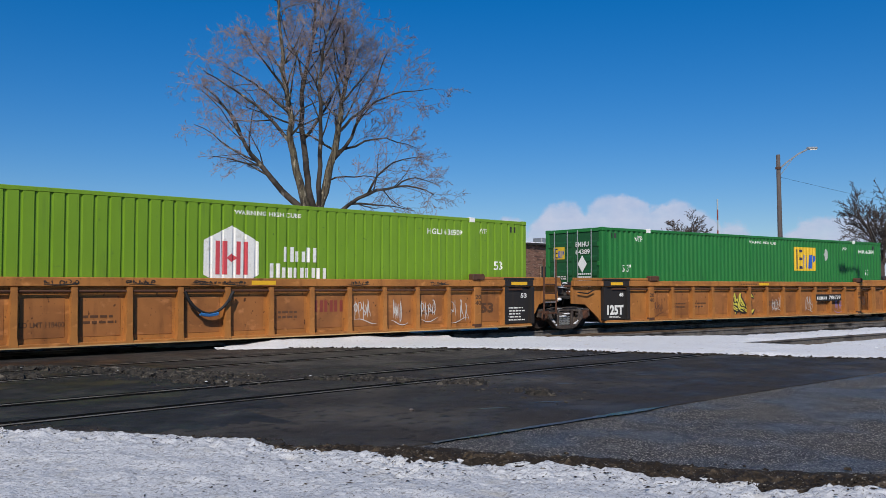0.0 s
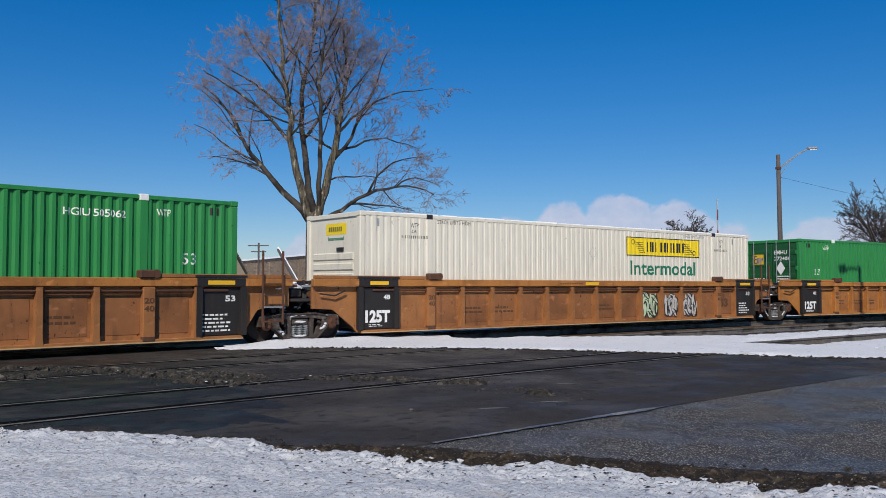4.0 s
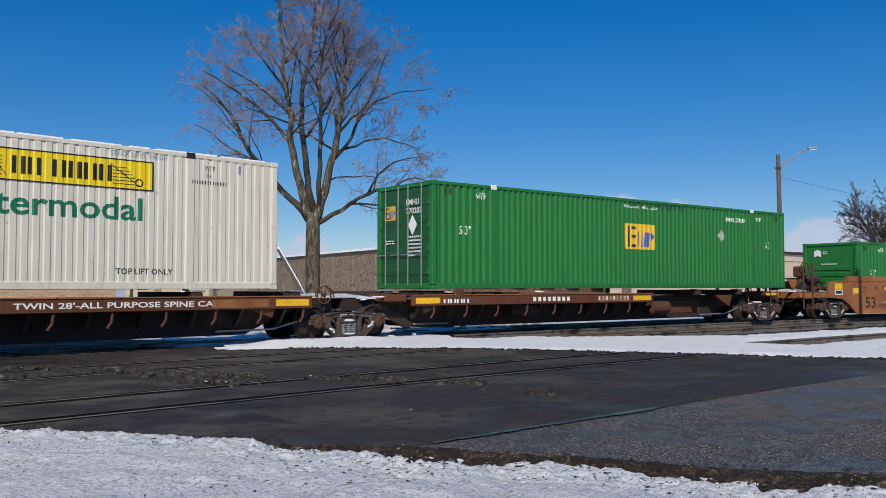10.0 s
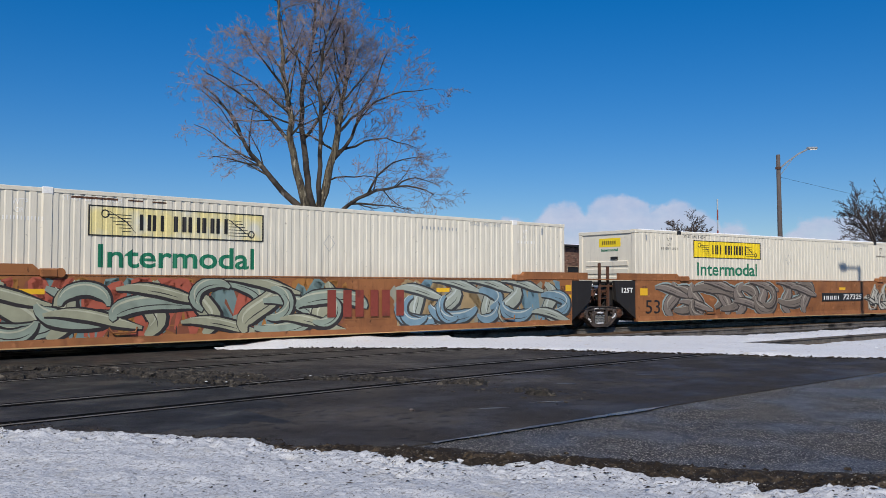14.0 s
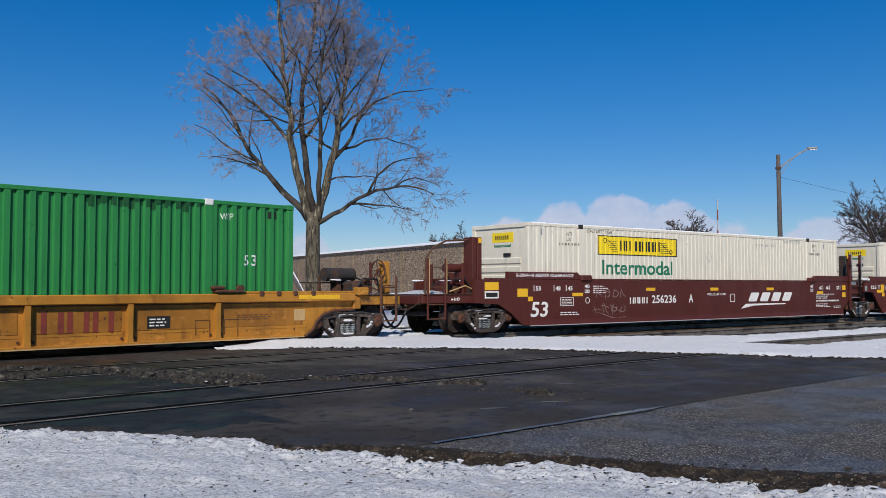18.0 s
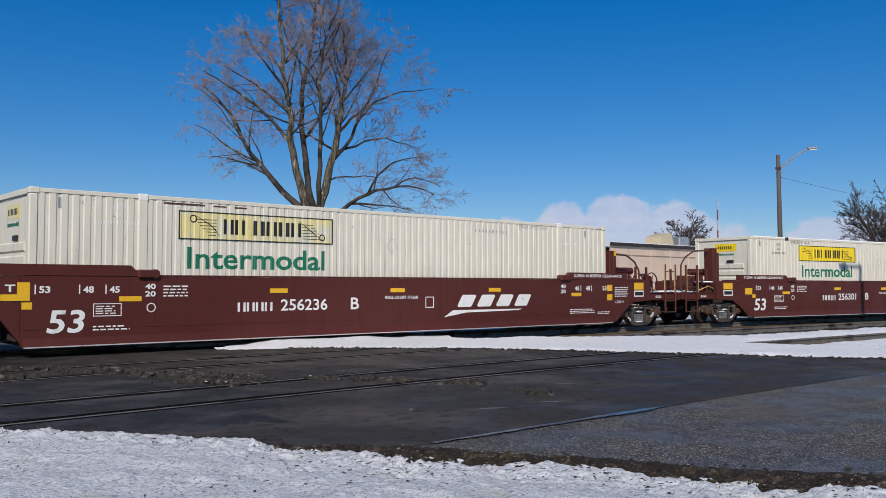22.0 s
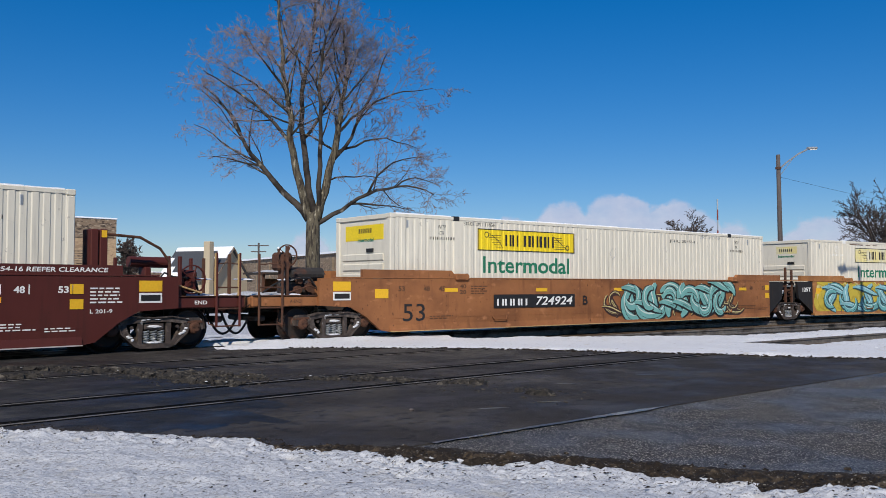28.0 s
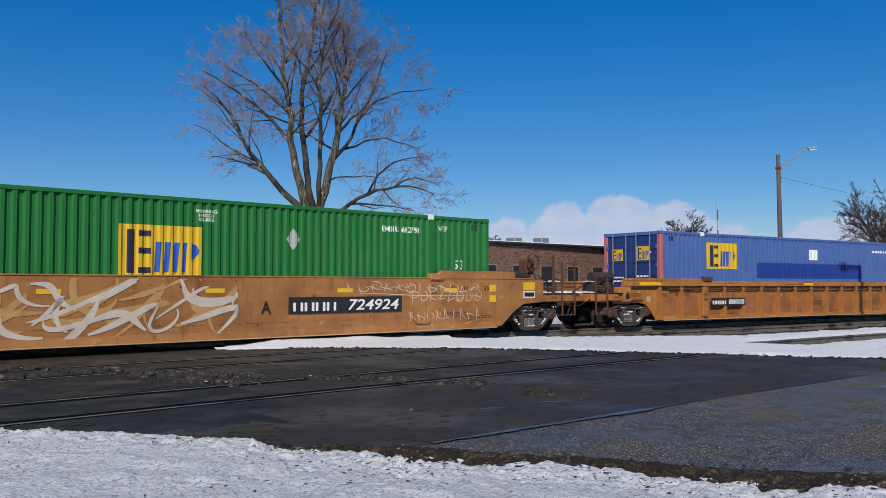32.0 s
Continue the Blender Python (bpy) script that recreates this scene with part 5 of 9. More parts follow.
def scrawl(rnd, x0, x1, z0, z1):
    """A row of hasty strokes, hooks and slashes, of no script."""
    h = z1 - z0
    n = min(max(4, int((x1 - x0) / (0.7 * h))), 5 if x1 - x0 < 1.6 else 12)
    cell, out = (x1 - x0) / n, []
    for i in range(n):
        a, lean = x0 + i * cell, rnd.uniform(-0.1, 0.3) * cell
        top, low = z1 - rnd.uniform(0, 0.25) * h, z0 + rnd.uniform(0, 0.25) * h
        kind = rnd.random()
        out.append([(a + cell * 0.25 + lean * f + 0.06 * cell * math.sin(5 * f + i), low + (top - low) * f) for f in [k / 8 for k in range(9)]])
        if kind < 0.45:
            t = rnd.uniform(60, 130)
            out.append(arc(a + cell * 0.5, (low + top) / 2 + rnd.uniform(-0.1, 0.2) * h, cell * rnd.uniform(0.3, 0.55), h * rnd.uniform(0.18, 0.4), t, t - rnd.uniform(170, 330)))
        elif kind < 0.75:
            out.append([(a + cell * (0.2 + 0.7 * f), low + (top - low) * (1 - f) + 0.1 * h * math.sin(9 * f)) for f in [k / 8 for k in range(9)]])
        if rnd.random() < 0.5:
            z = low + (top - low) * rnd.uniform(0.3, 0.8)
            out.append([(a + cell * (-0.1 + 1.1 * f), z + 0.12 * h * math.sin(3 * f + i)) for f in [k / 7 for k in range(8)]])
    return out


def graffiti(car, x0, x1, z0, z1, fill, line, seed, glyphs, y=-1.44, back=None, inner=None, weight=0.3, second=None, rim=None, mist=()):
    """Interlocking painted strokes: backing, outline, fill and highlights, each a hair further out."""
    rnd = random.Random(seed)
    hgt = z1 - z0
    if back:
        g = Geo()
        for i in range(glyphs * 5):
            a = x0 + (x1 - x0) * (i + 0.2) / (glyphs * 5)
            mid, rise = (z0 + z1) / 2 + rnd.uniform(-0.12, 0.12) * hgt, rnd.uniform(0.22, 0.5) * hgt
            ribbon(g, [(a + rnd.uniform(-0.08, 0.08) + 0.14 * math.sin(5 * f + i), mid + rise * (2 * f - 1)) for f in [k / 6 for k in range(7)]], hgt * rnd.uniform(0.22, 0.42), y - 0.0010 - i * 0.00003, z0, z1)
        part("mural_backing", g, spray(back), car, "sprayed backing colour")
    if line == "smear":
        tones = ((fill, 9), (second, 9)) if second else ((fill, 14),)
        for n, (tone, count) in enumerate(tones):
            gf = Geo()
            for i in range(count * glyphs // 4):
                a, long = x0 + (x1 - x0 - 0.4) * rnd.random(), rnd.uniform(0.5, 1.5)
                mid, amp, ph, turn = z0 + hgt * rnd.uniform(0.15, 0.85), hgt * rnd.uniform(0.08, 0.32), rnd.uniform(0, 6.28), rnd.uniform(2.5, 6.0)
                tilt = rnd.uniform(-0.5, 0.5) * hgt
                ribbon(gf, [(min(x1, a + long * f + 0.18 * math.sin(turn * f * 1.3 + ph)), mid + tilt * (f - 0.5) + amp * math.sin(turn * f + ph)) for f in [k / 18 for k in range(19)]], hgt * rnd.uniform(0.05, 0.13), y - 0.0035 - n * 0.002 - i * 0.00008, z0, z1)
            part("mural_stroke", gf, spray(tone), car, "faded sprayed swipe")
        return
    w = hgt * weight
    if not line:
        gf = Geo()
        rows = 2 if hgt > 0.7 and x1 - x0 > 1.0 and weight < 0.06 else 1
        for r in range(rows):
            a, b = z0 + hgt * r / rows, z0 + hgt * (r + 0.86) / rows
            for i, q in enumerate(scrawl(rnd, x0 + rnd.uniform(0, 0.15), x1 - rnd.uniform(0, 0.3), a, b)):
                ribbon(gf, q, max(0.02, w * 0.7) * rnd.uniform(0.8, 1.3), y - 0.004 - i * 0.00006, z0 - 0.05, z1 + 0.05)
        ribbon(gf, [(x0 + (x1 - x0) * (0.1 + 0.8 * f), z0 + 0.04 * hgt + 0.1 * hgt * math.sin(4 * f + seed)) for f in [k / 10 for k in range(11)]], max(0.02, w * 0.6), y - 0.0045, z0 - 0.05, z1)
        part("mural_stroke", gf, spray(fill), car, "sprayed line")
        return
    for n, tone in enumerate(mist):
        g = Geo()
        for i in range(glyphs * 3):
            a = x0 + (x1 - x0) * rnd.random()
            ribbon(g, curve_pts(rnd, max(x0, a - 0.5), min(x1, a + 0.5), z0, z1, 3), hgt * rnd.uniform(0.10, 0.30), y - 0.0022 - n * 0.0006 - i * 0.00002, z0, z1)
        part("mural_backing", g, spray(tone), car, "sprayed patches between the shapes")
    cell, n = (x1 - x0) / glyphs, 0
    for i in range(glyphs):
        a, b = max(x0, x0 + (i - 0.06) * cell), min(x1, x0 + (i + 1.06) * cell)
        strokes = swoops(rnd, a, b, z0 + 0.05 * hgt, z1 - 0.05 * hgt)
        if rnd.random() < 0.6:
            q = rnd.uniform(0, 360)
            strokes.append(arc((a + b) / 2, z0 + hgt * rnd.uniform(0.3, 0.7), cell * 0.34, hgt * 0.26, q, q + rnd.choice((-1, 1)) * rnd.uniform(160, 260)))
        g_rim, g_line, g_fill, g_two, g_lit, g_cut = (Geo() for _ in range(6))
        for j, q in enumerate(strokes):
            k, o = w * (1.0, 0.8, 0.5, 0.6)[j], n * 0.00035
            n += 1
            if rim:
                ribbon(g_rim, q, k + 0.19, y - 0.0036 - o * 0.2, z0, z1)
            ribbon(g_line, [(px + 0.025, pz - 0.02) for px, pz in q], k + 0.115, y - 0.004 - o, z0, z1)
            ribbon(g_two if second and j % 2 else g_fill, q, k, y - 0.0042 - o, z0 + 0.02, z1 - 0.02)
            if inner and len(q) > 7:
                ribbon(g_lit, [(px - 0.01, pz + k * 0.30) for px, pz in q[1:-1]], max(0.016, k * 0.13), y - 0.0043 - o, z0 + 0.04, z1 - 0.03)
            if len(q) > 7 and rnd.random() < 0.7:
                ribbon(g_cut, [(px + 0.02, pz - k * 0.22) for px, pz in q[3:-3]], 0.022, y - 0.0044 - o, z0 + 0.03, z1)
        for _ in range(2):
            x, z = rnd.uniform(a, b), z0 + hgt * rnd.uniform(0.05, 0.45)
            ribbon(g_cut, [(x, z - 0.16 * hgt * f) for f in (0, 0.25, 0.5, 0.75, 1)], 0.028, y - 0.0043, z0, z1)
        shape = part("mural_outline", g_line, spray(line), car, "sprayed outline")
        for name, g, tone, words in (("mural_rim", g_rim, rim, "pale sprayed rim"), ("mural_fill", g_fill, fill, "sprayed fill"), ("mural_fill", g_two, second, "sprayed fill of another colour"), ("mural_highlight", g_lit, inner, "sprayed highlight"), ("mural_crease", g_cut, line, "thin sprayed lines")):
            if g.v:
                part(name, g, spray(tone), shape, words)


def reflector(car, x0, x1, z0, z1, y, mat=None):
    part("reflector", slab(Geo(), x0, x1, z0, z1, y), mat or M_YELLOW, car, "yellow reflective patch")


def brake_wheel(car, x, y, z, mat, r=0.28, axis="x"):
    g = Geo()
    g.revolve([(-0.015, r - 0.03), (0.015, r - 0.03), (0.015, r), (-0.015, r)], (x, y, z), axis, 22)
    for k in range(5):
        a = k * 1.2566
        d = Vector((0, math.cos(a), math.sin(a))) if axis == "x" else Vector((math.cos(a), 0, math.sin(a)))
        c = Vector((x, y, z))
        g.tube([c, c + d * (r - 0.01)], 0.014, 5)
    g.cyl((x, y, z), axis, 0.05, -0.04, 0.06, 10)
    part("brake_wheel", g, mat, car, "spoked hand-brake wheel")


def snow_heap(car, x0, x1, y0, y1, z, h, seed):
    rnd = random.Random(seed)
    n = 9
    g = Geo()
    for i in range(n + 1):
        for k in range(n + 1):
            u, w = i / n, k / n
            f = (math.sin(math.pi * u) * math.sin(math.pi * w)) ** 0.6
            g.v.append((x0 + (x1 - x0) * u, y0 + (y1 - y0) * w, z + h * f * (0.7 + 0.6 * N((u * 3 + seed, w * 3, 1)))))
    for i in range(n):
        for k in range(n):
            a = i * (n + 1) + k
            g.f.append((a, a + n + 1, a + n + 2, a + 1))
    part("snow_heap", g, M_SNOW, car, "snow lying on the platform", smooth=True)


def coupler_end(car, sgn, paint_mat, rnd, style, tip, face):
    """Deck, ladder, posts, brake gear, hoses and coupler past the truck; sgn: which end; tip: the deck's end; face: the coupler's."""
    root = 10.3

    def bx(a, b, *r):
        return Geo().box(min(a * sgn, b * sgn), max(a * sgn, b * sgn), *r)

    def tube(pts, r, n=6):
        return Geo().tube([(x * sgn, y, z) for x, y, z in pts], r, n)

    for y0, y1 in ((-1.34, -1.20), (1.20, 1.34)):
        part("end_sill", bx(root, tip, y0, y1, 0.86, 1.10, 0.02), paint_mat, car)
        part("sill_flange", bx(root, tip - 0.02, y0 - 0.03 if y0 < 0 else y0, y1 if y0 < 0 else y1 + 0.03, 1.103, 1.125, 0.006), M_RUST, car)
    part("end_beam", bx(tip - 0.14, tip, -1.19, 1.19, 0.84, 1.08, 0.02), paint_mat, car)
    part("draft_sill", bx(8.4, tip + 0.08, -0.28, 0.28, 0.70, 1.02, 0.02), M_DARK, car, "dark centre sill")
    head = part("coupler", bx(tip + 0.06, face - 0.12, -0.10, 0.10, 0.76, 0.96, 0.04), M_DARK, car, "dark steel coupler")
    part("knuckle", Geo().prism([((face - 0.14) * sgn, -0.18), ((face + 0.06) * sgn, -0.2), ((face + 0.12) * sgn, -0.06), ((face - 0.02) * sgn, 0.0), ((face + 0.04) * sgn, 0.16), ((face - 0.14) * sgn, 0.2)], "z", 0.70, 1.0), M_RUST, head, "rusty coupler knuckle")
    deck = part("platform", bx(root - 0.3, tip - 0.15, -1.19, 1.19, 1.06, 1.085), M_DARK, car, "grated end platform")
    for k in range(9):
        y = -1.1 + k * 0.27
        part("grating_bar", bx(root, tip - 0.16, y - 0.015, y + 0.015, 1.088, 1.115), M_DARK, deck)
    # ladder that hangs down at the corner
    top = 2.06 if style != "ribbed" else 1.58
    la, lb = tip - 0.16, tip - (0.74 if style != "ribbed" else 0.66)
    for x in (la, lb):
        part("ladder_post", tube([(x, -1.37, top), (x, -1.37, 0.44)], 0.030 if style != "ribbed" else 0.034, 6), paint_mat if style == "maroon" else M_RUST, car)
        if style == "maroon":
            part("post_edge", bx(x - 0.05, x - 0.03, -1.392, -1.352, 1.12, top - 0.02), M_LIP, car, "pale worn edge")
    for z in (0.46, 0.84, 1.30):
        part("rung", tube([(la, -1.37, z), (lb, -1.37, z)], 0.018), M_RUST, car)
    part("sill_step", tube([(lb, -1.37, 0.46), (lb - 0.02, -1.1, 0.5), (lb - 0.1, -1.0, 0.8)], 0.015), M_RUST, car)
    posts = {"maroon": ((tip + 0.05, 1.1, 2.0), (tip - 0.45, 1.25, 2.05), (tip - 1.5, -1.15, 1.96), (tip - 1.95, 0.9, 1.97)), "ochre": ((tip + 0.1, 1.1, 2.01), (tip - 0.3, 0.5, 2.1), (tip - 0.95, -1.2, 2.26)),
             "ribbed": ((tip - 0.05, 1.1, 1.62), (tip - 0.75, 1.1, 1.6))}[style]
    for x, y, h in posts:
        part("grab_post", bx(x - 0.035, x + 0.035, y - 0.035, y + 0.035, 1.1, h, 0.008), M_RUST if style != "maroon" else paint_mat, car, "upright grab post")
    part("hand_rail", tube([(la, -1.37, top - 0.25), (la - 0.3, -1.33, top - 0.22), (lb, -1.37, top - 0.25)], 0.014), M_RUST, car)
    # hoses and levers under the deck
    hose = [(tip - 0.12 + 0.85 * u, -0.5, 0.84 - 0.60 * math.sin(math.pi * u) ** 0.8) for u in [k / 12 for k in range(13)]]
    part("air_hose", tube(hose, 0.03), M_CABLE, car, "drooping black air hose")
    part("angle_cock", bx(tip - 0.22, tip - 0.02, -0.58, -0.44, 0.76, 0.92, 0.03), M_RUST, car)
    part("cut_lever", tube([(tip + 0.03, -1.3, 0.92), (tip + 0.10, -0.9, 0.72), (tip + 0.12, -0.5, 0.70), (tip + 0.16, -0.2, 0.95)], 0.016, 5), M_RUST, car)
    part("brake_beam", bx(tip - 0.55, tip - 0.30, -0.95, 0.6, 0.52, 0.66, 0.04), M_DARK, car)
    for k in range(3):
        x = root + 0.2 + 0.35 * k
        part("hanger", tube([(x, -1.0 + 0.1 * k, 0.88), (x + 0.05, -0.95, 0.62), (x + 0.22, -0.8, 0.55)], 0.022, 5), M_DARK, car)
    # brake gear on the deck
    gear = paint_mat if style == "maroon" else M_RUST
    part("valve_block", bx(root + 0.25, root + 0.85, -0.95, -0.25, 1.11, 1.46, 0.07), gear if style == "maroon" else M_DARK, car, "brake valve casting")
    for k, (dx, dz, r) in enumerate(((0.35, 1.30, 0.12), (0.66, 1.24, 0.10), (0.62, 1.46, 0.08))):
        part("valve_cap", Geo().cyl(((root + dx) * sgn, -0.95, dz), "y", r, -0.10, 0.02, 12), M_RUST if k % 2 else gear, car)
    part("pipework", tube([(root + 0.1, -1.1, 1.14), (root + 0.4, -1.12, 1.52), (root + 0.9, -1.08, 1.50), (root + 1.05, -1.0, 1.14)], 0.026), M_CABLE, car)
    part("pipework", tube([(root + 0.2, -0.2, 1.14), (root + 0.5, -0.5, 1.62), (root + 1.1, -0.6, 1.35), (root + 1.3, -0.3, 1.12)], 0.022), M_CABLE, car)
    part("brake_rod", tube([(root - 0.1, -1.15, 1.15), (root + 0.45, -1.2, 1.34), (root + 1.0, -1.2, 1.18)], 0.02), M_LIP if style == "maroon" else M_RUST, car)
    part("air_reservoir", Geo().cyl(((root + 0.15) * sgn, -0.45, 1.62 if style != "maroon" else 1.84), "x", 0.17 if style != "maroon" else 0.12, -0.45, 0.45, 14), gear if style == "maroon" else M_DARK, car, "round brake air tank")
    part("tank_bracket", bx(root, root + 0.14, -0.6, -0.3, 1.11, 1.5 if style != "maroon" else 1.73, 0.02), gear, car)
    if style == "ribbed":
        part("tank_cover", bx(root - 0.1, root + 0.75, -0.4, 0.9, 1.40, 1.44, 0.01), M_DARK, car, "dark flat cover")
        part("stub_post", bx(root + 0.02, root + 0.34, -1.44, -1.2, 1.105, 1.30, 0.02), paint_mat, car)
    if style == "ribbed" and sgn > 0:
        part("brake_column", bx(tip - 0.42, tip - 0.20, -1.18, -0.98, 1.11, 1.96, 0.02), paint_mat, car, "upright brake column")
        brake_wheel(car, (tip - 0.52) * sgn, -1.08, 1.72, M_RUST, 0.28, "x")
    if style == "maroon" and sgn > 0:
        brake_wheel(car, (tip - 1.2) * sgn, -1.15, 1.47, paint_mat, 0.32, "y")
        part("brake_housing", bx(tip - 1.38, tip - 1.02, -1.08, -0.85, 1.2, 1.68, 0.06), paint_mat, car)
    elif style == "maroon":
        brake_wheel(car, (tip - 0.2) * sgn, 0.9, 1.54, paint_mat, 0.26, "y")
    if style == "ochre":
        brake_wheel(car, (tip - 1.25) * sgn, -0.65, 2.06, M_RUST, 0.27, "y")
        part("brake_housing", bx(tip - 1.45, tip - 1.05, -0.58, -0.2, 1.70, 2.14, 0.06), M_RUST, car)
        part("brake_stand", bx(tip - 1.32, tip - 1.18, -0.5, -0.3, 1.1, 1.75, 0.02), M_RUST, car)
        part("walkway", bx(root - 0.75, tip - 1.0, 0.1, 1.2, 1.62, 1.67), M_DARK, car, "dark grated cross-over walkway")
        for a in (root - 0.5, tip - 1.1):
            part("walkway_leg", bx(a, a + 0.06, 0.2, 0.26, 1.11, 1.62), M_RUST, car)
        part("brake_chain", tube([(tip - 1.25, -0.62, 1.8), (tip - 1.1, -0.7, 1.45), (tip - 1.2, -0.5, 1.12)], 0.018, 5), M_CABLE, car)
        snow_heap(car, min((root - 0.6) * sgn, (tip - 1.1) * sgn), max((root - 0.6) * sgn, (tip - 1.1) * sgn), 0.15, 1.15, 1.67, 0.09, rnd.randint(0, 99))
    letters("A-END" if sgn < 0 else "END", min((tip - 1.25) * sgn, (tip - 0.95) * sgn), max((tip - 1.25) * sgn, (tip - 0.95) * sgn), 0.94, 1.02, -1.344, M_INKWHITE if style == "maroon" else M_INKDULL, car, 0.02)
    snow = Geo()
    for _ in range(9):
        x = rnd.uniform(root - 0.1, tip + 0.2)
        lump(snow, rnd, x * sgn, rnd.uniform(-1.1, -0.1), rnd.choice((1.12, 1.13, 1.48, 0.97)), rnd.uniform(0.2, 0.55), rnd.uniform(0.03, 0.07), rnd.uniform(0.15, 0.3))
    tagged(part("packed_snow", snow, M_CLEANSNOW, car, "snow packed between the pipes"), kind="stuff")
    snow_heap(car, min((root + 0.1) * sgn, (tip - 0.2) * sgn), max((root + 0.1) * sgn, (tip - 0.2) * sgn), -0.9, 0.9, 1.11, 0.12, rnd.randint(0, 99))
    part("coupler_snow", bx(tip + 0.05, face, -0.14, 0.14, 0.965, 1.04, 0.03), M_CLEANSNOW, car)


def joint_end(car, sgn, dark, paint_mat, rnd, ladder_mat, ladder):
    """End above a shared truck: dark sloped plates, bulkhead, ladder and pipework."""
    part("bulkhead", Geo().box(min(9.45 * sgn, 9.6 * sgn), max(9.45 * sgn, 9.6 * sgn), -1.2, 1.2, 0.72, 1.46, 0.02), dark, car)
    joint_clutter(car, sgn, rnd)
    part("draft_sill", Geo().box(min(8.4 * sgn, 10.12 * sgn), max(8.4 * sgn, 10.12 * sgn), -0.3, 0.3, 0.70, 1.0, 0.02), M_DARK, car, "dark centre sill")
    if ladder:
        lad = Geo()
        for a in (9.75, 10.12):
            lad.box(min(a * sgn, (a + 0.07) * sgn), max(a * sgn, (a + 0.07) * sgn), -1.33, -1.26, 0.55, 2.05 if a > 10 else 1.95)
        for z in (0.6, 0.95, 1.2, 1.45):
            lad.tube([(9.78 * sgn, -1.3, z), (10.15 * sgn, -1.3, z)], 0.016, 5)
        part("ladder", lad, ladder_mat, car)
        part("pipework", Geo().tube([(9.6 * sgn, -0.9, 1.05), (9.9 * sgn, -0.8, 1.25), (10.1 * sgn, -0.85, 0.9), (9.9 * sgn, -0.7, 0.75)], 0.03, 6), M_CABLE, car)
        snow_heap(car, min(9.62 * sgn, 10.1 * sgn), max(9.62 * sgn, 10.1 * sgn), -0.9, -0.1, 1.0, 0.22, rnd.randint(0, 99))


def joint_clutter(car, sgn, rnd):
    """Pipes, valves, straps and packed snow in the gap above a shared truck."""
    for k in range(6):
        x, y = rnd.uniform(9.55, 10.15), rnd.uniform(-1.25, -0.4)
        part("pipework", Geo().tube([(x * sgn, y, rnd.uniform(0.75, 0.9)), ((x + rnd.uniform(-0.25, 0.25)) * sgn, y - 0.05, rnd.uniform(1.0, 1.25)), ((x + rnd.uniform(-0.3, 0.3)) * sgn, y, rnd.uniform(1.25, 1.48))], rnd.uniform(0.016, 0.032), 6), rnd.choice((M_CABLE, M_RUST, M_DARK)), car)
    part("valve_block", Geo().box(min(9.68 * sgn, 9.98 * sgn), max(9.68 * sgn, 9.98 * sgn), -1.15, -0.7, 1.0, 1.28, 0.05), M_DARK, car)
    part("valve_cap", Geo().cyl((9.83 * sgn, -1.15, 1.14), "y", 0.09, -0.07, 0.02, 12), M_RUST, car)
    part("strap", Geo().box(min(9.45 * sgn, 10.1 * sgn), max(9.45 * sgn, 10.1 * sgn), -1.30, -1.24, 1.30, 1.36, 0.01), M_SILVER if rnd.random() < 0.5 else M_RUST, car)
    snow = Geo()
    for _ in range(9):
        lump(snow, rnd, rnd.uniform(9.5, 10.2) * sgn, rnd.uniform(-1.25, -0.6), rnd.uniform(0.82, 1.48), rnd.uniform(0.10, 0.30), rnd.uniform(0.04, 0.13), rnd.uniform(0.05, 0.16))
    tagged(part("packed_snow", snow, M_CLEANSNOW, car, "snow packed between the pipes"), kind="stuff")


ME_RIB = Geo().prism([(-0.085, 0.22), (0.085, 0.22), (0.062, 0.40), (0.055, 1.31), (-0.055, 1.31), (-0.062, 0.40)], "y", -1.465, -1.30)


def well_basics(car, paint_mat):
    part("well_floor", Geo().box(-8.5, 8.5, -1.28, 1.28, 0.20, 0.32, 0.02), M_DARK, car, "dark floor of the well")
    for sgn in (-1, 1):
        part("well_bulkhead", Geo().box(min(8.62 * sgn, 8.72 * sgn), max(8.62 * sgn, 8.72 * sgn), -1.3, 1.3, 0.3, 1.3, 0.02), M_DARK, car)


def chord_guide(car, x, mat):
    g = Geo().box(x - 0.16, x + 0.16, -1.5, -1.30, 1.48, 1.66, 0.03)
    g.cyl((x + 0.2, -1.44, 1.58), "y", 0.09, -0.05, 0.05, 10)
    part("container_guide", g, mat, car, "rusty hinged container guide")


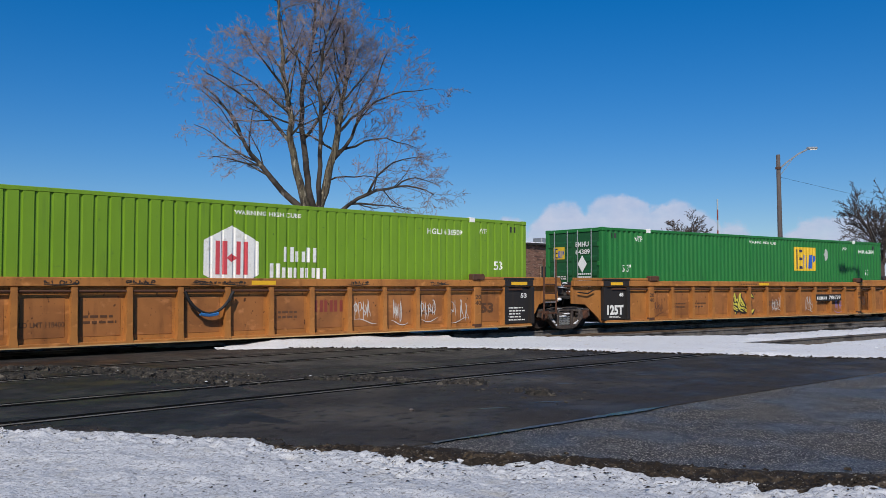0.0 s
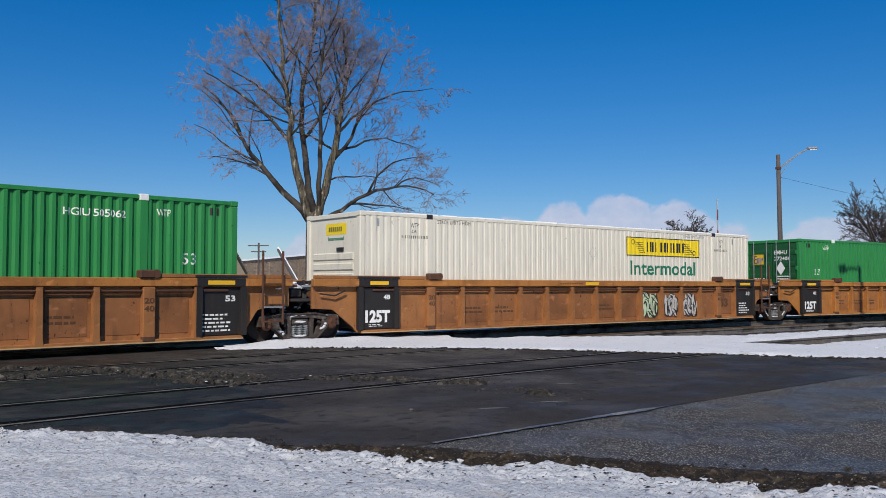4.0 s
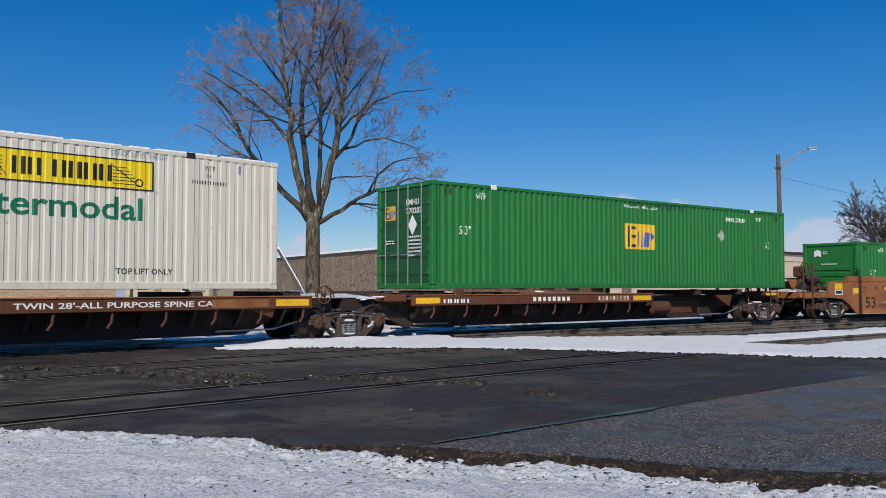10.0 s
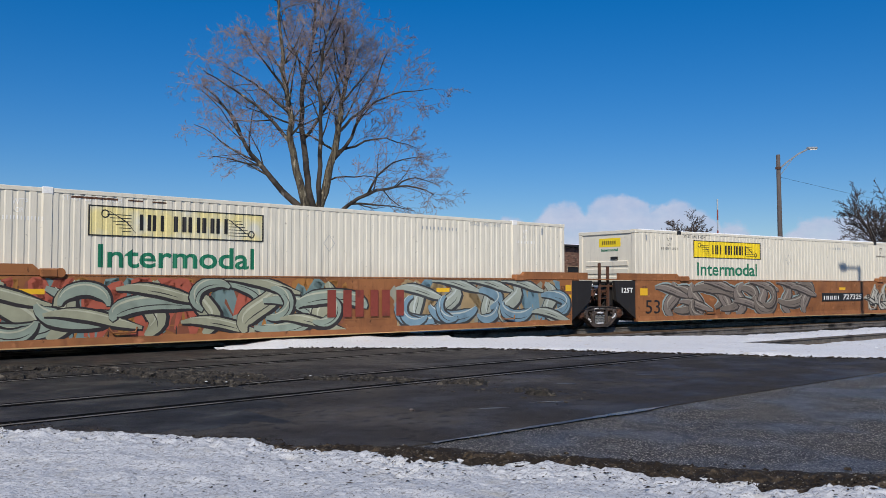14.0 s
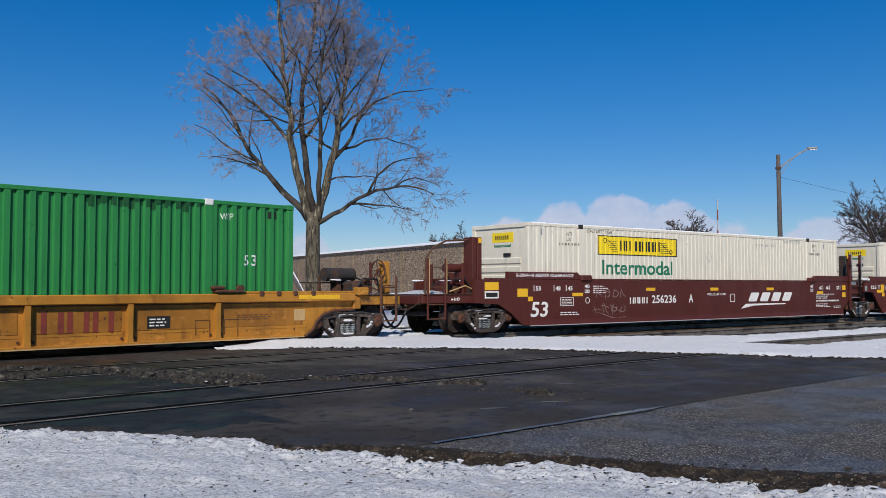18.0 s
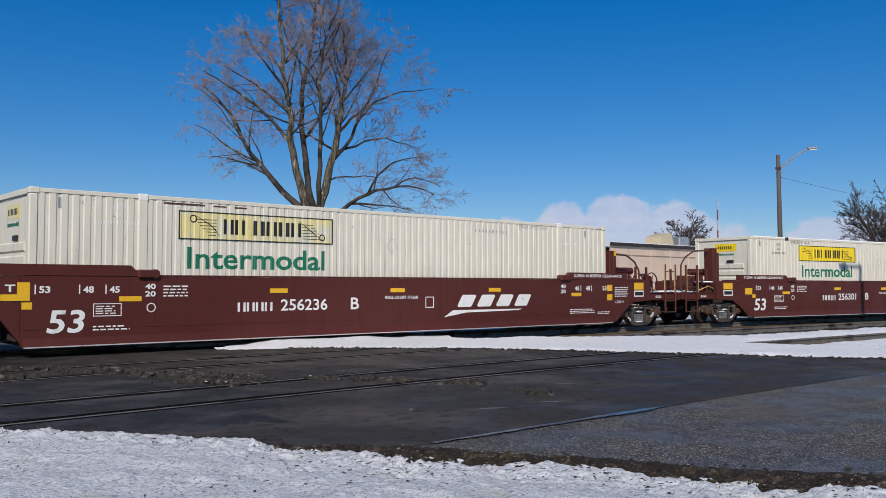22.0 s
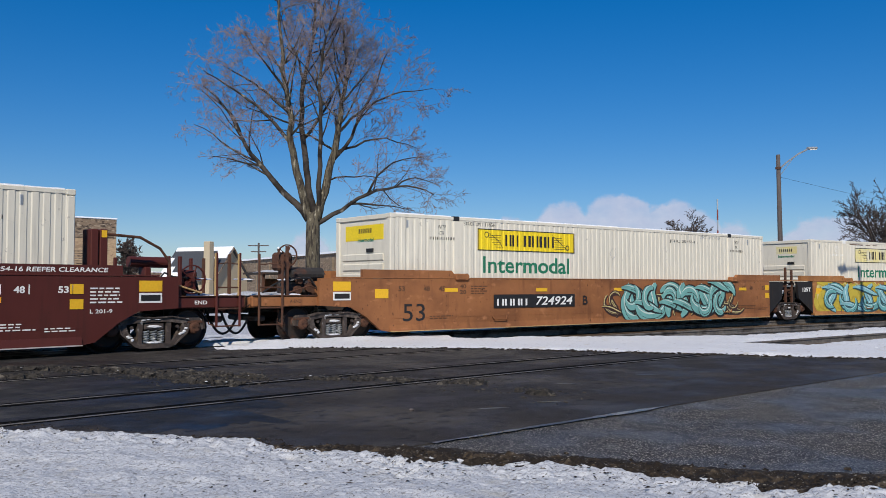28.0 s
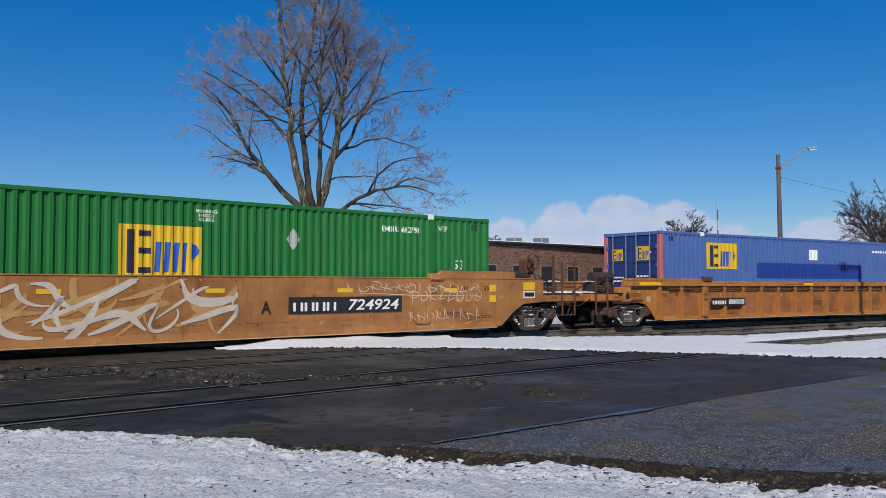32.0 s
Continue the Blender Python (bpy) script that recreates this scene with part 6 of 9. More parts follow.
def ribbed_well(s, name_mat, group, left, right, seed, label, tags=(), brand=None, big53=None, plate=None):
    """Older well wagon with ribbed sides. left, right: 'joint' or 'coupler'."""
    rnd = random.Random(seed)
    car = thing("well_wagon", label, "rail wagon", group)
    rides(car, s)
    ends = {-1: left, 1: right}
    well_basics(car, name_mat)
    for side in (-1, 1):
        y0, y1 = (-1.325, -1.27) if side < 0 else (1.27, 1.325)
        poly = [(-8.6, 0.20), (8.6, 0.20)]
        for sgn in (1, -1):
            arch = [(8.80, 0.22), (9.05, 0.52), (9.29, 0.73), (9.6, 0.80), (10.4, 0.82), (10.4, 1.32)]
            if ends[sgn] == "joint":
                arch = [(8.72, 0.40), (9.0, 0.79), (9.2, 0.86), (9.84, 0.87), (9.84, 1.32)] if sgn > 0 else [(8.72, 0.34), (9.29, 0.77), (9.86, 0.80), (9.86, 1.32)]
            poly += [(a, b) for a, b in arch] if sgn > 0 else [(-a, b) for a, b in reversed(arch)]
        part("side_sheet", Geo().prism(poly, "y", y0, y1), name_mat, car)
        end_l, end_r = (9.87 if ends[k] == "joint" else 10.4 for k in (-1, 1))
        ya, yb = (-1.452, -1.30) if side < 0 else (1.30, 1.452)
        part("top_chord", Geo().box(-end_l, end_r, ya, yb, 1.322, 1.50, 0.015), M_OCHRE, car)
        part("bottom_chord", Geo().box(-8.55, 8.55, ya - 0.005 if side < 0 else ya, yb if side < 0 else yb + 0.005, 0.19, 0.262, 0.01), name_mat, car)
        if side < 0:
            # pale strip paints the sunlit line along the bottom chord
            part("edge_lip", Geo().box(-8.55, 8.55, -1.474, -1.458, 0.188, 0.212), M_LIP, car, "pale strip painted as the sunlit line along the lower edge")
            part("grab_rod", Geo().tube([(-8.2, -1.41, 1.235), (8.2, -1.41, 1.235)], 0.026, 6), M_RUST, car)
    rib = ME_RIB.mesh("rib", name_mat)
    wide_rib = Geo().box(-0.13, 0.13, -1.465, -1.30, 0.22, 1.31, 0.012).mesh("rib", name_mat)
    for i in range(-6, 8):
        if -6.8 < i * 1.065 < 7.6:
            part("rib", wide_rib if abs(i) == 6 else rib, None, car, at=(i * 1.065, 0, 0))
            if abs(i) == 6:
                part("rib_foot", Geo().box(i * 1.065 - 0.14, i * 1.065 + 0.14, -1.47, -1.36, 0.21, 0.33, 0.02), M_RUST, car)
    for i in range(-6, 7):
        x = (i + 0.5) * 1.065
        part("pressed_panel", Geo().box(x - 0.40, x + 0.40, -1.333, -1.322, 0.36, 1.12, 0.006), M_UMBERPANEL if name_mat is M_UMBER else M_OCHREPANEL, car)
    for sgn in (-1, 1):
        a, b = (8.62, 7.45)
        x0, x1 = min(a * sgn, b * sgn), max(a * sgn, b * sgn)
        if ends[sgn] == "joint":
            part("end_panel", Geo().box(x0, x1, -1.39, -1.321, 0.275, 1.30, 0.01), M_BLACK, car, "black painted end panel")
            for x in (x0 + 0.05, x1 - 0.05):
                part("rib", Geo().prism([(x - 0.07, 0.27), (x + 0.07, 0.27), (x + 0.07, 1.31), (x - 0.07, 1.31)], "y", -1.475, -1.391), M_BLACK, car)
            joint_end(car, sgn, M_BLACK, name_mat, rnd, M_RUST, False)
            if sgn > 0:
                for a in (9.03, 9.56):
                    part("ladder_post", Geo().tube([(a, -1.50, 2.12), (a, -1.50, 0.52)], 0.028, 6), M_RUST, car)
                for z in (0.54, 0.86, 1.12, 1.38):
                    part("rung", Geo().tube([(9.03, -1.50, z), (9.56, -1.50, z)], 0.02, 6), M_SILVER if z == 0.86 else M_RUST, car)
            else:
                part("bracket", Geo().box(-10.42, -9.70, -1.25, -0.3, 0.96, 1.04, 0.02), M_DARK, car)
                part("valve_block", Geo().box(-10.36, -10.0, -1.15, -0.5, 1.04, 1.30, 0.05), M_DARK, car)
                snow_heap(car, -10.40, -9.96, -1.2, -0.4, 1.28, 0.2, rnd.randint(0, 99))
                part("pipework", Geo().tube([(-9.7, -1.42, 1.15), (-9.3, -1.43, 1.10), (-9.0, -1.43, 1.22)], 0.02, 5), M_CABLE, car)
            part("chord_cover", Geo().box(x0 - 0.05, x1 + 0.05, -1.458, -1.30, 1.503, 1.57, 0.01), M_BLACK, car)
        else:
            coupler_end(car, sgn, name_mat, rnd, "ribbed", 11.75, 12.03)
            part("corner_post", Geo().box(min(10.08 * sgn, 10.42 * sgn), max(10.08 * sgn, 10.42 * sgn), -1.45, -1.326, 0.82, 1.318, 0.02), name_mat, car)
            part("pocket", Geo().prism([(10.17 * sgn, 0.92), (10.33 * sgn, 0.92), (10.33 * sgn, 1.06), (10.25 * sgn, 1.14), (10.17 * sgn, 1.06)], "y", -1.453, -1.449), M_INKBLACK, car, "dark lifting pocket")
            part("gusset", Geo().prism([(9.45 * sgn, 0.86), (10.05 * sgn, 0.86), (10.05 * sgn, 0.90), (9.45 * sgn, 0.90)], "y", -1.36, -1.326), M_RUST, car)
            bars(min(9.4 * sgn, 10.0 * sgn), max(9.4 * sgn, 10.0 * sgn), 0.98, 1.12, -1.328, M_INKDULL, car, 9, rnd, 2)
            for x in (7.62 * sgn, 8.70 * sgn):
                part("rib", rib, None, car, at=(x, 0, 0))
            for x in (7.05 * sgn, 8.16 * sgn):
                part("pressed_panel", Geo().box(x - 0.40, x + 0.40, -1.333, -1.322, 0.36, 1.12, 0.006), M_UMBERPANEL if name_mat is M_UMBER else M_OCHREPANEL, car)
            # dark bar stands for the shadow line below the chord
            part("slot", Geo().box(min(6.9 * sgn, 8.6 * sgn), max(6.9 * sgn, 8.6 * sgn), -1.345, -1.326, 1.19, 1.24), M_DARK, car, "dark bar for the shadow line under the chord")
            for word, x in (("53", 8.46), ("48", 7.86), ("45", 7.30)):
                letters(word, min(x * sgn, (x - 0.2) * sgn), max(x * sgn, (x - 0.2) * sgn), 0.98, 1.10, -1.336, M_INKDULL, car, 0.03)
            part("notice_plate", slab(Geo(), min(9.05 * sgn, 9.25 * sgn), max(9.05 * sgn, 9.25 * sgn), 0.82, 1.0, -1.327), M_LIP, car, "pale stencil patch")
            truck(car, 10.14 * sgn, seed + sgn)
        tip = 9.82 if ends[sgn] == "joint" else 10.35
        part("chord_step", Geo().box(min(6.55 * sgn, tip * sgn), max(6.55 * sgn, tip * sgn), -1.452, -1.31, 1.503, 1.585, 0.01), name_mat, car, "raised end of the top chord")
        chord_guide(car, 6.33 * sgn, M_RUST)
        chord = 1.36
        if ends[sgn] == "joint":
            part("chord_panel", slab(Geo(), x0, x1, 1.325, 1.498, -1.453), M_BLACK, car, "black band on the chord")
            if sgn > 0:
                reflector(car, 7.7, 8.35, 1.36, 1.45, -1.458)
                letters("53", 8.15, 8.40, 1.0, 1.13, -1.394, M_INKWHITE, car, 0.03)
                bars(7.55, 8.35, 0.34, 0.76, -1.392, M_INKWHITE, car, 10, rnd, 5)
        else:
            reflector(car, min(8.7 * sgn, 9.7 * sgn), max(8.7 * sgn, 9.7 * sgn), 1.36, 1.46, -1.453)
    if left == "joint":
        letters("125T", -8.40, -7.66, 0.43, 0.74, -1.394, M_INKWHITE, car, 0.05)
        letters("48", -7.86, -7.66, 1.0, 1.12, -1.394, M_INKWHITE, car, 0.03)
        reflector(car, -8.3, -7.75, 1.36, 1.45, -1.459)
        bars(-8.3, -7.8, 0.33, 0.40, -1.391, M_INKWHITE, car, 9, rnd, 2)
    if big53:
        letters("53", *big53, -1.337, M_INKDULL, car, 0.05)
    letters("20", -6.5, -6.28, 0.98, 1.10, -1.469, M_INKDULL, car, 0.03)
    letters("40", -6.5, -6.28, 0.82, 0.94, -1.469, M_INKDULL, car, 0.03)
    letters("20", 6.28, 6.5, 0.98, 1.10, -1.469, M_INKDULL, car, 0.03)
    letters("40", 6.28, 6.5, 0.82, 0.94, -1.469, M_INKDULL, car, 0.03)
    for x in (-5.9, -4.8, -3.7, 0.6, 4.8):
        if rnd.random() < 0.8:
            bars(x - 0.36, x + 0.3, 0.58, 0.80, -1.335, M_INKDULL, car, 9, rnd, 2)
    bars(-1.6, -0.6, 1.38, 1.43, -1.453, M_INKDULL, car, 10, rnd)
    reflector(car, -0.5, 0.1, 1.36, 1.45, -1.453)
    if brand:
        x0, x1, z0, z1 = brand
        blob_letters(x0, x1, z0, z1, -1.336, M_INKMAROON, car, [(0, 1)] * 3)
    if plate:
        x0, x1, z0, z1, digits = plate
        p = part("number_panel", slab(Geo(), x0, x1, z0, z1, -1.468), M_INKBLACK, car, "black panel with white print")
        blob_letters(x0 + 0.05, x0 + (x1 - x0) * 0.42, z0 + 0.05, z1 - 0.05, -1.473, M_INKWHITE, p, [(0, 0.75)] * 4, 0.3)
        letters(digits, x0 + (x1 - x0) * 0.5, x1 - 0.05, z0 + 0.05, z1 - 0.05, -1.473, M_INKWHITE, p, 0.02, 0.15)
    for t in tags:
        graffiti(car, *t[:4], t[4], t[5], t[6], t[7], y=t[8] if len(t) > 8 else -1.335, weight=t[9] if len(t) > 9 else 0.05)
    return car


def shallow_well(s, mat, panel_mat, group, seed, label, digits):
    """Lower-sided well wagon: deep top chord, nine thin ribs, couplers at both ends."""
    rnd = random.Random(seed)
    car = thing("well_wagon", label, "rail wagon", group)
    rides(car, s)
    part("well_floor", Geo().box(-8.5, 8.5, -1.28, 1.28, 0.19, 0.32, 0.02), M_DARK, car, "dark floor of the well")
    for sgn in (-1, 1):
        part("well_bulkhead", Geo().box(min(8.62 * sgn, 8.72 * sgn), max(8.62 * sgn, 8.72 * sgn), -1.3, 1.3, 0.3, 1.05, 0.02), M_DARK, car)
    arch = [(8.80, 0.18), (9.02, 0.34), (9.12, 0.52), (9.32, 0.68), (9.62, 0.76), (10.2, 0.77), (10.2, 0.97)]
    for o in (-1, 1):
        poly = [(-8.7, 0.17), (8.7, 0.17)] + arch + [(-a, b) for a, b in reversed(arch)]
        part("side_sheet", Geo().prism(poly, "y", min(1.27 * o, 1.325 * o), max(1.27 * o, 1.325 * o)), mat, car)
        part("top_chord", Geo().box(-10.2, 10.2, min(1.30 * o, 1.455 * o), max(1.30 * o, 1.455 * o), 0.972, 1.165, 0.02), mat, car)
        part("bottom_chord", Geo().box(-8.7, 8.7, min(1.30 * o, 1.462 * o), max(1.30 * o, 1.462 * o), 0.165, 0.225, 0.01), mat, car)
    # sunlit line at the sill's foot, put into a pale strip
    part("edge_lip", Geo().box(-8.7, 8.7, -1.478, -1.464, 0.163, 0.185), M_LIP, car, "pale strip painted as the sunlit line along the lower edge")
    ribs = [0.04 + x for x in (-6.5, -4.55, -2.62, -1.32, 0, 1.28, 2.58, 4.52, 6.46)]
    thin = Geo().prism([(-0.065, 0.226), (0.065, 0.226), (0.05, 0.34), (0.05, 0.970), (-0.05, 0.970), (-0.05, 0.34)], "y", -1.45, -1.326).mesh("rib", mat)
    for x in ribs:
        part("rib", thin, None, car, at=(x, 0, 0))
        for e in (-0.13, 0.13):
            part("rib_bolt", Geo().cyl((x + e, -1.327, 0.30), "y", 0.028, -0.02, 0.0, 8), M_RUST, car)
    marks = [-8.9] + ribs + [8.9]
    for i, (a, b) in enumerate(zip(marks, marks[1:])):
        part("pressed_panel", Geo().box(a + 0.14, b - 0.14, -1.333, -1.3255, 0.44, 0.90, 0.006), panel_mat, car)
        part("seam", Geo().box(a + 0.08, b - 0.08, -1.332, -1.3255, 0.375, 0.392), mat, car)
        # rust-brown strip paints the shade below the chord's overhang
        part("chord_shadow_strip", Geo().box(a + 0.07, b - 0.07, -1.40, -1.326, 0.945, 0.970), M_RUST, car, "rust-brown strip painted as the shade under the chord")
        if i in (1, 3, 8, 9):
            e = a + 0.18 if i in (1, 9) else b - 0.5
            for q0, q1, r0, r1 in ((e, e + 0.36, 0.60, 0.615), (e + 0.345, e + 0.36, 0.24, 0.60), (e + 0.02, e + 0.035, 0.30, 0.60)):
                part("doubler_edge", Geo().box(q0, q1, -1.339, -1.3335, r0, r1), M_RUST, car, "rusty edge of a doubler plate")
    for sgn in (-1, 1):
        def span(a, b):
            return min(a * sgn, b * sgn), max(a * sgn, b * sgn)
        part("arch_flange", Geo().tube([(a * sgn, -1.36, b - 0.01) for a, b in arch[:6]], 0.035, 6), M_RUST, car)
        part("chord_step", Geo().box(*span(7.2, 10.15), -1.445, -1.31, 1.168, 1.215, 0.01), mat, car, "raised end of the top chord")
        for q in (7.5, 7.95, 8.4, 8.9):
            part("chord_lug", Geo().box(*span(q, q + 0.12), -1.475, -1.30, 1.10, 1.225, 0.02), M_RUST, car)
        g = Geo().box(*span(6.42, 7.10), -1.50, -1.28, 1.18, 1.25, 0.02).box(*span(6.36, 6.66), -1.47, -1.30, 1.25, 1.34, 0.03)
        g.cyl((7.02 * sgn, -1.44, 1.28), "y", 0.08, -0.05, 0.05, 10)
        part("container_guide", g, M_RUST, car, "rusty hinged container guide")
        reflector(car, *span(8.55, 9.72), 1.03, 1.13, -1.457)
        part("notice_plate", slab(Geo(), *span(8.50, 8.80), 0.54, 0.80, -1.3345), M_LIP, car, "pale stencil patch")
        part("end_sill", Geo().box(*span(10.2, 10.42), -1.40, 1.40, 0.77, 1.05, 0.02), mat, car)
        bars(*span(7.0, 8.1), 0.58, 0.72, -1.334, M_INKDULL, car, 12, rnd, 3)
        coupler_end(car, sgn, mat, rnd, "ribbed", 11.75, 12.03)
        truck(car, 10.14 * sgn, seed + sgn)
    letters("53", -0.97, -0.58, 0.46, 0.77, -1.3345, M_INKDULL, car, 0.05)
    blob_letters(2.85, 4.3, 0.44, 0.84, -1.3345, M_INKMAROON, car, [(0, 1)] * 3, 0.22)
    p = part("number_panel", slab(Geo(), -5.45, -3.35, 0.40, 0.65, -1.452), M_INKBLACK, car, "black panel with white print")
    blob_letters(-5.40, -4.55, 0.44, 0.61, -1.457, M_INKWHITE, p, [(0, 1)] * 4, 0.3, skew=0.03)
    letters(digits, -4.3, -3.40, 0.44, 0.61, -1.457, M_INKWHITE, p, 0.02, 0.15)
    q = part("data_plate", slab(Geo(), 4.95, 5.45, 0.47, 0.72, -1.3345), M_BLACK, car, "dark plate with pale print")
    bars(5.0, 5.4, 0.50, 0.69, -1.339, M_INKWHITE, q, 7, rnd, 3)
    for x0, x1, z0, z1, n, r in ((-2.5, -1.6, 0.42, 0.50, 12, 1), (1.5, 2.3, 0.44, 0.54, 11, 2), (-2.4, -1.6, 0.76, 0.86, 10, 2), (0.4, 1.0, 0.66, 0.74, 8, 1)):
        bars(x0, x1, z0, z1, -1.334, M_INKDULL, car, n, rnd, r)
    bars(-4.0, -3.2, 1.05, 1.11, -1.456, M_INKDULL, car, 10, rnd)
    bars(0.2, 1.1, 1.05, 1.10, -1.456, M_INKDULL, car, 12, rnd)
    return car


def ladder_frame(car, mat, rnd):
    """Tall ladder with a square column beside it, at the end over a shared truck."""
    for x, low in ((9.11, 0.43), (9.89, 0.80)):
        part("ladder_post", Geo().box(x - 0.045, x + 0.045, -1.53, -1.45, low, 2.62, 0.01), mat, car)
        part("grab_rail", Geo().tube([(x, -1.49, 2.60), (x + 0.07, -1.50, 2.67), (x + 0.15, -1.50, 2.58), (x + 0.15, -1.50, 1.75)], 0.018, 6), M_SILVER, car, "thin grey grab rail")
    for z in (0.86, 1.05, 1.33, 1.58):
        part("rung", Geo().tube([(9.11, -1.50, z), (9.89, -1.50, z)], 0.02, 6), M_RUST if z > 1 else M_SILVER, car)
    part("rung", Geo().tube([(9.11, -1.50, 0.45), (9.50, -1.50, 0.43)], 0.02, 6), M_RUST, car)
    part("end_stanchion", Geo().box(9.66, 9.96, -1.15, -0.75, 1.50, 2.60, 0.02), mat, car, "tall square stanchion")
    part("end_stanchion", Geo().box(9.50, 9.66, -1.10, -0.80, 1.50, 2.58, 0.02), M_DARK, car)
    for a, b in ((9.53, 9.63), (9.74, 9.92)):
        part("reflector", Geo().box(a, b, -1.160, -1.152, 2.46, 2.60), M_YELLOW, car)
    part("placard", slab(Geo(), 9.22, 9.66, 1.39, 1.53, -1.445), M_SILVER, car, "grey metal plate")
    part("air_reservoir", Geo().cyl((9.45, -1.05, 0.86), "x", 0.17, -0.35, 0.4, 12), M_DARK, car, "round brake air tank")
    snow_heap(car, 9.2, 9.9, -1.3, -0.7, 0.9, 0.12, rnd.randint(0, 99))


def smooth_well(s, mat, dark, group, left, right, seed, label, style, letter="A", digits="", plate=None, art=(), ladder_mat=None, big53=True):
    """Newer well wagon with flat sides. style: 'ochre' or 'maroon'."""
    rnd = random.Random(seed)
    car = thing("well_wagon", label, "rail wagon", group)
    rides(car, s)
    ends = {-1: left, 1: right}
    well_basics(car, mat)
    ink = M_INKWHITE if style == "maroon" else M_INKDULL
    for side in (-1, 1):
        y0, y1 = (-1.436, -1.33) if side < 0 else (1.33, 1.436)
        poly = [(-8.62, 0.20), (8.62, 0.20)]
        for sgn in (1, -1):
            if ends[sgn] == "joint":
                tail = [(8.66, 0.30), (8.66, 1.52)]
            else:
                tail = [(8.86, 0.24), (9.33, 0.60), (9.75, 0.82), (10.62, 0.87), (10.62, 1.52)]
            poly += tail if sgn > 0 else [(-a, b) for a, b in reversed(tail)]
        part("side_sheet", Geo().prism(poly, "y", y0, y1), mat, car)
        ya, yb = (-1.45, -1.32) if side < 0 else (1.32, 1.45)
        o = -1 if side < 0 else 1
        part("bottom_chord", Geo().prism([(1.33 * o, 0.19), (1.478 * o, 0.19), (1.474 * o, 0.222), (1.440 * o, 0.36), (1.33 * o, 0.36)], "x", -8.6, 8.6), mat, car)
        # pale lip stands in for the bright line under the sill
        part("edge_lip", Geo().box(-8.6, 8.6, min(1.476 * o, 1.492 * o), max(1.476 * o, 1.492 * o), 0.186, 0.208), M_LIP if style == "ochre" else M_EDGE, car, "pale strip that paints the bright line at the sill's foot")
        part("top_chord", Geo().box(-10.2, 10.2, ya, yb, 1.522, 1.555, 0.008), mat, car)
        for sgn in (-1, 1):
            x0, x1 = min(6.42 * sgn, 9.3 * sgn), max(6.42 * sgn, 9.3 * sgn)
            part("end_plate", Geo().prism([(6.42 * sgn, 1.556), (9.4 * sgn, 1.556), (9.4 * sgn, 1.74), (6.62 * sgn, 1.74)], "y", ya + 0.01, yb), mat, car, "raised plate at the well's end")
            if ends[sgn] == "joint" and style == "maroon":
                low = [(8.665, 0.40), (9.05, 0.70), (9.22, 0.88), (9.86, 0.90), (9.86, 1.52)] if sgn > 0 else [(8.665, 0.30), (9.27, 1.07), (9.84, 1.09), (9.84, 1.52)]
                part("slope_sheet", Geo().prism([(a * sgn, b) for a, b in low] + [(8.665 * sgn, 1.52)], "y", y0 + 0.004, y1), dark, car)
            elif ends[sgn] == "joint":
                part("slope_sheet", Geo().prism([(8.665 * sgn, 0.30), (9.52 * sgn, 0.86), (9.62 * sgn, 1.50), (8.665 * sgn, 1.50)], "y", y0 + 0.004, y1), dark, car, "dark sloped end sheet")
    part("seam", Geo().box(-8.6, 8.6, -1.442, -1.436, 0.52, 0.545), mat, car)
    for sgn in (-1, 1):
        if ends[sgn] == "joint":
            joint_end(car, sgn, dark, mat, rnd, ladder_mat or M_RUST, sgn < 0 and style != "maroon")
            if style == "maroon" and sgn > 0:
                ladder_frame(car, mat, rnd)
            elif style == "maroon":
                snow_heap(car, -10.12, -9.66, -1.15, -0.2, 1.02, 0.42, rnd.randint(0, 99))
                part("bracket", Geo().box(-9.98, -9.62, -1.30, -0.3, 0.96, 1.02, 0.01), M_DARK, car)
                part("valve_box", Geo().box(-9.83, -9.70, -1.47, -1.43, 1.12, 1.34, 0.01), M_SILVER, car, "small grey valve box")
                for x in (-9.72, -9.40, -9.10):
                    part("rest_block", Geo().box(x - 0.13, x + 0.13, -1.40, -1.1, 1.556, 1.66, 0.03), M_FARSNOW, car, "snow-dusted container rest")
        else:
            coupler_end(car, sgn, mat, rnd, style, 12.3, 12.47)
            truck(car, 10.2 * sgn, seed + sgn)
            b = part("placard", slab(Geo(), min(9.75 * sgn, 10.25 * sgn), max(9.75 * sgn, 10.25 * sgn), 1.22, 1.44, -1.437), M_YELLOW, car, "yellow placard")
            fr = part("notice_board", slab(Geo(), min(9.75 * sgn, 10.25 * sgn), max(9.75 * sgn, 10.25 * sgn), 0.99, 1.19, -1.437), M_INKWHITE, car, "small framed notice")
            part("notice_face", slab(Geo(), min(9.79 * sgn, 10.21 * sgn), max(9.79 * sgn, 10.21 * sgn), 1.03, 1.15, -1.442), M_BLACK, fr)
        chord_guide(car, 6.33 * sgn, mat)
    if style == "maroon":
        for sgn in (-1, 1):
            if ends[sgn] == "coupler":
                x = 9.05 * sgn if sgn > 0 else 10.28 * sgn
                h = 2.69 if sgn < 0 else 2.46
                for a, b in ((-0.17, -0.015), (0.015, 0.17)):
                    part("end_stanchion", Geo().box(x + a, x + b, -1.15, -0.75, 1.3, h, 0.015), mat, car, "tall square stanchion")
                part("stanchion_web", Geo().box(x - 0.015, x + 0.015, -1.10, -0.8, 1.3, h - 0.05), M_DARK, car)
                part("reflector", Geo().box(x + 0.04, x + 0.15, -1.156, -1.152, h - 0.16, h - 0.02), M_YELLOW, car)
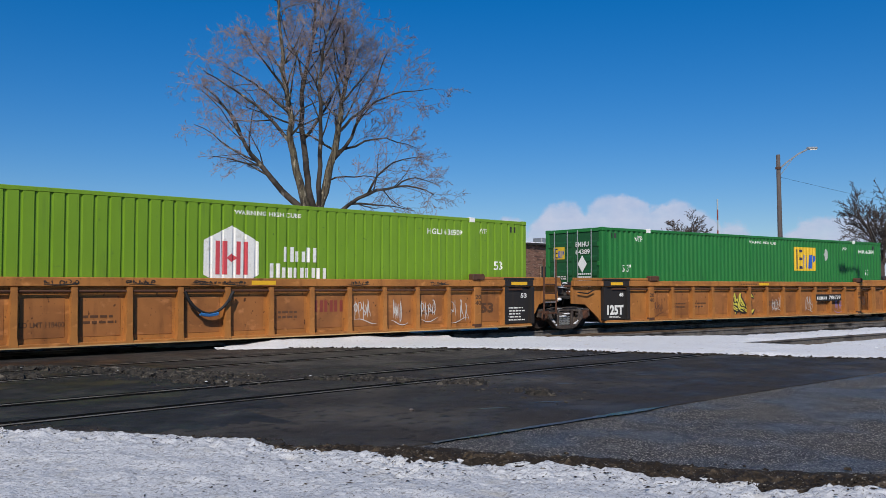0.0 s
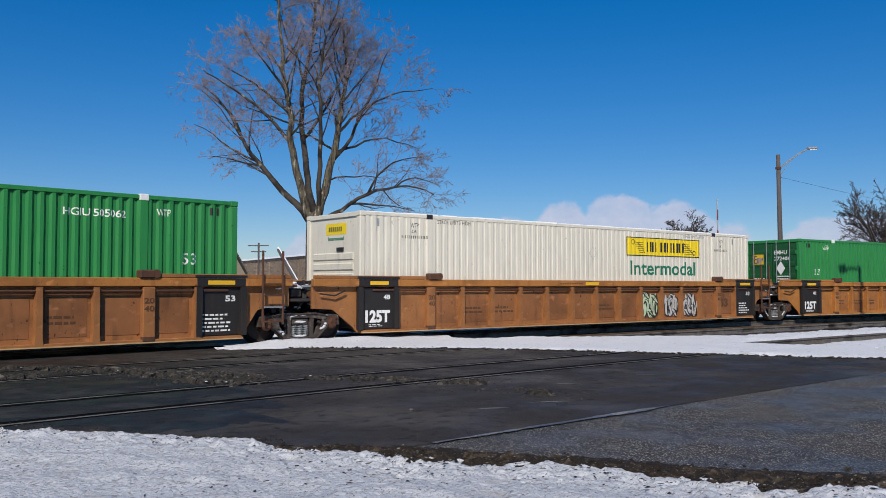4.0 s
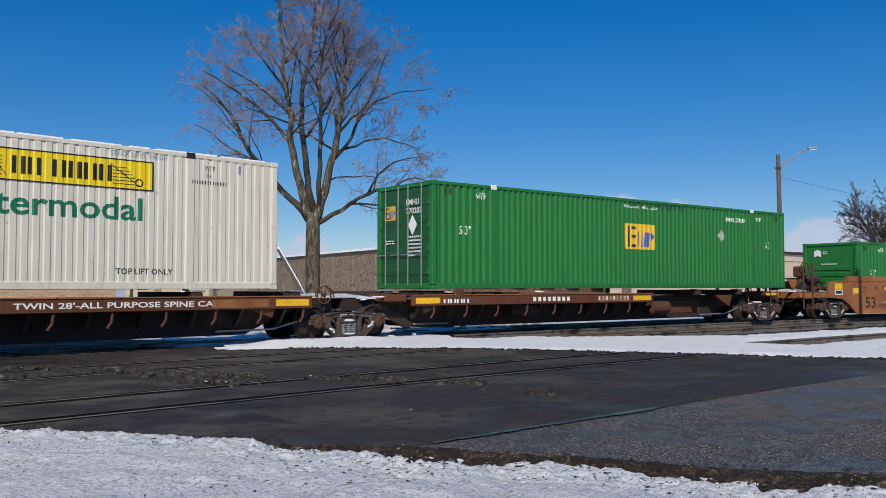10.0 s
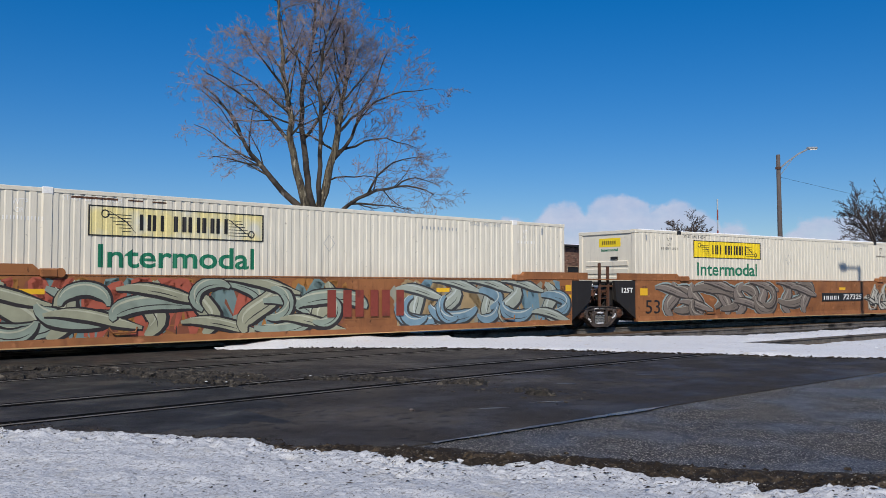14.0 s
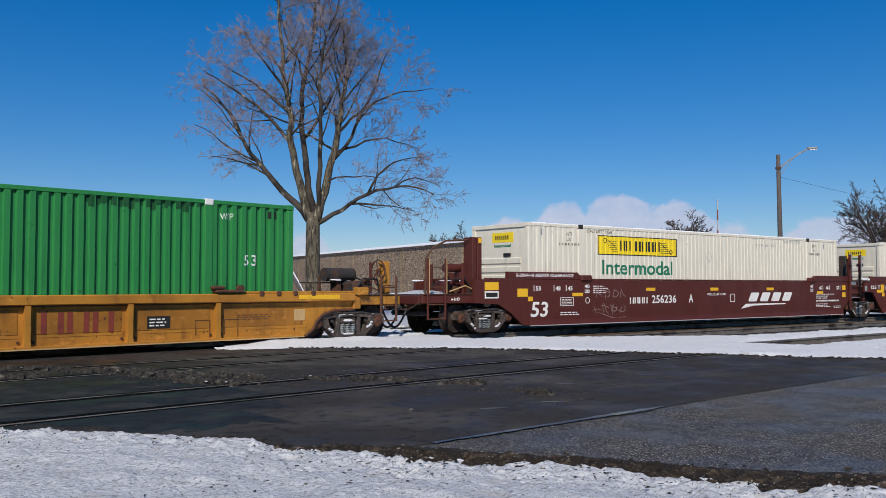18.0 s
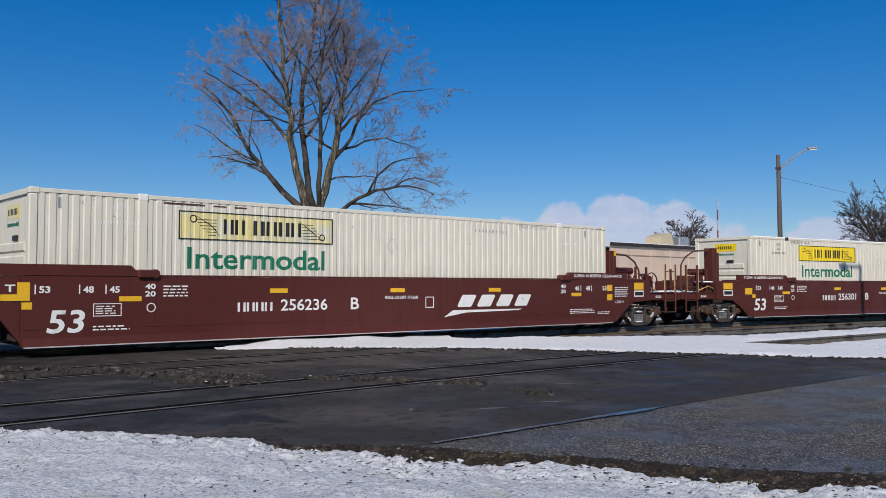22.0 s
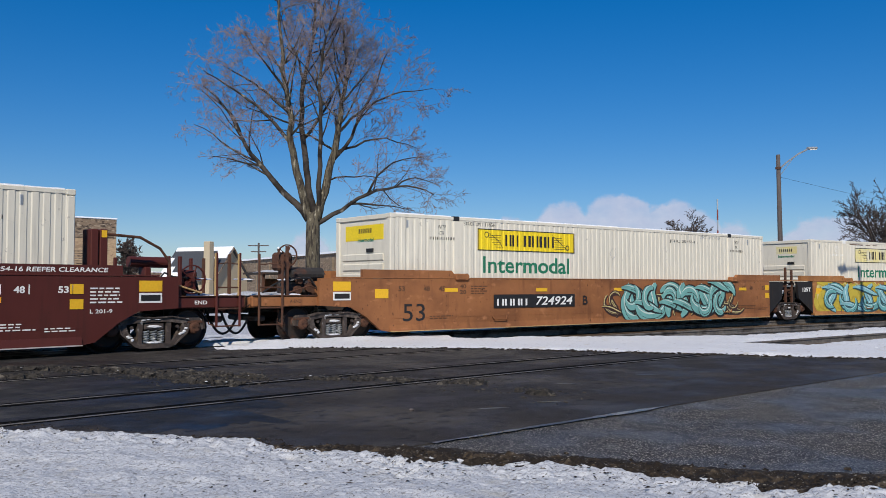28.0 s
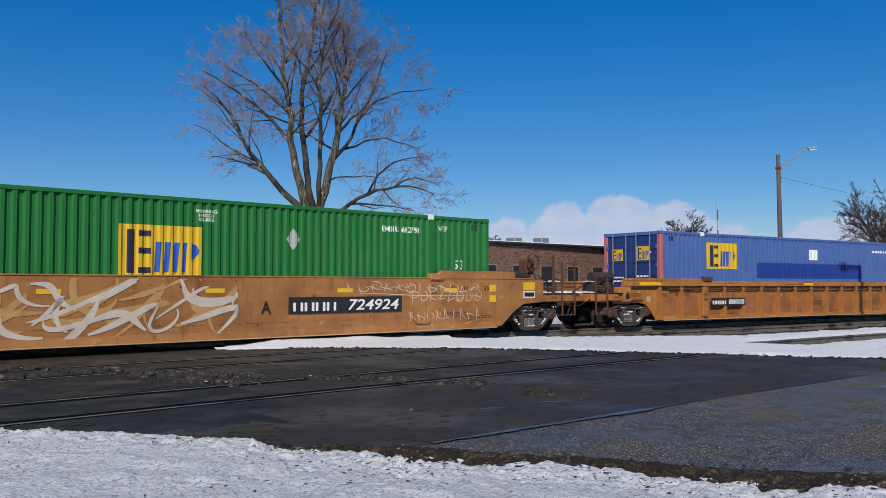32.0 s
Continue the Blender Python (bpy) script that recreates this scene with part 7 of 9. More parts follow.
                part("vent_pipe", Geo().tube([(x + 0.17 * sgn, -0.95, h - 0.08), (x + 0.95 * sgn, -0.95, h - 0.12), (x + 1.4 * sgn, -0.95, h - 0.34), (x + 1.62 * sgn, -0.95, h - 0.62), (x + 1.64 * sgn, -0.95, 1.1)], 0.03, 7), M_RUST, car, "bent brown pipe")
    if style == "ochre":
        for x in (-5.2, 5.6):
            part("step_handle", Geo().tube([(x, -1.445, 0.52), (x + 0.06, -1.50, 0.42), (x + 0.5, -1.50, 0.42), (x + 0.56, -1.445, 0.52)], 0.018, 5), mat, car)
    # stencils
    if big53:
        a = -8.55 if style == "maroon" and ends[-1] == "coupler" else -8.2
        letters("53", a, a + 0.7, 0.44, 0.88, -1.4445, ink if style == "maroon" else M_INKBLACK, car, 0.02 if style == "maroon" else 0.0, 0.12 if style == "maroon" else 0.0)
    for word, x in (("53", -8.34), ("48", -7.54), ("45", -7.04)):
        letters(word, x, x + 0.2, 1.20, 1.33, -1.440, ink, car, 0.03)
        letters(word, -x - 0.2, -x, 1.20, 1.33, -1.440, ink, car, 0.03)
    for x in (-6.33, 6.2):
        letters("40", x, x + 0.22, 1.27, 1.38, -1.440, ink, car, 0.03)
        letters("20", x, x + 0.22, 1.12, 1.23, -1.440, ink, car, 0.03)
    for x in (-6.85, -3.5, -0.13, 3.25, 6.68):
        zr = 1.03 if style == "maroon" and abs(x) > 6 else 1.18
        reflector(car, x, x + 0.45, zr, zr + 0.1, -1.440)
    if style != "maroon" or ends[-1] == "coupler":
        reflector(car, -9.05 if ends[-1] == "coupler" else -8.45, -8.65 if ends[-1] == "coupler" else -8.1, 1.03, 1.26, -1.440)
    for z in (1.18, 0.89):
        a = 8.57 if style == "maroon" and ends[1] == "joint" else 8.36
        reflector(car, a, a + 0.26, z, z + 0.19, -1.440)
    for x0, x1, z0, z1, n, r in ((-7.35, -6.5, 0.46, 0.58, 14, 2), (6.6, 7.8, 0.50, 0.66, 16, 3), (-5.95, -5.3, 1.1, 1.36, 9, 4), (7.9, 8.6, 0.46, 0.56, 10, 2)):
        bars(x0, x1, z0, z1, -1.440, ink, car, n, rnd, r)
    if style == "maroon":
        blob_letters(-4.30, -3.42, 0.78, 1.04, -1.440, ink, car, [(0, 0.75)] * 4, 0.24)
        letters(digits, -3.22, -1.98, 0.78, 1.04, -1.440, ink, car, 0.015)
        letters(letter, -1.32, -1.08, 0.78, 1.06, -1.440, ink, car, 0.015)
        letters("WELL LD LMT 117,600", -0.3, 0.75, 1.00, 1.09, -1.440, ink, car, 0.02)
        blob_letters(2.0, 4.86, 0.78, 1.10, -1.440, ink, car, [(0, 1)] * 4, 0.34, skew=0.16)
        g = Geo()
        g.prism([(1.62, 0.52), (1.95, 0.70), (4.55, 0.70), (4.4, 0.66), (2.4, 0.63)], "y", -1.444, -1.440)
        part("word_mark", g, ink, car, "white slanted emblem shapes")
        if ends[-1] == "coupler":
            letters("S-2054-16 REEFER CLEARANCE", -9.1, -6.8, 1.60, 1.69, -1.443, ink, car, 0.02, 0.1)
        if ends[1] == "joint":
            for k, words in enumerate(("2 INCH TREAD COMP. SHOES", "#24 BRAKE BEAMS", "33 INCH WHEELS")):
                letters(words, 6.62, 6.62 + 0.056 * len(words), 0.98 - k * 0.075, 1.035 - k * 0.075, -1.440, ink, car, 0.01)
            bars(6.62, 8.3, 0.72, 0.80, -1.440, ink, car, 20, rnd, fill=0.7)
        if ends[1] == "coupler":
            letters("S-2054-16 REEFER CLEARANCE", 6.8, 9.1, 1.60, 1.69, -1.443, ink, car, 0.02, 0.1)
            letters("L 201-9", 8.75, 9.2, 0.80, 0.88, -1.440, ink, car, 0.02)
            bars(8.75, 9.45, 0.98, 1.32, -1.440, ink, car, 14, rnd, 5)
        for word_x in (-8.42, -7.62, -7.12, 7.10, 7.60, 8.40):
            part("tick_mark", slab(Geo(), word_x, word_x + 0.022, 1.18, 1.36, -1.440), ink, car)
        nb = part("notice_frame", slab(slab(slab(slab(Geo(), -7.35, -6.80, 0.98, 0.995, -1.44), -7.35, -6.80, 0.745, 0.76, -1.44), -7.35, -7.335, 0.76, 0.98, -1.44), -6.815, -6.80, 0.76, 0.98, -1.44), ink, car)
        bars(-7.3, -6.85, 0.78, 0.96, -1.440, ink, nb, 9, rnd, 4)
        reflector(car, -8.64, -8.46, 0.90, 1.03, -1.440)
        if ends[-1] == "joint":
            letters("125 T", -9.4, -8.75, 1.22, 1.36, -1.437, ink, car, 0.02)
            part("reflector", Geo().prism([(-9.0, 1.06), (-8.5, 1.06), (-8.5, 1.40), (-8.72, 1.40), (-8.72, 1.18), (-9.0, 1.18)], "y", -1.446, -1.441), M_YELLOW, car, "yellow corner-shaped patch")
        part("round_stencil", Geo().revolve([(-0.002, 0.075), (0.0, 0.075), (0.0, 0.095), (-0.002, 0.095)], (-6.2, -1.439, 0.9), "y", 16), ink, car)
        part("square_stencil", slab(slab(slab(slab(Geo(), 1.0, 1.28, 0.78, 0.80, -1.44), 1.0, 1.28, 1.04, 1.06, -1.44), 1.0, 1.02, 0.8, 1.04, -1.44), 1.26, 1.28, 0.8, 1.04, -1.44), ink, car)
    elif plate:
        x0, x1, z0, z1 = plate
        p = part("number_panel", slab(Geo(), x0, x1, z0, z1, -1.452), M_INKBLACK, car, "black panel with white print")
        if digits:
            blob_letters(x0 + 0.1, x0 + (x1 - x0) * 0.4, z0 + 0.06, z1 - 0.06, -1.457, M_INKWHITE, p, [(0, 0.75)] * 4, 0.22)
            letters(digits, x0 + (x1 - x0) * 0.5, x1 - 0.1, z0 + 0.06, z1 - 0.06, -1.457, M_INKWHITE, p, 0.015, 0.2)
        else:
            blob_letters(x0 + 0.2, x1 - 0.2, z0 + 0.1, z1 - 0.1, -1.457, M_INKWHITE, p, [(0, 1)] * 3, skew=0.08)
        if letter:
            lx = x1 + 0.35 if digits else x1 + 1.0
            letters(letter, lx, lx + 0.22, z0 + 0.05, z1 - 0.05, -1.452, M_INKBLACK, car, 0.02)
    if ends[-1] == "joint" and style != "maroon":
        letters("125T", -9.3, -8.78, 1.12, 1.28, -1.437, M_INKWHITE, car, 0.03)
    for a in art:
        graffiti(car, **a)
    return car


def spine_car(s, s_left, s_right, group, seed, label, words, first=False, last=False, deck=None):
    """Spine wagon: a deep centre beam with outriggers and a side deck."""
    rnd = random.Random(seed)
    car = thing("spine_wagon", label, "rail wagon", group)
    rides(car, s)
    xl, xr = s_left - s, s_right - s
    part("spine_beam", Geo().prism([(xl + 0.2, 0.72), (xl + 1.6, 0.70), (xl + 2.6, 0.24), (xr - 2.6, 0.24), (xr - 1.6, 0.70), (xr - 0.2, 0.72), (xr - 0.2, 1.0), (xl + 0.2, 1.0)], "y", -0.73, 0.73), M_BEAM, car, "deep black centre beam")
    d0, d1 = deck or (xr - 11.2, xr - 1.2)
    for y0, y1 in ((-1.36, -1.26), (1.26, 1.36)):
        part("side_deck", Geo().box(d0, d1, y0, y1, 0.82, 1.08, 0.015), M_SPINE, car, "brown side deck fascia")
    part("deck_plate", Geo().box(d0, d1, -1.26, -0.5, 1.03, 1.07), M_DARK, car)
    part("deck_plate", Geo().box(d0, d1, 0.5, 1.26, 1.03, 1.07), M_DARK, car)
    part("deck_edge", Geo().box(d0, d1, -1.38, -1.25, 1.083, 1.11, 0.01), M_BROWN, car)
    x = d0 + 0.4
    while x < d1:
        part("outrigger", Geo().prism([(-1.26, 1.02), (-0.72, 1.02), (-0.72, 0.40), (-0.86, 0.48)], "x", x - 0.04, x + 0.04), M_DARK, car)
        part("hanger", Geo().tube([(x + 0.35, -1.3, 0.82), (x + 0.33, -1.3, 0.62), (x + 0.25, -1.28, 0.5)], 0.03, 6), M_RUST, car)
        x += 1.13
    for a, b in ((d0 + 0.1, d0 + 0.9), (d1 - 1.0, d1 - 0.1)):
        reflector(car, a, b, 0.88, 1.03, -1.361)
    part("faded_patch", slab(Geo(), d1 - 2.6, d1 - 1.2, 0.86, 1.04, -1.361), M_BROWN, car)
    if deck:
        part("deck_stub", Geo().box(d0 - 0.85, d0 - 0.15, -1.34, -0.6, 0.93, 1.12, 0.03), M_SPINE, car, "brown stub ahead of the side deck")
        part("faded_patch", slab(Geo(), d0 + 1.5, d0 + 2.6, 0.88, 1.04, -1.361), M_INKDULL, car, "pale worn patch")
        bars(d0 + 4.3, d0 + 5.9, 0.88, 1.04, -1.362, M_INKWHITE, car, 8, rnd)
        bars(d0 + 7.1, d0 + 8.6, 0.88, 1.04, -1.362, M_INKWHITE, car, 9, rnd)
        part("air_tank", Geo().cyl((d1 + 0.75, -0.98, 0.62), "x", 0.22, -0.42, 0.42, 14), M_RUST, car, "rusty round air tank")
        part("beam_patch", Geo().box(d1 + 1.2, d1 + 3.4, -0.745, -0.73, 0.42, 0.82), M_SPINE, car, "brown plate on the beam")
    if words:
        letters(words, d0 + 3.4, d0 + 7.6, 0.90, 1.02, -1.362, M_INKWHITE, car, 0.02)
    blob_letters(d0 + 1.0, d0 + 1.9, 0.88, 1.03, -1.362, M_INKMAROON if words else M_INKWHITE, car, [(0, 0.75)] * 4, 0.25)
    for xx in (xl + 1.2, xl + 3.5, xr - 4.1, xr - 1.6):
        part("cross_bearer", Geo().box(xx - 0.12, xx + 0.12, -1.3, 1.3, 1.02, 1.20, 0.02), M_DARK, car, "dark container bearer")
        part("pedestal", Geo().box(xx - 0.16, xx + 0.16, -1.32, -1.02, 1.2, 1.238, 0.01), M_SILVER, car)
    for xx, sg in ((xl + 2.3, 1), (xr - 2.2, -1)):
        part("bracket", Geo().prism([(xx - 0.1 * sg, 1.02), (xx + 0.9 * sg, 1.02), (xx + 0.6 * sg, 0.84), (xx + 0.05 * sg, 0.62)], "y", -1.28, -1.1), M_BEAM if rnd.random() < 0.6 else M_SPINE, car)
        part("brake_rod", Geo().tube([(xx - 1.4 * sg, -0.95, 0.62), (xx - 0.2 * sg, -0.9, 0.34), (xx + 1.2 * sg, -0.80, 0.33)], 0.022, 5), M_SILVER, car)
    part("frame_snow", Geo().box(xl + 0.6, xl + 2.6, -0.95, -0.6, 1.003, 1.04, 0.015), M_CLEANSNOW, car)
    part("side_rail", Geo().box(xl + 2.8, xl + 4.3, -1.3, -0.9, 0.96, 1.03, 0.02), M_DARK, car)
    part("train_line", Geo().tube([(xl + 0.8, -0.80, 0.98)] + [(xl + 2.0 + k * 0.8, -0.80, 0.93 - 0.05 * (k % 2)) for k in range(9)], 0.022, 5), M_CABLE, car, "black air pipe along the beam")
    part("deck_brace", Geo().prism([(xl + 4.6, 1.02), (xl + 7.4, 1.02), (xl + 7.2, 0.94), (xl + 4.9, 0.92)], "y", -1.25, -0.55), M_DARK, car)
    part("guide_plate", Geo().box(xl + 3.3, xl + 3.62, -1.38, -1.30, 0.98, 1.26, 0.02), M_RUST, car)
    part("air_tank", Geo().cyl(((xl + 6.1), -0.95, 0.66), "x", 0.2, -0.5, 0.5, 14), M_BEAM, car)
    # packed snow and gear on the deck above the shared truck
    if not first:
        part("joint_deck", Geo().box(xl - 1.35, xl + 1.35, -0.72, 0.72, 1.005, 1.045, 0.015), M_BEAM, car, "dark deck above the shared truck")
        snow_heap(car, xl - 1.25, xl + 0.1, -0.72, 0.7, 1.04, 0.16, seed)
        snow_heap(car, xl - 0.2, xl + 1.2, -0.72, 0.7, 1.04, 0.13, seed + 7)
        part("hand_rail", Geo().tube([(xl - 0.55, -0.65, 1.04), (xl - 0.5, -0.65, 1.26), (xl - 0.25, -0.65, 1.34), (xl - 0.05, -0.65, 1.22), (xl, -0.65, 1.04)], 0.02, 6), M_RUST, car)
        part("slope_plate", Geo().prism([(xl + 1.2, 1.0), (xl + 1.0, 0.66), (xl + 2.0, 0.26), (xl + 2.25, 0.34), (xl + 1.5, 0.75)], "y", -0.95, -0.80), M_BEAM, car, "dark sloping guard plate")
    for k in range(5):
        x = xl + 1.5 + k * 0.9
        part("deck_arm", Geo().prism([(x, 1.16), (x + 0.75, 1.16), (x + 0.62, 1.09), (x + 0.12, 1.06)], "y", -1.22 + 0.1 * (k % 2), -0.5), M_BEAM, car, "dark bearer arm")
    for k in range(4):
        x = xl + 3.6 + k * 1.4
        part("drooping_hose", Geo().tube([(x + 0.13 * i, -1.05, 0.98 - 0.16 * math.sin(math.pi * i / 6)) for i in range(7)], 0.022, 5), M_CABLE, car)
    snow = Geo()
    for _ in range(12):
        lump(snow, rnd, rnd.uniform(xl + 0.4, xl + 8.0), rnd.uniform(-1.25, -0.95), rnd.choice((1.17, 1.06, 0.99)), rnd.uniform(0.2, 0.6), rnd.uniform(0.02, 0.05), 0.1)
    tagged(part("packed_snow", snow, M_CLEANSNOW, car, "snow caught on the frame"), kind="stuff")
    truck(car, xl, seed)
    if last:
        truck(car, xr, seed + 1)
    for flag, sgn, base in ((first, -1, xl), (last, 1, xr)):
        e = base + sgn * 1.15
        lo, hi = min(base, e), max(base, e)
        if flag:
            part("end_deck", Geo().box(lo, hi, -1.3, 1.3, 0.98, 1.1, 0.02), M_SPINE, car)
            part("coupler", Geo().box(min(e, e + sgn * 0.95), max(e, e + sgn * 0.95), -0.12, 0.12, 0.74, 0.98, 0.04), M_DARK, car, "dark steel coupler")
            reflector(car, lo + 0.1, hi - 0.2, 0.99, 1.08, -1.301)
            lad = Geo()
            for q in (0.35, 0.8):
                lad.tube([(base + sgn * q, -1.34, 1.5), (base + sgn * q, -1.34, 0.35)], 0.018, 6)
            for z in (0.37, 0.62, 0.87):
                lad.tube([(base + sgn * 0.35, -1.34, z), (base + sgn * 0.8, -1.34, z)], 0.014, 5)
            part("ladder", lad, M_RUST, car)
            for q, hh in ((0.5, 1.85), (0.9, 1.6), (1.05, 2.0)):
                part("grab_post", Geo().box(base + sgn * q - 0.03, base + sgn * q + 0.03, -1.0 + q * 0.5, -0.94 + q * 0.5, 1.1, hh), M_RUST, car, "upright grab post")
            part("air_hose", Geo().tube([(e + sgn * 0.8 * u, -0.45, 0.86 - 0.55 * math.sin(math.pi * u)) for u in [k / 10 for k in range(11)]], 0.026, 6), M_CABLE, car, "drooping black air hose")
            brake_wheel(car, base + sgn * 0.75, -0.85, 1.45, M_RUST, 0.24, "y")
    brake_wheel(car, xr - 0.6, -1.0, 1.12, M_RUST, 0.22, "y")
    return car


# ---------- containers ----------
def folds(cuts, flat, slope, groove, depth):
    """The near side's section from end to end: pieces (x, set back, x, set back) past the print's own plane."""
    out = []
    for a, b in ((cuts[0], cuts[1]), (cuts[2], cuts[3]), (cuts[4], cuts[5])):
        n = max(1, int((b - a) / (flat + 2 * slope + groove)))
        k = (b - a) / (n * (flat + 2 * slope + groove))
        x = a
        for _ in range(n):
            for dx, d0, d1 in ((flat, 0, 0), (slope, 0, depth), (groove, depth, depth), (slope, depth, 0)):
                out.append((x, 0.013 + d0, x + dx * k, 0.013 + d1))
                x += dx * k
        if b < HALF - 1:
            out.append((b, -0.006, b + 0.18, -0.006))
    return out


def clip_at(poly, x, keep_above):
    out = []
    for p, q in zip(poly, poly[1:] + poly[:1]):
        a, b = (p[0] >= x) == keep_above, (q[0] >= x) == keep_above
        if a:
            out.append(p)
        if a != b:
            f = (x - p[0]) / (q[0] - p[0])
            out.append((x, p[1] + (q[1] - p[1]) * f, p[2] + (q[2] - p[2]) * f))
    return out


def drape(ob, section):
    """Lay flat print on the corrugated side, so that it follows the folds."""
    me = ob.data
    v = [tuple(q.co) for q in me.vertices]
    g = Geo()
    for f in me.polygons:
        poly = [v[i] for i in f.vertices]
        if sum(p[0] * q[2] - q[0] * p[2] for p, q in zip(poly, poly[1:] + poly[:1])) < 1e-7:
            continue
        lo, hi = min(p[0] for p in poly), max(p[0] for p in poly)
        for x0, d0, x1, d1 in section:
            if x1 <= lo or x0 >= hi:
                continue
            piece = clip_at(clip_at(poly, x0, True), x1, False)
            if len(piece) > 2:
                g.add([(p[0], p[1] + d0 + (d1 - d0) * (p[0] - x0) / (x1 - x0), p[2]) for p in piece], [tuple(range(len(piece)))])
    if g.f:
        ob.data = g.mesh(me.name, me.materials[0])


SECTIONS = {}
CODES = {1: ("HGIU", "636909"), 2: ("EMHU", "643891"), 3: ("HGIU", "505062"), 5: ("EMHU", "272406"), 8: ("EMHU", "270207"), 21: ("EMHU", "642793")}


def lay_print(section):
    for ob in RECENT:
        ys = [q.co.y for q in ob.data.vertices]
        if min(ys) > NEAR - 0.03 and max(ys) < NEAR + 0.001:
            drape(ob, section)
    RECENT.clear()


def corrugated(x0, x1, z0, z1, y, depth, sgn, flat=0.10, slope=0.022, groove=0.075):
    g = Geo()
    xs = [(x0, 0.0)]
    x = x0
    pitch = flat + 2 * slope + groove
    n = max(1, int((x1 - x0) / pitch))
    k = (x1 - x0) / (n * pitch)
    for i in range(n):
        for dx, d in ((flat, 0), (slope, depth), (groove, depth), (slope, 0)):
            x += dx * k
            xs.append((x, d))
    for a, d in xs:
        g.v += [(a, y - sgn * d, z0), (a, y - sgn * d, z1)]
    for i in range(len(xs) - 1):
        f = (2 * i, 2 * i + 2, 2 * i + 3, 2 * i + 1)
        g.f.append(f if sgn < 0 else f[::-1])
    return g


def container(s, z0, mat, label, end, seed, scheme, flat=0.10, height=2.86, deep=False, group="freight containers"):
    """A 53-foot box with corrugated sides, corner posts, castings and lift posts."""
    rnd = random.Random(seed)
    box = thing("freight_container", label, "container", group)
    rides(box, s)
    RECENT.clear()
    z1 = z0 + height
    lo, hi = z0 + 0.17, z1 - 0.10
    cuts = (-HALF + 0.16, -6.33 - 0.09, -6.33 + 0.09, 6.33 - 0.09, 6.33 + 0.09, HALF - 0.16)
    wave = (0.065, 0.045, 0.06, 0.044) if deep else (0.195, 0.018, 0.040, 0.034) if mat is M_LIME else (flat, 0.022, 0.055, 0.014) if scheme.startswith("hunt") else (flat, 0.022, 0.075, 0.05)
    for sgn in (-1, 1):
        y = 1.285 * sgn
        for a, b in ((cuts[0], cuts[1]), (cuts[2], cuts[3]), (cuts[4], cuts[5])):
            part("side_panel", corrugated(a, b, lo, hi, y, wave[3], sgn, *wave[:3]), mat, box)
        for x in (-6.33, 6.33):
            p = part("lift_post", Geo().box(x - 0.09, x + 0.09, y - 0.02 if sgn < 0 else y - 0.06, y + 0.06 if sgn < 0 else y + 0.02, z0 + 0.02, z1 - 0.01, 0.01), mat, box)
            part("lift_casting", Geo().box(x - 0.1, x + 0.1, y - 0.024 if sgn < 0 else y - 0.1, y + 0.1 if sgn < 0 else y + 0.024, z1 - 0.13, z1 + 0.006, 0.012), M_INKWHITE if scheme != "hunt" else M_INKBLACK, p)
        part("bottom_rail", Geo().box(-HALF + 0.16, HALF - 0.16, y - 0.012 if sgn < 0 else y - 0.09, y + 0.09 if sgn < 0 else y + 0.012, z0 + 0.02, z0 + 0.17, 0.012), mat, box)
        part("top_rail", Geo().box(-HALF + 0.16, HALF - 0.16, y - 0.008 if sgn < 0 else y - 0.06, y + 0.06 if sgn < 0 else y + 0.008, z1 - 0.10, z1 - 0.012, 0.01), mat, box)
        for ex in (-1, 1):
            xa, xb = (ex * HALF, ex * (HALF - 0.16))
            c = part("corner_post", Geo().box(min(xa, xb), max(xa, xb), min(y - 0.012 * -sgn, y - 0.16 * sgn), max(y + 0.012 * sgn, y - 0.16 * sgn), z0 + 0.12, z1 - 0.12, 0.02), M_PINK if (scheme == "blue" and ex < 0) else mat, box)
            for z in (z0, z1 - 0.12):
                part("corner_casting", Geo().box(min(xa + ex * 0.005, xb - ex * 0.02), max(xa + ex * 0.005, xb - ex * 0.02), min(y + 0.016 * sgn, y - 0.165 * sgn), max(y + 0.016 * sgn, y - 0.165 * sgn), z, z + 0.12, 0.015), mat, c)
    part("roof", Geo().box(-HALF + 0.1, HALF - 0.1, -1.22, 1.22, z1 - 0.05, z1 - 0.02), mat, box)
    part("floor", Geo().box(-HALF + 0.1, HALF - 0.1, -1.2, 1.2, z0 + 0.04, z0 + 0.14), M_DARK, box)
    if scheme == "hunt":
        # snow along the roof's edge
        x = -HALF + 0.2
        while x < HALF - 0.3:
            w = rnd.uniform(0.3, 1.2)
            part("roof_snow", Geo().box(x, min(x + w, HALF - 0.2), -1.28, -1.0, z1 - 0.014, z1 + rnd.uniform(0.004, 0.02)), M_CLEANSNOW, box, "thin snow on the roof edge")
            x += w + rnd.uniform(0.02, 0.2)
    part("end_frame", Geo().box(HALF - 0.07, HALF - 0.02, -1.13, 1.13, z0 + 0.1, z1 - 0.1), mat, box)
    # left end
    xe = -HALF
    part("end_header", Geo().box(xe, xe + 0.12, -1.13, 1.13, z1 - 0.13, z1 - 0.012, 0.01), mat, box)
    part("end_sill", Geo().box(xe, xe + 0.12, -1.13, 1.13, z0 + 0.012, z0 + 0.16, 0.01), mat, box)
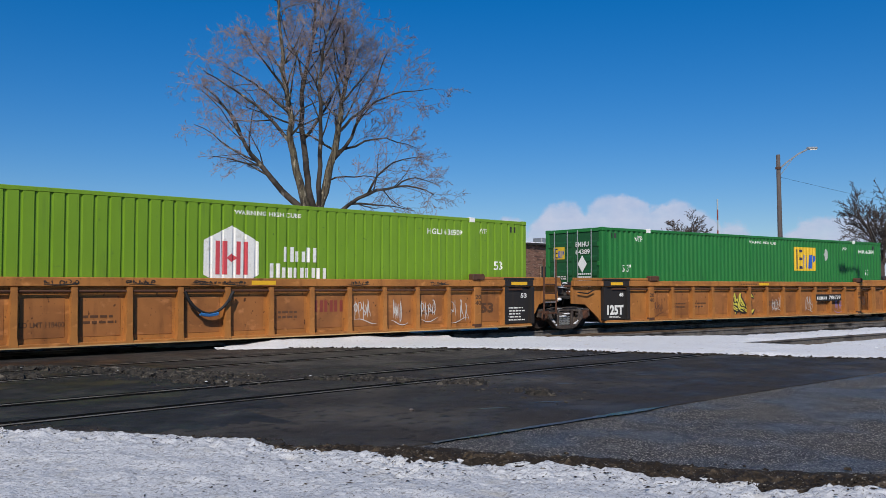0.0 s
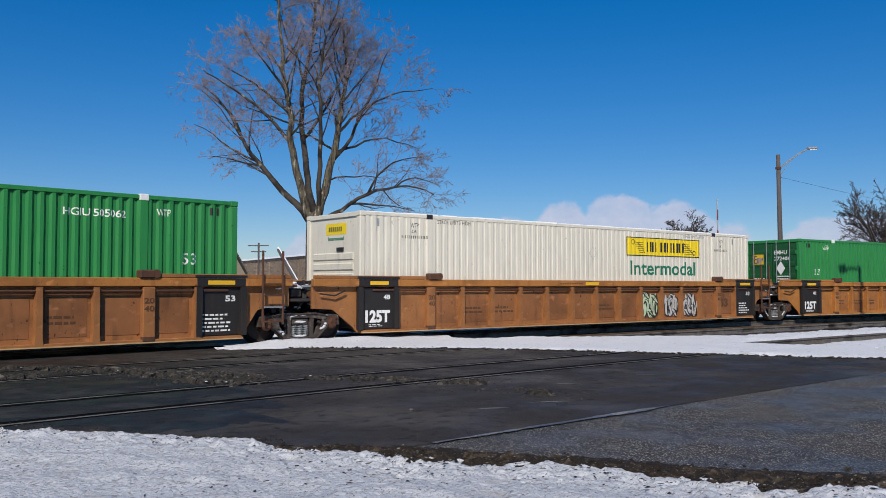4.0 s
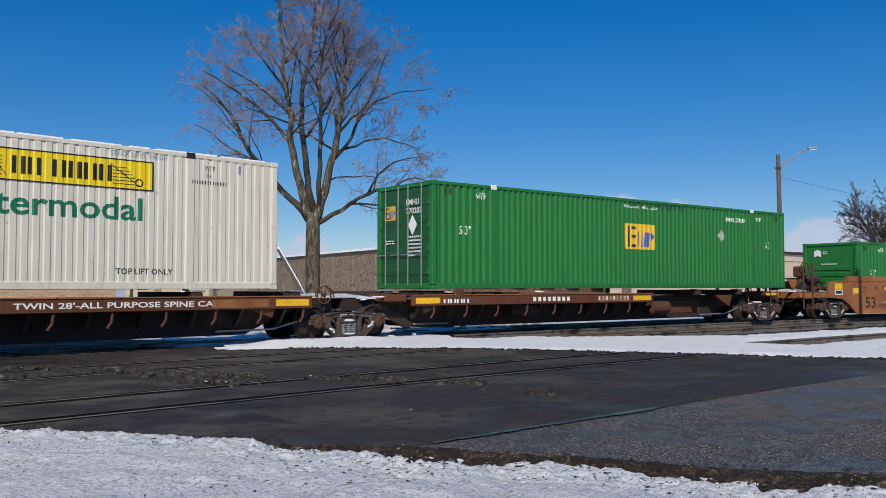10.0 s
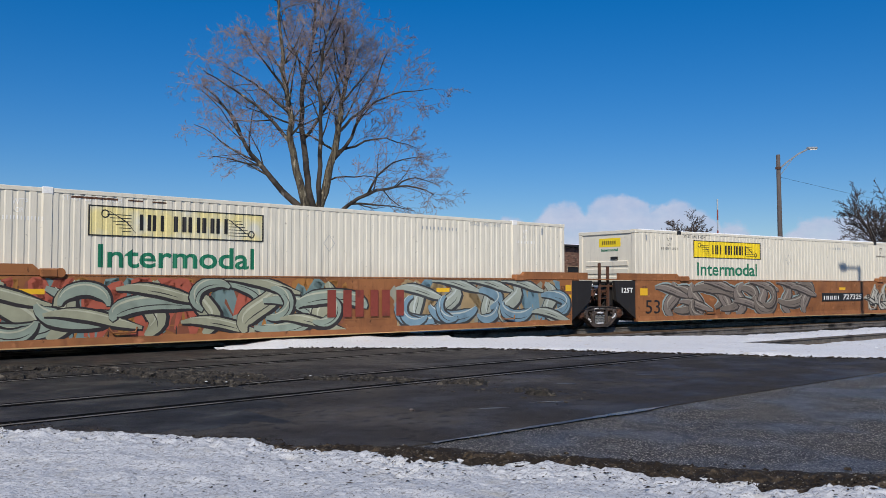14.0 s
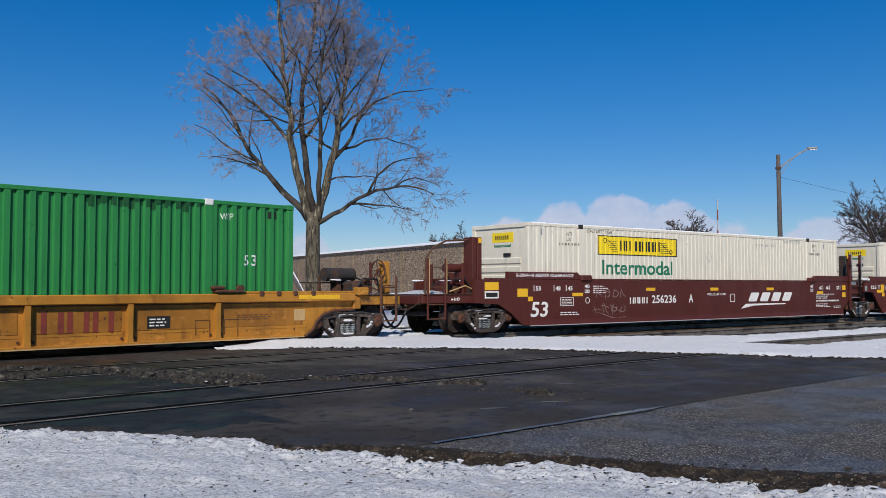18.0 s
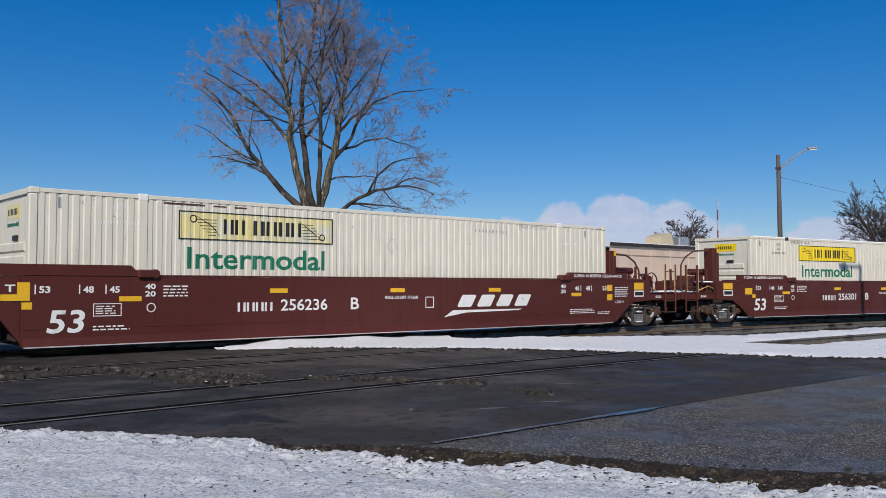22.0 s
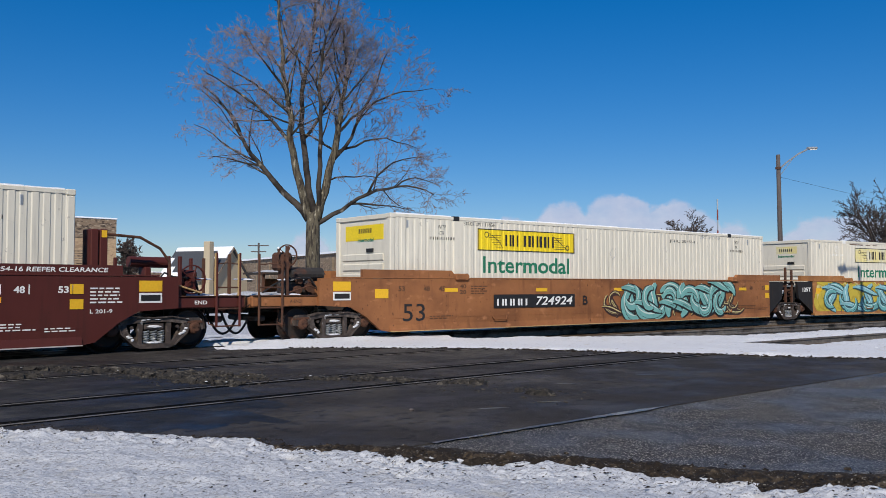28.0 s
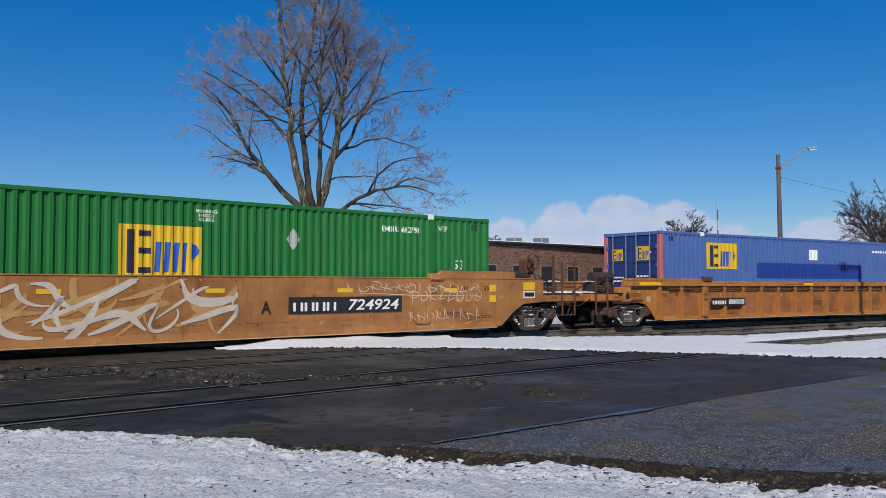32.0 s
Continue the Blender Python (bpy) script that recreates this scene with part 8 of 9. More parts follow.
    if end == "doors":
        for sgn in (-1, 1):
            y0, y1 = (-1.12, -0.012) if sgn < 0 else (0.012, 1.12)
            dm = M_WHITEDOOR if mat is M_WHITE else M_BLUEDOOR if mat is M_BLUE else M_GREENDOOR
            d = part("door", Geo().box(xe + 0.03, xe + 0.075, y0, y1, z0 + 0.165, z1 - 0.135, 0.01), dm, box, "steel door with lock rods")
            for k in range(5):
                z = z0 + 0.35 + k * 0.47
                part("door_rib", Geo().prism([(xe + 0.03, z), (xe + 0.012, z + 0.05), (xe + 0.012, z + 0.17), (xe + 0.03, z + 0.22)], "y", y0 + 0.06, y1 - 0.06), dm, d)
            for y in ((y0 + 0.28, y1 - 0.22) if sgn < 0 else (y0 + 0.22, y1 - 0.28)):
                part("lock_rod", Geo().cyl((xe - 0.015, y, 0), "z", 0.018, z0 + 0.1, z1 - 0.06, 8), M_SILVER, d, "galvanised lock rod")
                part("rod_handle", Geo().tube([(xe - 0.03, y, z0 + 0.95), (xe - 0.035, y + 0.32, z0 + 0.93)], 0.016, 5), M_SILVER, d)
            for k in range(4):
                z = z0 + 0.4 + k * 0.62
                yy = -1.13 if sgn < 0 else 1.13
                part("hinge", Geo().box(xe - 0.012, xe + 0.03, yy - 0.05, yy + 0.05, z, z + 0.14, 0.01), mat, d)
    elif end == "ribs":
        w = part("front_wall", Geo().box(xe + 0.04, xe + 0.08, -1.13, 1.13, z0 + 0.16, z1 - 0.13), mat, box)
        for k in range(6):
            z = z0 + 0.35 + k * 0.26
            part("wall_rib", Geo().prism([(xe + 0.04, z), (xe + 0.008, z + 0.03), (xe + 0.008, z + 0.17), (xe + 0.04, z + 0.20)], "y", -0.95, 0.95), mat, w)
    else:
        w = part("front_wall", Geo().box(xe + 0.04, xe + 0.08, -1.13, 1.13, z0 + 0.16, z1 - 0.13), mat, box)
        for k in range(8):
            y = -0.95 + k * 0.25
            part("wall_rib", Geo().box(xe + 0.012, xe + 0.04, y, y + 0.13, z0 + 0.3, z1 - 0.3, 0.01), mat, w)
    dec = NEAR - 0.006
    ed = xe + 0.004
    white = M_INKWHITE if scheme != "hunt" else M_INKBLACK
    if scheme in ("emp", "blue", "hub"):
        if scheme != "blue":
            letters("53'", -7.58, -7.16, z1 - 1.41, z1 - 1.17, dec, white, box, 0.008)
            letters("53", 7.2, 7.52, z1 - 1.41, z1 - 1.17, dec, white, box, 0.008)
            letters("WTP", -6.95, -6.62, z1 - 0.42, z1 - 0.28, dec, white, box, 0.0)
            part("stencil", slab(Geo(), -6.88, -6.66, z1 - 0.25, z1 - 0.235, dec), white, box)
            wx = 5.5 if seed == 2 else 6.62
            letters("WTP", wx, wx + 0.3, z1 - 0.42, z1 - 0.28, dec, white, box, 0.0)
            if seed == 21:
                for k, word in enumerate(("WARNING", "HIGH", "CUBE")):
                    letters(word, -0.27 + 0.05 * (k > 0), 0.21 - 0.05 * (k > 0), z1 - 0.31 - k * 0.09, z1 - 0.24 - k * 0.09, dec, white, box, 0.02)
            else:
                letters("WARNING HIGH CUBE", -0.84, 0.86, z1 - 0.30, z1 - 0.20, dec, white, box, 0.02)
        b0 = 6.69 if seed == 2 else -6.15 if seed in (9, 12) else 4.72
        if seed in CODES:
            letters(CODES[seed][0] + " " + CODES[seed][1], b0, b0 + 1.25, z1 - 0.50, z1 - 0.35, dec, white, box, 0.01)
        else:
            bars(b0, b0 + 1.2, z1 - 0.48, z1 - 0.36, dec, white, box, 11, rnd, fill=0.7)
        if seed in CODES and end == "doors":
            for k, word in enumerate(CODES[seed]):
                letters(word, -0.12, -0.70 - 0.14 * k, z1 - 0.60 - k * 0.24, z1 - 0.44 - k * 0.24, ed + 0.004, white, box, 0.02, face="end")
            for k in range(6):
                bars(-0.2, -0.85, z1 - 1.50 - k * 0.10, z1 - 1.44 - k * 0.10, ed, white, box, 7 + k % 3, rnd, face="end", fill=0.75)
            bars(0.85, 0.30, z1 - 1.66, z1 - 1.52, ed, white, box, 9, rnd, 2, face="end")
        for x in (-8.05, -7.88, 7.86, 8.03):
            part("vent_slot", Geo().box(x - 0.03, x + 0.03, dec - 0.004, dec, z1 - 0.34, z1 - 0.18), M_INKBLACK, box)
    if scheme == "emp" or scheme == "blue":
        ex0, ex1, ez0, ez1 = (-0.80, 0.72, z1 - 1.62, z1 - 0.80) if scheme == "emp" else (-6.05, -4.4, z1 - 1.25, z1 - 0.33)
        if seed == 21:
            ex0, ex1, ez0, ez1 = -1.93, -0.13, z1 - 1.68, z1 - 0.62
        if seed == 2:
            ex0, ex1, ez0, ez1 = 2.01, 3.54, z1 - 1.26, z1 - 0.35
        hx, hz = {2: (4.27, z1 - 0.61), 12: (-4.64, z1 - 1.08), 21: (2.13, z1 - 0.79)}.get(seed, (4.43, z1 - 1.02))
        emblem(box, ex0, ex1, ez0, ez1, dec, "side")
        if scheme == "emp":
            part("hazard_diamond", Geo().prism([(hx - 0.2, hz), (hx, hz - 0.24), (hx + 0.2, hz), (hx, hz + 0.24)], "y", dec - 0.004, dec), M_PLACARD, box, "white diamond placard")
            part("hazard_diamond", Geo().prism([(-0.42 - 0.2, z1 - 1.15), (-0.42, z1 - 1.43), (-0.42 + 0.2, z1 - 1.15), (-0.42, z1 - 0.87)], "x", ed - 0.004, ed), M_INKWHITE, box, "white diamond placard")
        emblem(box, 0.9, 0.38, z1 - 0.98, z1 - 0.58, ed, "end")
        if scheme == "blue":
            emblem(box, -0.25, -0.8, z1 - 0.98, z1 - 0.5, ed, "end")
        if seed not in CODES:
            bars(-0.2, -0.9, z1 - 0.78, z1 - 0.50, ed, white, box, 5, rnd, 2, face="end", fill=0.7)
            bars(0.85, 0.3, z1 - 1.75, z1 - 1.5, ed, white, box, 8, rnd, 2, face="end")
            bars(-0.2, -0.8, z1 - 1.75, z1 - 1.45, ed, white, box, 6, rnd, 2, face="end")
    if seed in (8, 12):
        # paint peeled below the roof edge
        g, a, end = Geo(), {8: -0.6, 12: 3.7}[seed], {8: 2.2, 12: 6.05}[seed]
        while a < end:
            w = rnd.uniform(0.05, 0.14)
            slab(g, a, a + w, z1 - 0.10 - rnd.uniform(0.05, 0.24), z1 - 0.08, dec + 0.002)
            a += w + rnd.choice((0.0, 0.0, 0.05))
        part("peeled_patch", g, M_GREENDOOR, box, "dark patch of peeled paint")
    if scheme == "hub":
        hx, hz, hw, hh = -0.90, z1 - 1.25, 0.66, 0.61
        part("hexagon_badge", Geo().prism([(hx - hw, hz - hh * 0.6), (hx, hz - hh * 1.15), (hx + hw, hz - hh * 0.6), (hx + hw, hz + hh * 0.6), (hx, hz + hh * 1.15), (hx - hw, hz + hh * 0.6)], "y", dec - 0.004, dec), M_INKWHITE, box, "white hexagon badge with red bars")
        g = Geo()
        for q in (-0.34, -0.16, 0.16, 0.34):
            slab(g, hx + q * hw * 1.5 - 0.05, hx + q * hw * 1.5 + 0.05, hz - 0.36, hz + 0.36, dec - 0.004)
        g.prism([(hx - 0.13, hz), (hx, hz - 0.1), (hx + 0.13, hz), (hx, hz + 0.1)], "y", dec - 0.0085, dec - 0.0045)
        part("badge_bar", g, M_INKRED, box, "red bars in the badge")
        blob_letters(0.38, 1.30, z1 - 1.31, z1 - 0.97, dec, M_INKWHITE, box, [(0, 1.0), (0, 0.72), (0, 1.0)], 0.3)
        blob_letters(0.02, 1.58, z1 - 1.67, z1 - 1.35, dec, M_INKWHITE, box, [(0, 1.0), (0.0, 0.72), (0.0, 0.72), (0.0, 0.72), (-0.2, 0.72)], 0.3)
        bars(0.3, 0.0, z1 - 0.5, z1 - 0.34, ed, white, box, 4, rnd, 2, face="end")
        part("end_badge", Geo().prism([(0.55, z1 - 0.55), (0.72, z1 - 0.62), (0.72, z1 - 0.36), (0.55, z1 - 0.28), (0.38, z1 - 0.36), (0.38, z1 - 0.62)], "x", ed - 0.004, ed), M_INKWHITE, box)
        bars(0.4, -0.4, z1 - 0.95, z1 - 0.88, ed, white, box, 12, rnd, face="end")
        for k in range(7):
            part("end_code", Geo().box(ed - 0.004, ed, -1.24, -1.16, z1 - 0.5 - k * 0.16, z1 - 0.4 - k * 0.16), white, box)
    if scheme.startswith("hunt"):
        faded = scheme == "hunt_faded"
        side_x = (1.75, 5.5) if seed == 7 else (3.5 - 1.9, 5.48) if seed == 4 else (-5.58, -1.74)
        x0, x1 = side_x
        top = z1 - 0.28
        p = part("name_panel", slab(Geo(), x0, x1, top - 0.60, top, dec), M_PALEYEL if faded else M_LOGOYEL, box, "faded panel with scroll" if faded else "yellow panel with black border and scroll")
        g = Geo()
        for a, b, c, d in ((x0, x1, top - 0.60, top - 0.575), (x0, x1, top - 0.025, top), (x0, x0 + 0.03, top - 0.575, top - 0.025), (x1 - 0.03, x1, top - 0.575, top - 0.025)):
            slab(g, a, b, c, d, dec - 0.005)
        for k in range(6):
            zz = top - 0.50 + k * 0.065
            slab(g, x0 + 0.30 + 0.06 * (6 - k), x0 + 0.85, zz, zz + 0.012, dec - 0.005)
            slab(g, x1 - 0.85, x1 - 0.55 + 0.05 * (6 - k) - 0.05, zz, zz + 0.012, dec - 0.005)
        g.revolve([(-0.002, 0.06), (0, 0.06), (0, 0.085), (-0.002, 0.085)], (x0 + 0.33, dec - 0.006, top - 0.16), "y", 12)
        g.revolve([(-0.002, 0.06), (0, 0.06), (0, 0.085), (-0.002, 0.085)], (x1 - 0.3, dec - 0.006, top - 0.45), "y", 12)
        ribbon(g, [(x0 + 0.4, top - 0.1), (x0 + 0.75, top - 0.3), (x0 + 0.95, top - 0.52)], 0.025, dec - 0.006, top - 0.58, top)
        ribbon(g, [(x1 - 0.95, top - 0.08), (x1 - 0.62, top - 0.3), (x1 - 0.3, top - 0.52)], 0.025, dec - 0.006, top - 0.58, top)
        part("panel_scroll", g, M_INKBLACK, p)
        blob_letters(x0 + 1.0, x0 + 1.55, top - 0.46, top - 0.14, dec - 0.007, M_INKBLACK, p, [(0, 1)] * 2, 0.27)
        blob_letters(x0 + 1.72, x1 - 0.85, top - 0.46, top - 0.14, dec - 0.007, M_INKBLACK, p, [(0, 1)] * 4, 0.27)
        letters("Intermodal", x0 + 0.2, x1 - 0.22, top - 1.22, top - 0.76, dec, M_INKGREEN, box, 0.018)
        letters("STACK LIMIT 3 HIGH", -6.06, -4.93, z1 - 0.22, z1 - 0.12, dec, white, box, 0.0)
        letters("STACK LIMIT 3 HIGH", 4.6, 5.8, z1 - 0.22, z1 - 0.12, dec, M_SILVER, box, 0.0)
        letters("WTP", -6.95, -6.68, z1 - 0.36, z1 - 0.24, dec, white, box, 0.0)
        letters("WTP", 6.66, 6.9, z1 - 0.36, z1 - 0.24, dec, white, box, 0.0)
        if seed == 19:
            letters("JBHU 254554", 2.9, 4.3, z1 - 0.42, z1 - 0.30, dec, M_INKBLACK, box, 0.0)
        else:
            bars(2.9, 4.2, z1 - 0.4, z1 - 0.3, dec, M_SILVER, box, 10, rnd, fill=0.3)
        for wx in (-6.95, 6.64):
            letters("OR", wx + 0.06, wx + 0.2, z1 - 0.50, z1 - 0.41, dec, white, box, 0.0)
            bars(wx - 0.28, wx + 0.58, z1 - 0.65, z1 - 0.55, dec, white, box, 14, rnd, fill=0.35)
        if seed in (10, 15, 20):
            part("scraped_patch", slab(slab(slab(Geo(), -5.9, -5.0, z1 - 0.17, z1 - 0.13, dec), -4.8, -4.5, z1 - 0.165, z1 - 0.14, dec), -4.3, -4.0, z1 - 0.17, z1 - 0.14, dec), M_RUST, box, "rusty scrape under the roof edge")
        if seed == 7:
            letters("TOP LIFT ONLY", -6.13, -4.91, z0 + 0.32, z0 + 0.44, dec, white, box, 0.01)
            letters("TOP LIFT ONLY", 4.75, 5.95, z0 + 0.32, z0 + 0.44, dec, white, box, 0.01)
            bars(-4.6, -3.5, z1 - 0.42, z1 - 0.3, dec, white, box, 8, rnd, fill=0.3)
        for x, mt in ((-7.95, M_DARK), (7.5, M_DARK)):
            part("vent_slot", Geo().box(x - 0.03, x + 0.03, dec - 0.004, dec, z1 - 0.36, z1 - 0.17), M_SILVER, box)
        g = Geo()
        for zc in ((z1 - 0.85, z0 + 0.55) if seed == 7 else (z1 - 0.85,)):
            ribbon(g, [(0.02, zc + 0.2), (0.17, zc), (0.02, zc - 0.2), (-0.13, zc), (0.02, zc + 0.2)], 0.018, dec - 0.002, zc - 0.25, zc + 0.25)
        part("placard_frame", g, M_SILVER, box)
        # end panel
        q = part("end_panel", Geo().box(ed - 0.004, ed, -0.88, 0.92, z1 - 0.78, z1 - 0.36) if end == "doors" else Geo().box(ed + 0.032, ed + 0.036, -0.62 if seed != 19 else -0.95, 0.35 if seed != 19 else 0.85, z1 - (0.55 if seed != 19 else 0.66), z1 - 0.26), M_PALEYEL if faded else M_LOGOYEL, box, "yellow end panel")
        bars(0.55 if end == "doors" else 0.2, -0.55 if end == "doors" else -0.45, z1 - 0.70 if end == "doors" else z1 - 0.49, z1 - 0.44 if end == "doors" else z1 - 0.33, ed - 0.004 if end == "doors" else ed + 0.03, M_INKBLACK, q, 7, rnd, name="word_mark", face="end", fill=0.5)
        if end != "doors":
            letters("Intermodal", 0.25, -0.5, z1 - 0.70, z1 - 0.60, ed + 0.031, M_INKGREEN, box, 0.04, face="end")
            part("end_plate", Geo().box(ed, ed + 0.034, -0.5, -0.2, z1 - 0.98, z1 - 0.88), M_INKBLACK, box)
        else:
            part("notice", Geo().box(ed - 0.004, ed, -1.02, -0.72, z0 + 0.75, z0 + 1.12), M_LOGOYEL, box)
    SECTIONS[box.name] = folds(cuts, *wave)
    lay_print(SECTIONS[box.name])
    return box


def emblem(box, a0, a1, z0, z1, plane, face):
    """Yellow panel with a dark bar, a blue zigzag and a blue half disc."""
    def put(g, poly, lift):
        q = [(a0 + u * (a1 - a0), z0 + w * (z1 - z0)) for u, w in poly]
        g.prism(q, "y" if face == "side" else "x", plane - 0.004 - lift, plane - lift)
    g = Geo()
    put(g, [(0, 0), (1, 0), (1, 1), (0, 1)], 0)
    p = part("emblem_panel", g, M_EMBLEM, box, "yellow emblem panel")
    g = Geo()
    put(g, [(0.10, 0.08), (0.19, 0.08), (0.19, 0.90), (0.10, 0.90)], 0.005)
    for w in (0.08, 0.45, 0.78):
        put(g, [(0.23, w), (0.37, w), (0.37, w + 0.11), (0.23, w + 0.11)], 0.005)
    part("emblem_bar", g, M_INKNAVY, p)
    g = Geo()
    for u in (0.42, 0.53, 0.64, 0.74):
        put(g, [(u, 0.10), (u + 0.055, 0.10), (u + 0.075, 0.68), (u + 0.02, 0.68)], 0.006)
    put(g, [(0.86, 0.34), (0.91, 0.38), (0.95, 0.46), (0.96, 0.54), (0.93, 0.64), (0.86, 0.68)], 0.006)
    part("emblem_shape", g, M_INKBLUE, p)


# ---------- the train, front to back ----------
WELL_Z, SPINE_Z = 0.33, 1.245
OLD = "ribbed ochre well wagon with black end panels"
wt, bk, yl = (0.52, 0.50, 0.47), (0.02, 0.02, 0.02), (0.62, 0.55, 0.08)
BROWNTAG = (0.10, 0.04, 0.02)
U = {1: -2.0, 2: 18.44, 3: 42.5, 4: 62.95, 5: 83.41, 6: 105.36, 7: 125.08, 8: 146.85, 9: 169.03, 10: 189.48, 11: 209.9, 12: 234.82, 13: 259.77, 14: 280.07, 15: 300.5,
     16: 325.5, 17: 345.86, 18: 365.99, 19: 390.9, 20: 411.2, 21: 431.74, 22: 456.55}

car = ribbed_well(U[1], M_OCHRE, "ochre ribbed wagons", "joint", "joint", 101, OLD + " and white tags", brand=(1.18, 2.02, 0.73, 1.0), big53=(6.60, 7.10, 0.60, 0.88),
                  tags=[(2.3, 3.1, 0.45, 1.1, wt, None, 1, 4), (3.4, 4.1, 0.4, 1.1, wt, None, 2, 4), (4.4, 5.1, 0.45, 1.1, wt, None, 3, 4), (5.4, 6.2, 0.4, 1.1, wt, None, 4, 4)]
                  + [(x, x + 0.8, 1.36, 1.47, bk, None, int(x * 10) + 90, 4, -1.455, 0.18) for x in (-4.9, -3.3, -2.0, -1.3, 2.0, 4.6)])
letters("LD LMT 118400", -5.20, -4.40, 0.56, 0.66, -1.337, M_INKDULL, car, 0.01)
part("hanging_cable", Geo().tube([(-2.07 + 1.1 * k / 12, -1.50, 1.22 - 0.47 * math.sin(math.pi * k / 12) ** 0.7) for k in range(13)], 0.035, 6), M_CABLE, car, "black cable hanging in a loop")
part("cable_wrap", Geo().tube([(-1.72 + 0.4 * k / 4, -1.50, 0.76 - 0.03 * math.sin(math.pi * k / 4)) for k in range(5)], 0.045, 6), M_BLUECABLE, car, "blue wrapping")
truck(car, 10.22, 1)
container(U[1], WELL_Z, M_LIME, "lime green freight container with white hexagon badge", "ribs", 1, "hub")

car = ribbed_well(U[2], M_OCHRE, "ochre ribbed wagons", "joint", "coupler", 102, OLD + " and yellow scrawl", plate=(3.19, 4.98, 0.76, 1.01, "786739"), big53=(6.5, 7.1, 0.55, 0.9),
                  tags=[(-6.3, -5.5, 0.35, 1.1, BROWNTAG, None, 11, 5), (-1.9, -0.7, 0.3, 1.15, yl, bk, 12, 3, -1.335, 0.2), (0.4, 1.3, 0.4, 1.1, wt, None, 13, 4), (2.6, 3.5, 0.35, 1.1, wt, None, 14, 4), (4.6, 5.3, 0.3, 0.9, (0.25, 0.2, 0.45), None, 15, 5)])
container(U[2], WELL_Z, M_GREEN, "dark green freight container with yellow emblem panel", "doors", 2, "emp", deep=True)

car = ribbed_well(U[3], M_UMBER, "ochre ribbed wagons", "coupler", "joint", 103, OLD, plate=(-6.11, -4.41, 0.80, 1.05, "85909"), tags=[(-0.6, 0.3, 0.4, 1.1, BROWNTAG, None, 16, 5)])
truck(car, 10.22, 2)
container(U[3], WELL_Z, M_EMERALD, "mid green freight container with white hexagon badge", "doors", 3, "hub", deep=True)

car = ribbed_well(U[4], M_UMBER, "ochre ribbed wagons", "joint", "joint", 104, OLD + " and pale tags", big53=(6.6, 7.1, 0.6, 0.9), tags=[(2.3, 3.1, 0.3, 1.15, (0.5, 0.6, 0.4), bk, 17, 3, -1.335, 0.2), (3.5, 4.1, 0.3, 1.1, wt, bk, 18, 3, -1.335, 0.2), (4.5, 5.2, 0.3, 1.1, wt, bk, 19, 3, -1.335, 0.2)])
truck(car, 10.22, 0)
container(U[4], WELL_Z, M_WHITE, "off-white freight container with yellow name panel and green lettering", "ribs", 4, "hunt", 0.105)

car = ribbed_well(U[5], M_OCHRE, "ochre ribbed wagons", "joint", "coupler", 105, OLD + ", clean sides", big53=(6.6, 7.15, 0.55, 0.85), plate=(3.35, 5.1, 0.72, 0.98, "88908"))
container(U[5], WELL_Z, M_EMERALD, "mid green freight container with yellow emblem panel", "doors", 5, "emp")

SPN = "rusty brown spine wagon with yellow deck patches"
spine_car(107.06, 97.84, 116.28, "spine wagons", 201, SPN, "", first=True)
spine_car(126.0, 116.28, 135.7, "spine wagons", 202, SPN + " and white lettering", "TWIN 28'-ALL PURPOSE SPINE CAR")
spine_car(144.9, 135.7, 154.05, "spine wagons", 203, SPN, "", last=True, deck=(-7.3, 2.45))
container(U[6], SPINE_Z, M_LIME, "bright lime freight container with white hexagon badge", "ribs", 6, "hub", height=2.89)
container(U[7], SPINE_Z, M_WHITE, "tall-standing off-white freight container with yellow name panel", "doors", 7, "hunt", 0.105, 2.89)
container(U[8], SPINE_Z, M_GREEN, "dark green freight container with yellow emblem on a spine wagon", "doors", 8, "emp", height=2.89, deep=True)

NEWB = "flat brown well wagon with sprayed murals"
SEA, PALEG, TAUPE = (0.22, 0.55, 0.53), (0.45, 0.52, 0.40), (0.20, 0.165, 0.14)
smooth_well(U[9], M_BROWN, M_BLACK, "mural wagons", "coupler", "joint", 301, NEWB + " in red and pale green", "ochre", "A", "727325", (-5.18, -1.88, 0.72, 1.08), art=[
    dict(x0=-6.9, x1=-2.6, z0=0.32, z1=1.5, fill=(0.46, 0.34, 0.30), line=(0.30, 0.08, 0.06), seed=41, glyphs=4, weight=0.26, inner=(0.62, 0.55, 0.50)),
    dict(x0=-1.75, x1=0.55, z0=0.32, z1=1.45, fill=(0.30, 0.27, 0.22), line=(0.08, 0.05, 0.04), seed=42, glyphs=2, inner=(0.20, 0.36, 0.42), weight=0.34, second=(0.18, 0.32, 0.34), rim=(0.42, 0.36, 0.26), mist=((0.24, 0.07, 0.03),)),
    dict(x0=0.8, x1=6.4, z0=0.24, z1=1.5, fill=(0.34, 0.36, 0.22), line=(0.07, 0.025, 0.02), seed=47, glyphs=5, back=(0.23, 0.05, 0.035), inner=(0.56, 0.54, 0.36), weight=0.34, second=(0.44, 0.36, 0.14), mist=((0.40, 0.12, 0.06), (0.42, 0.30, 0.06))),
    dict(x0=6.6, x1=8.0, z0=0.5, z1=1.25, fill=BROWNTAG, line=None, seed=44, glyphs=3, weight=0.035)])
container(U[9], WELL_Z, M_GREEN, "dark green freight container with white hexagon badge", "ribs", 9, "hub", deep=True)

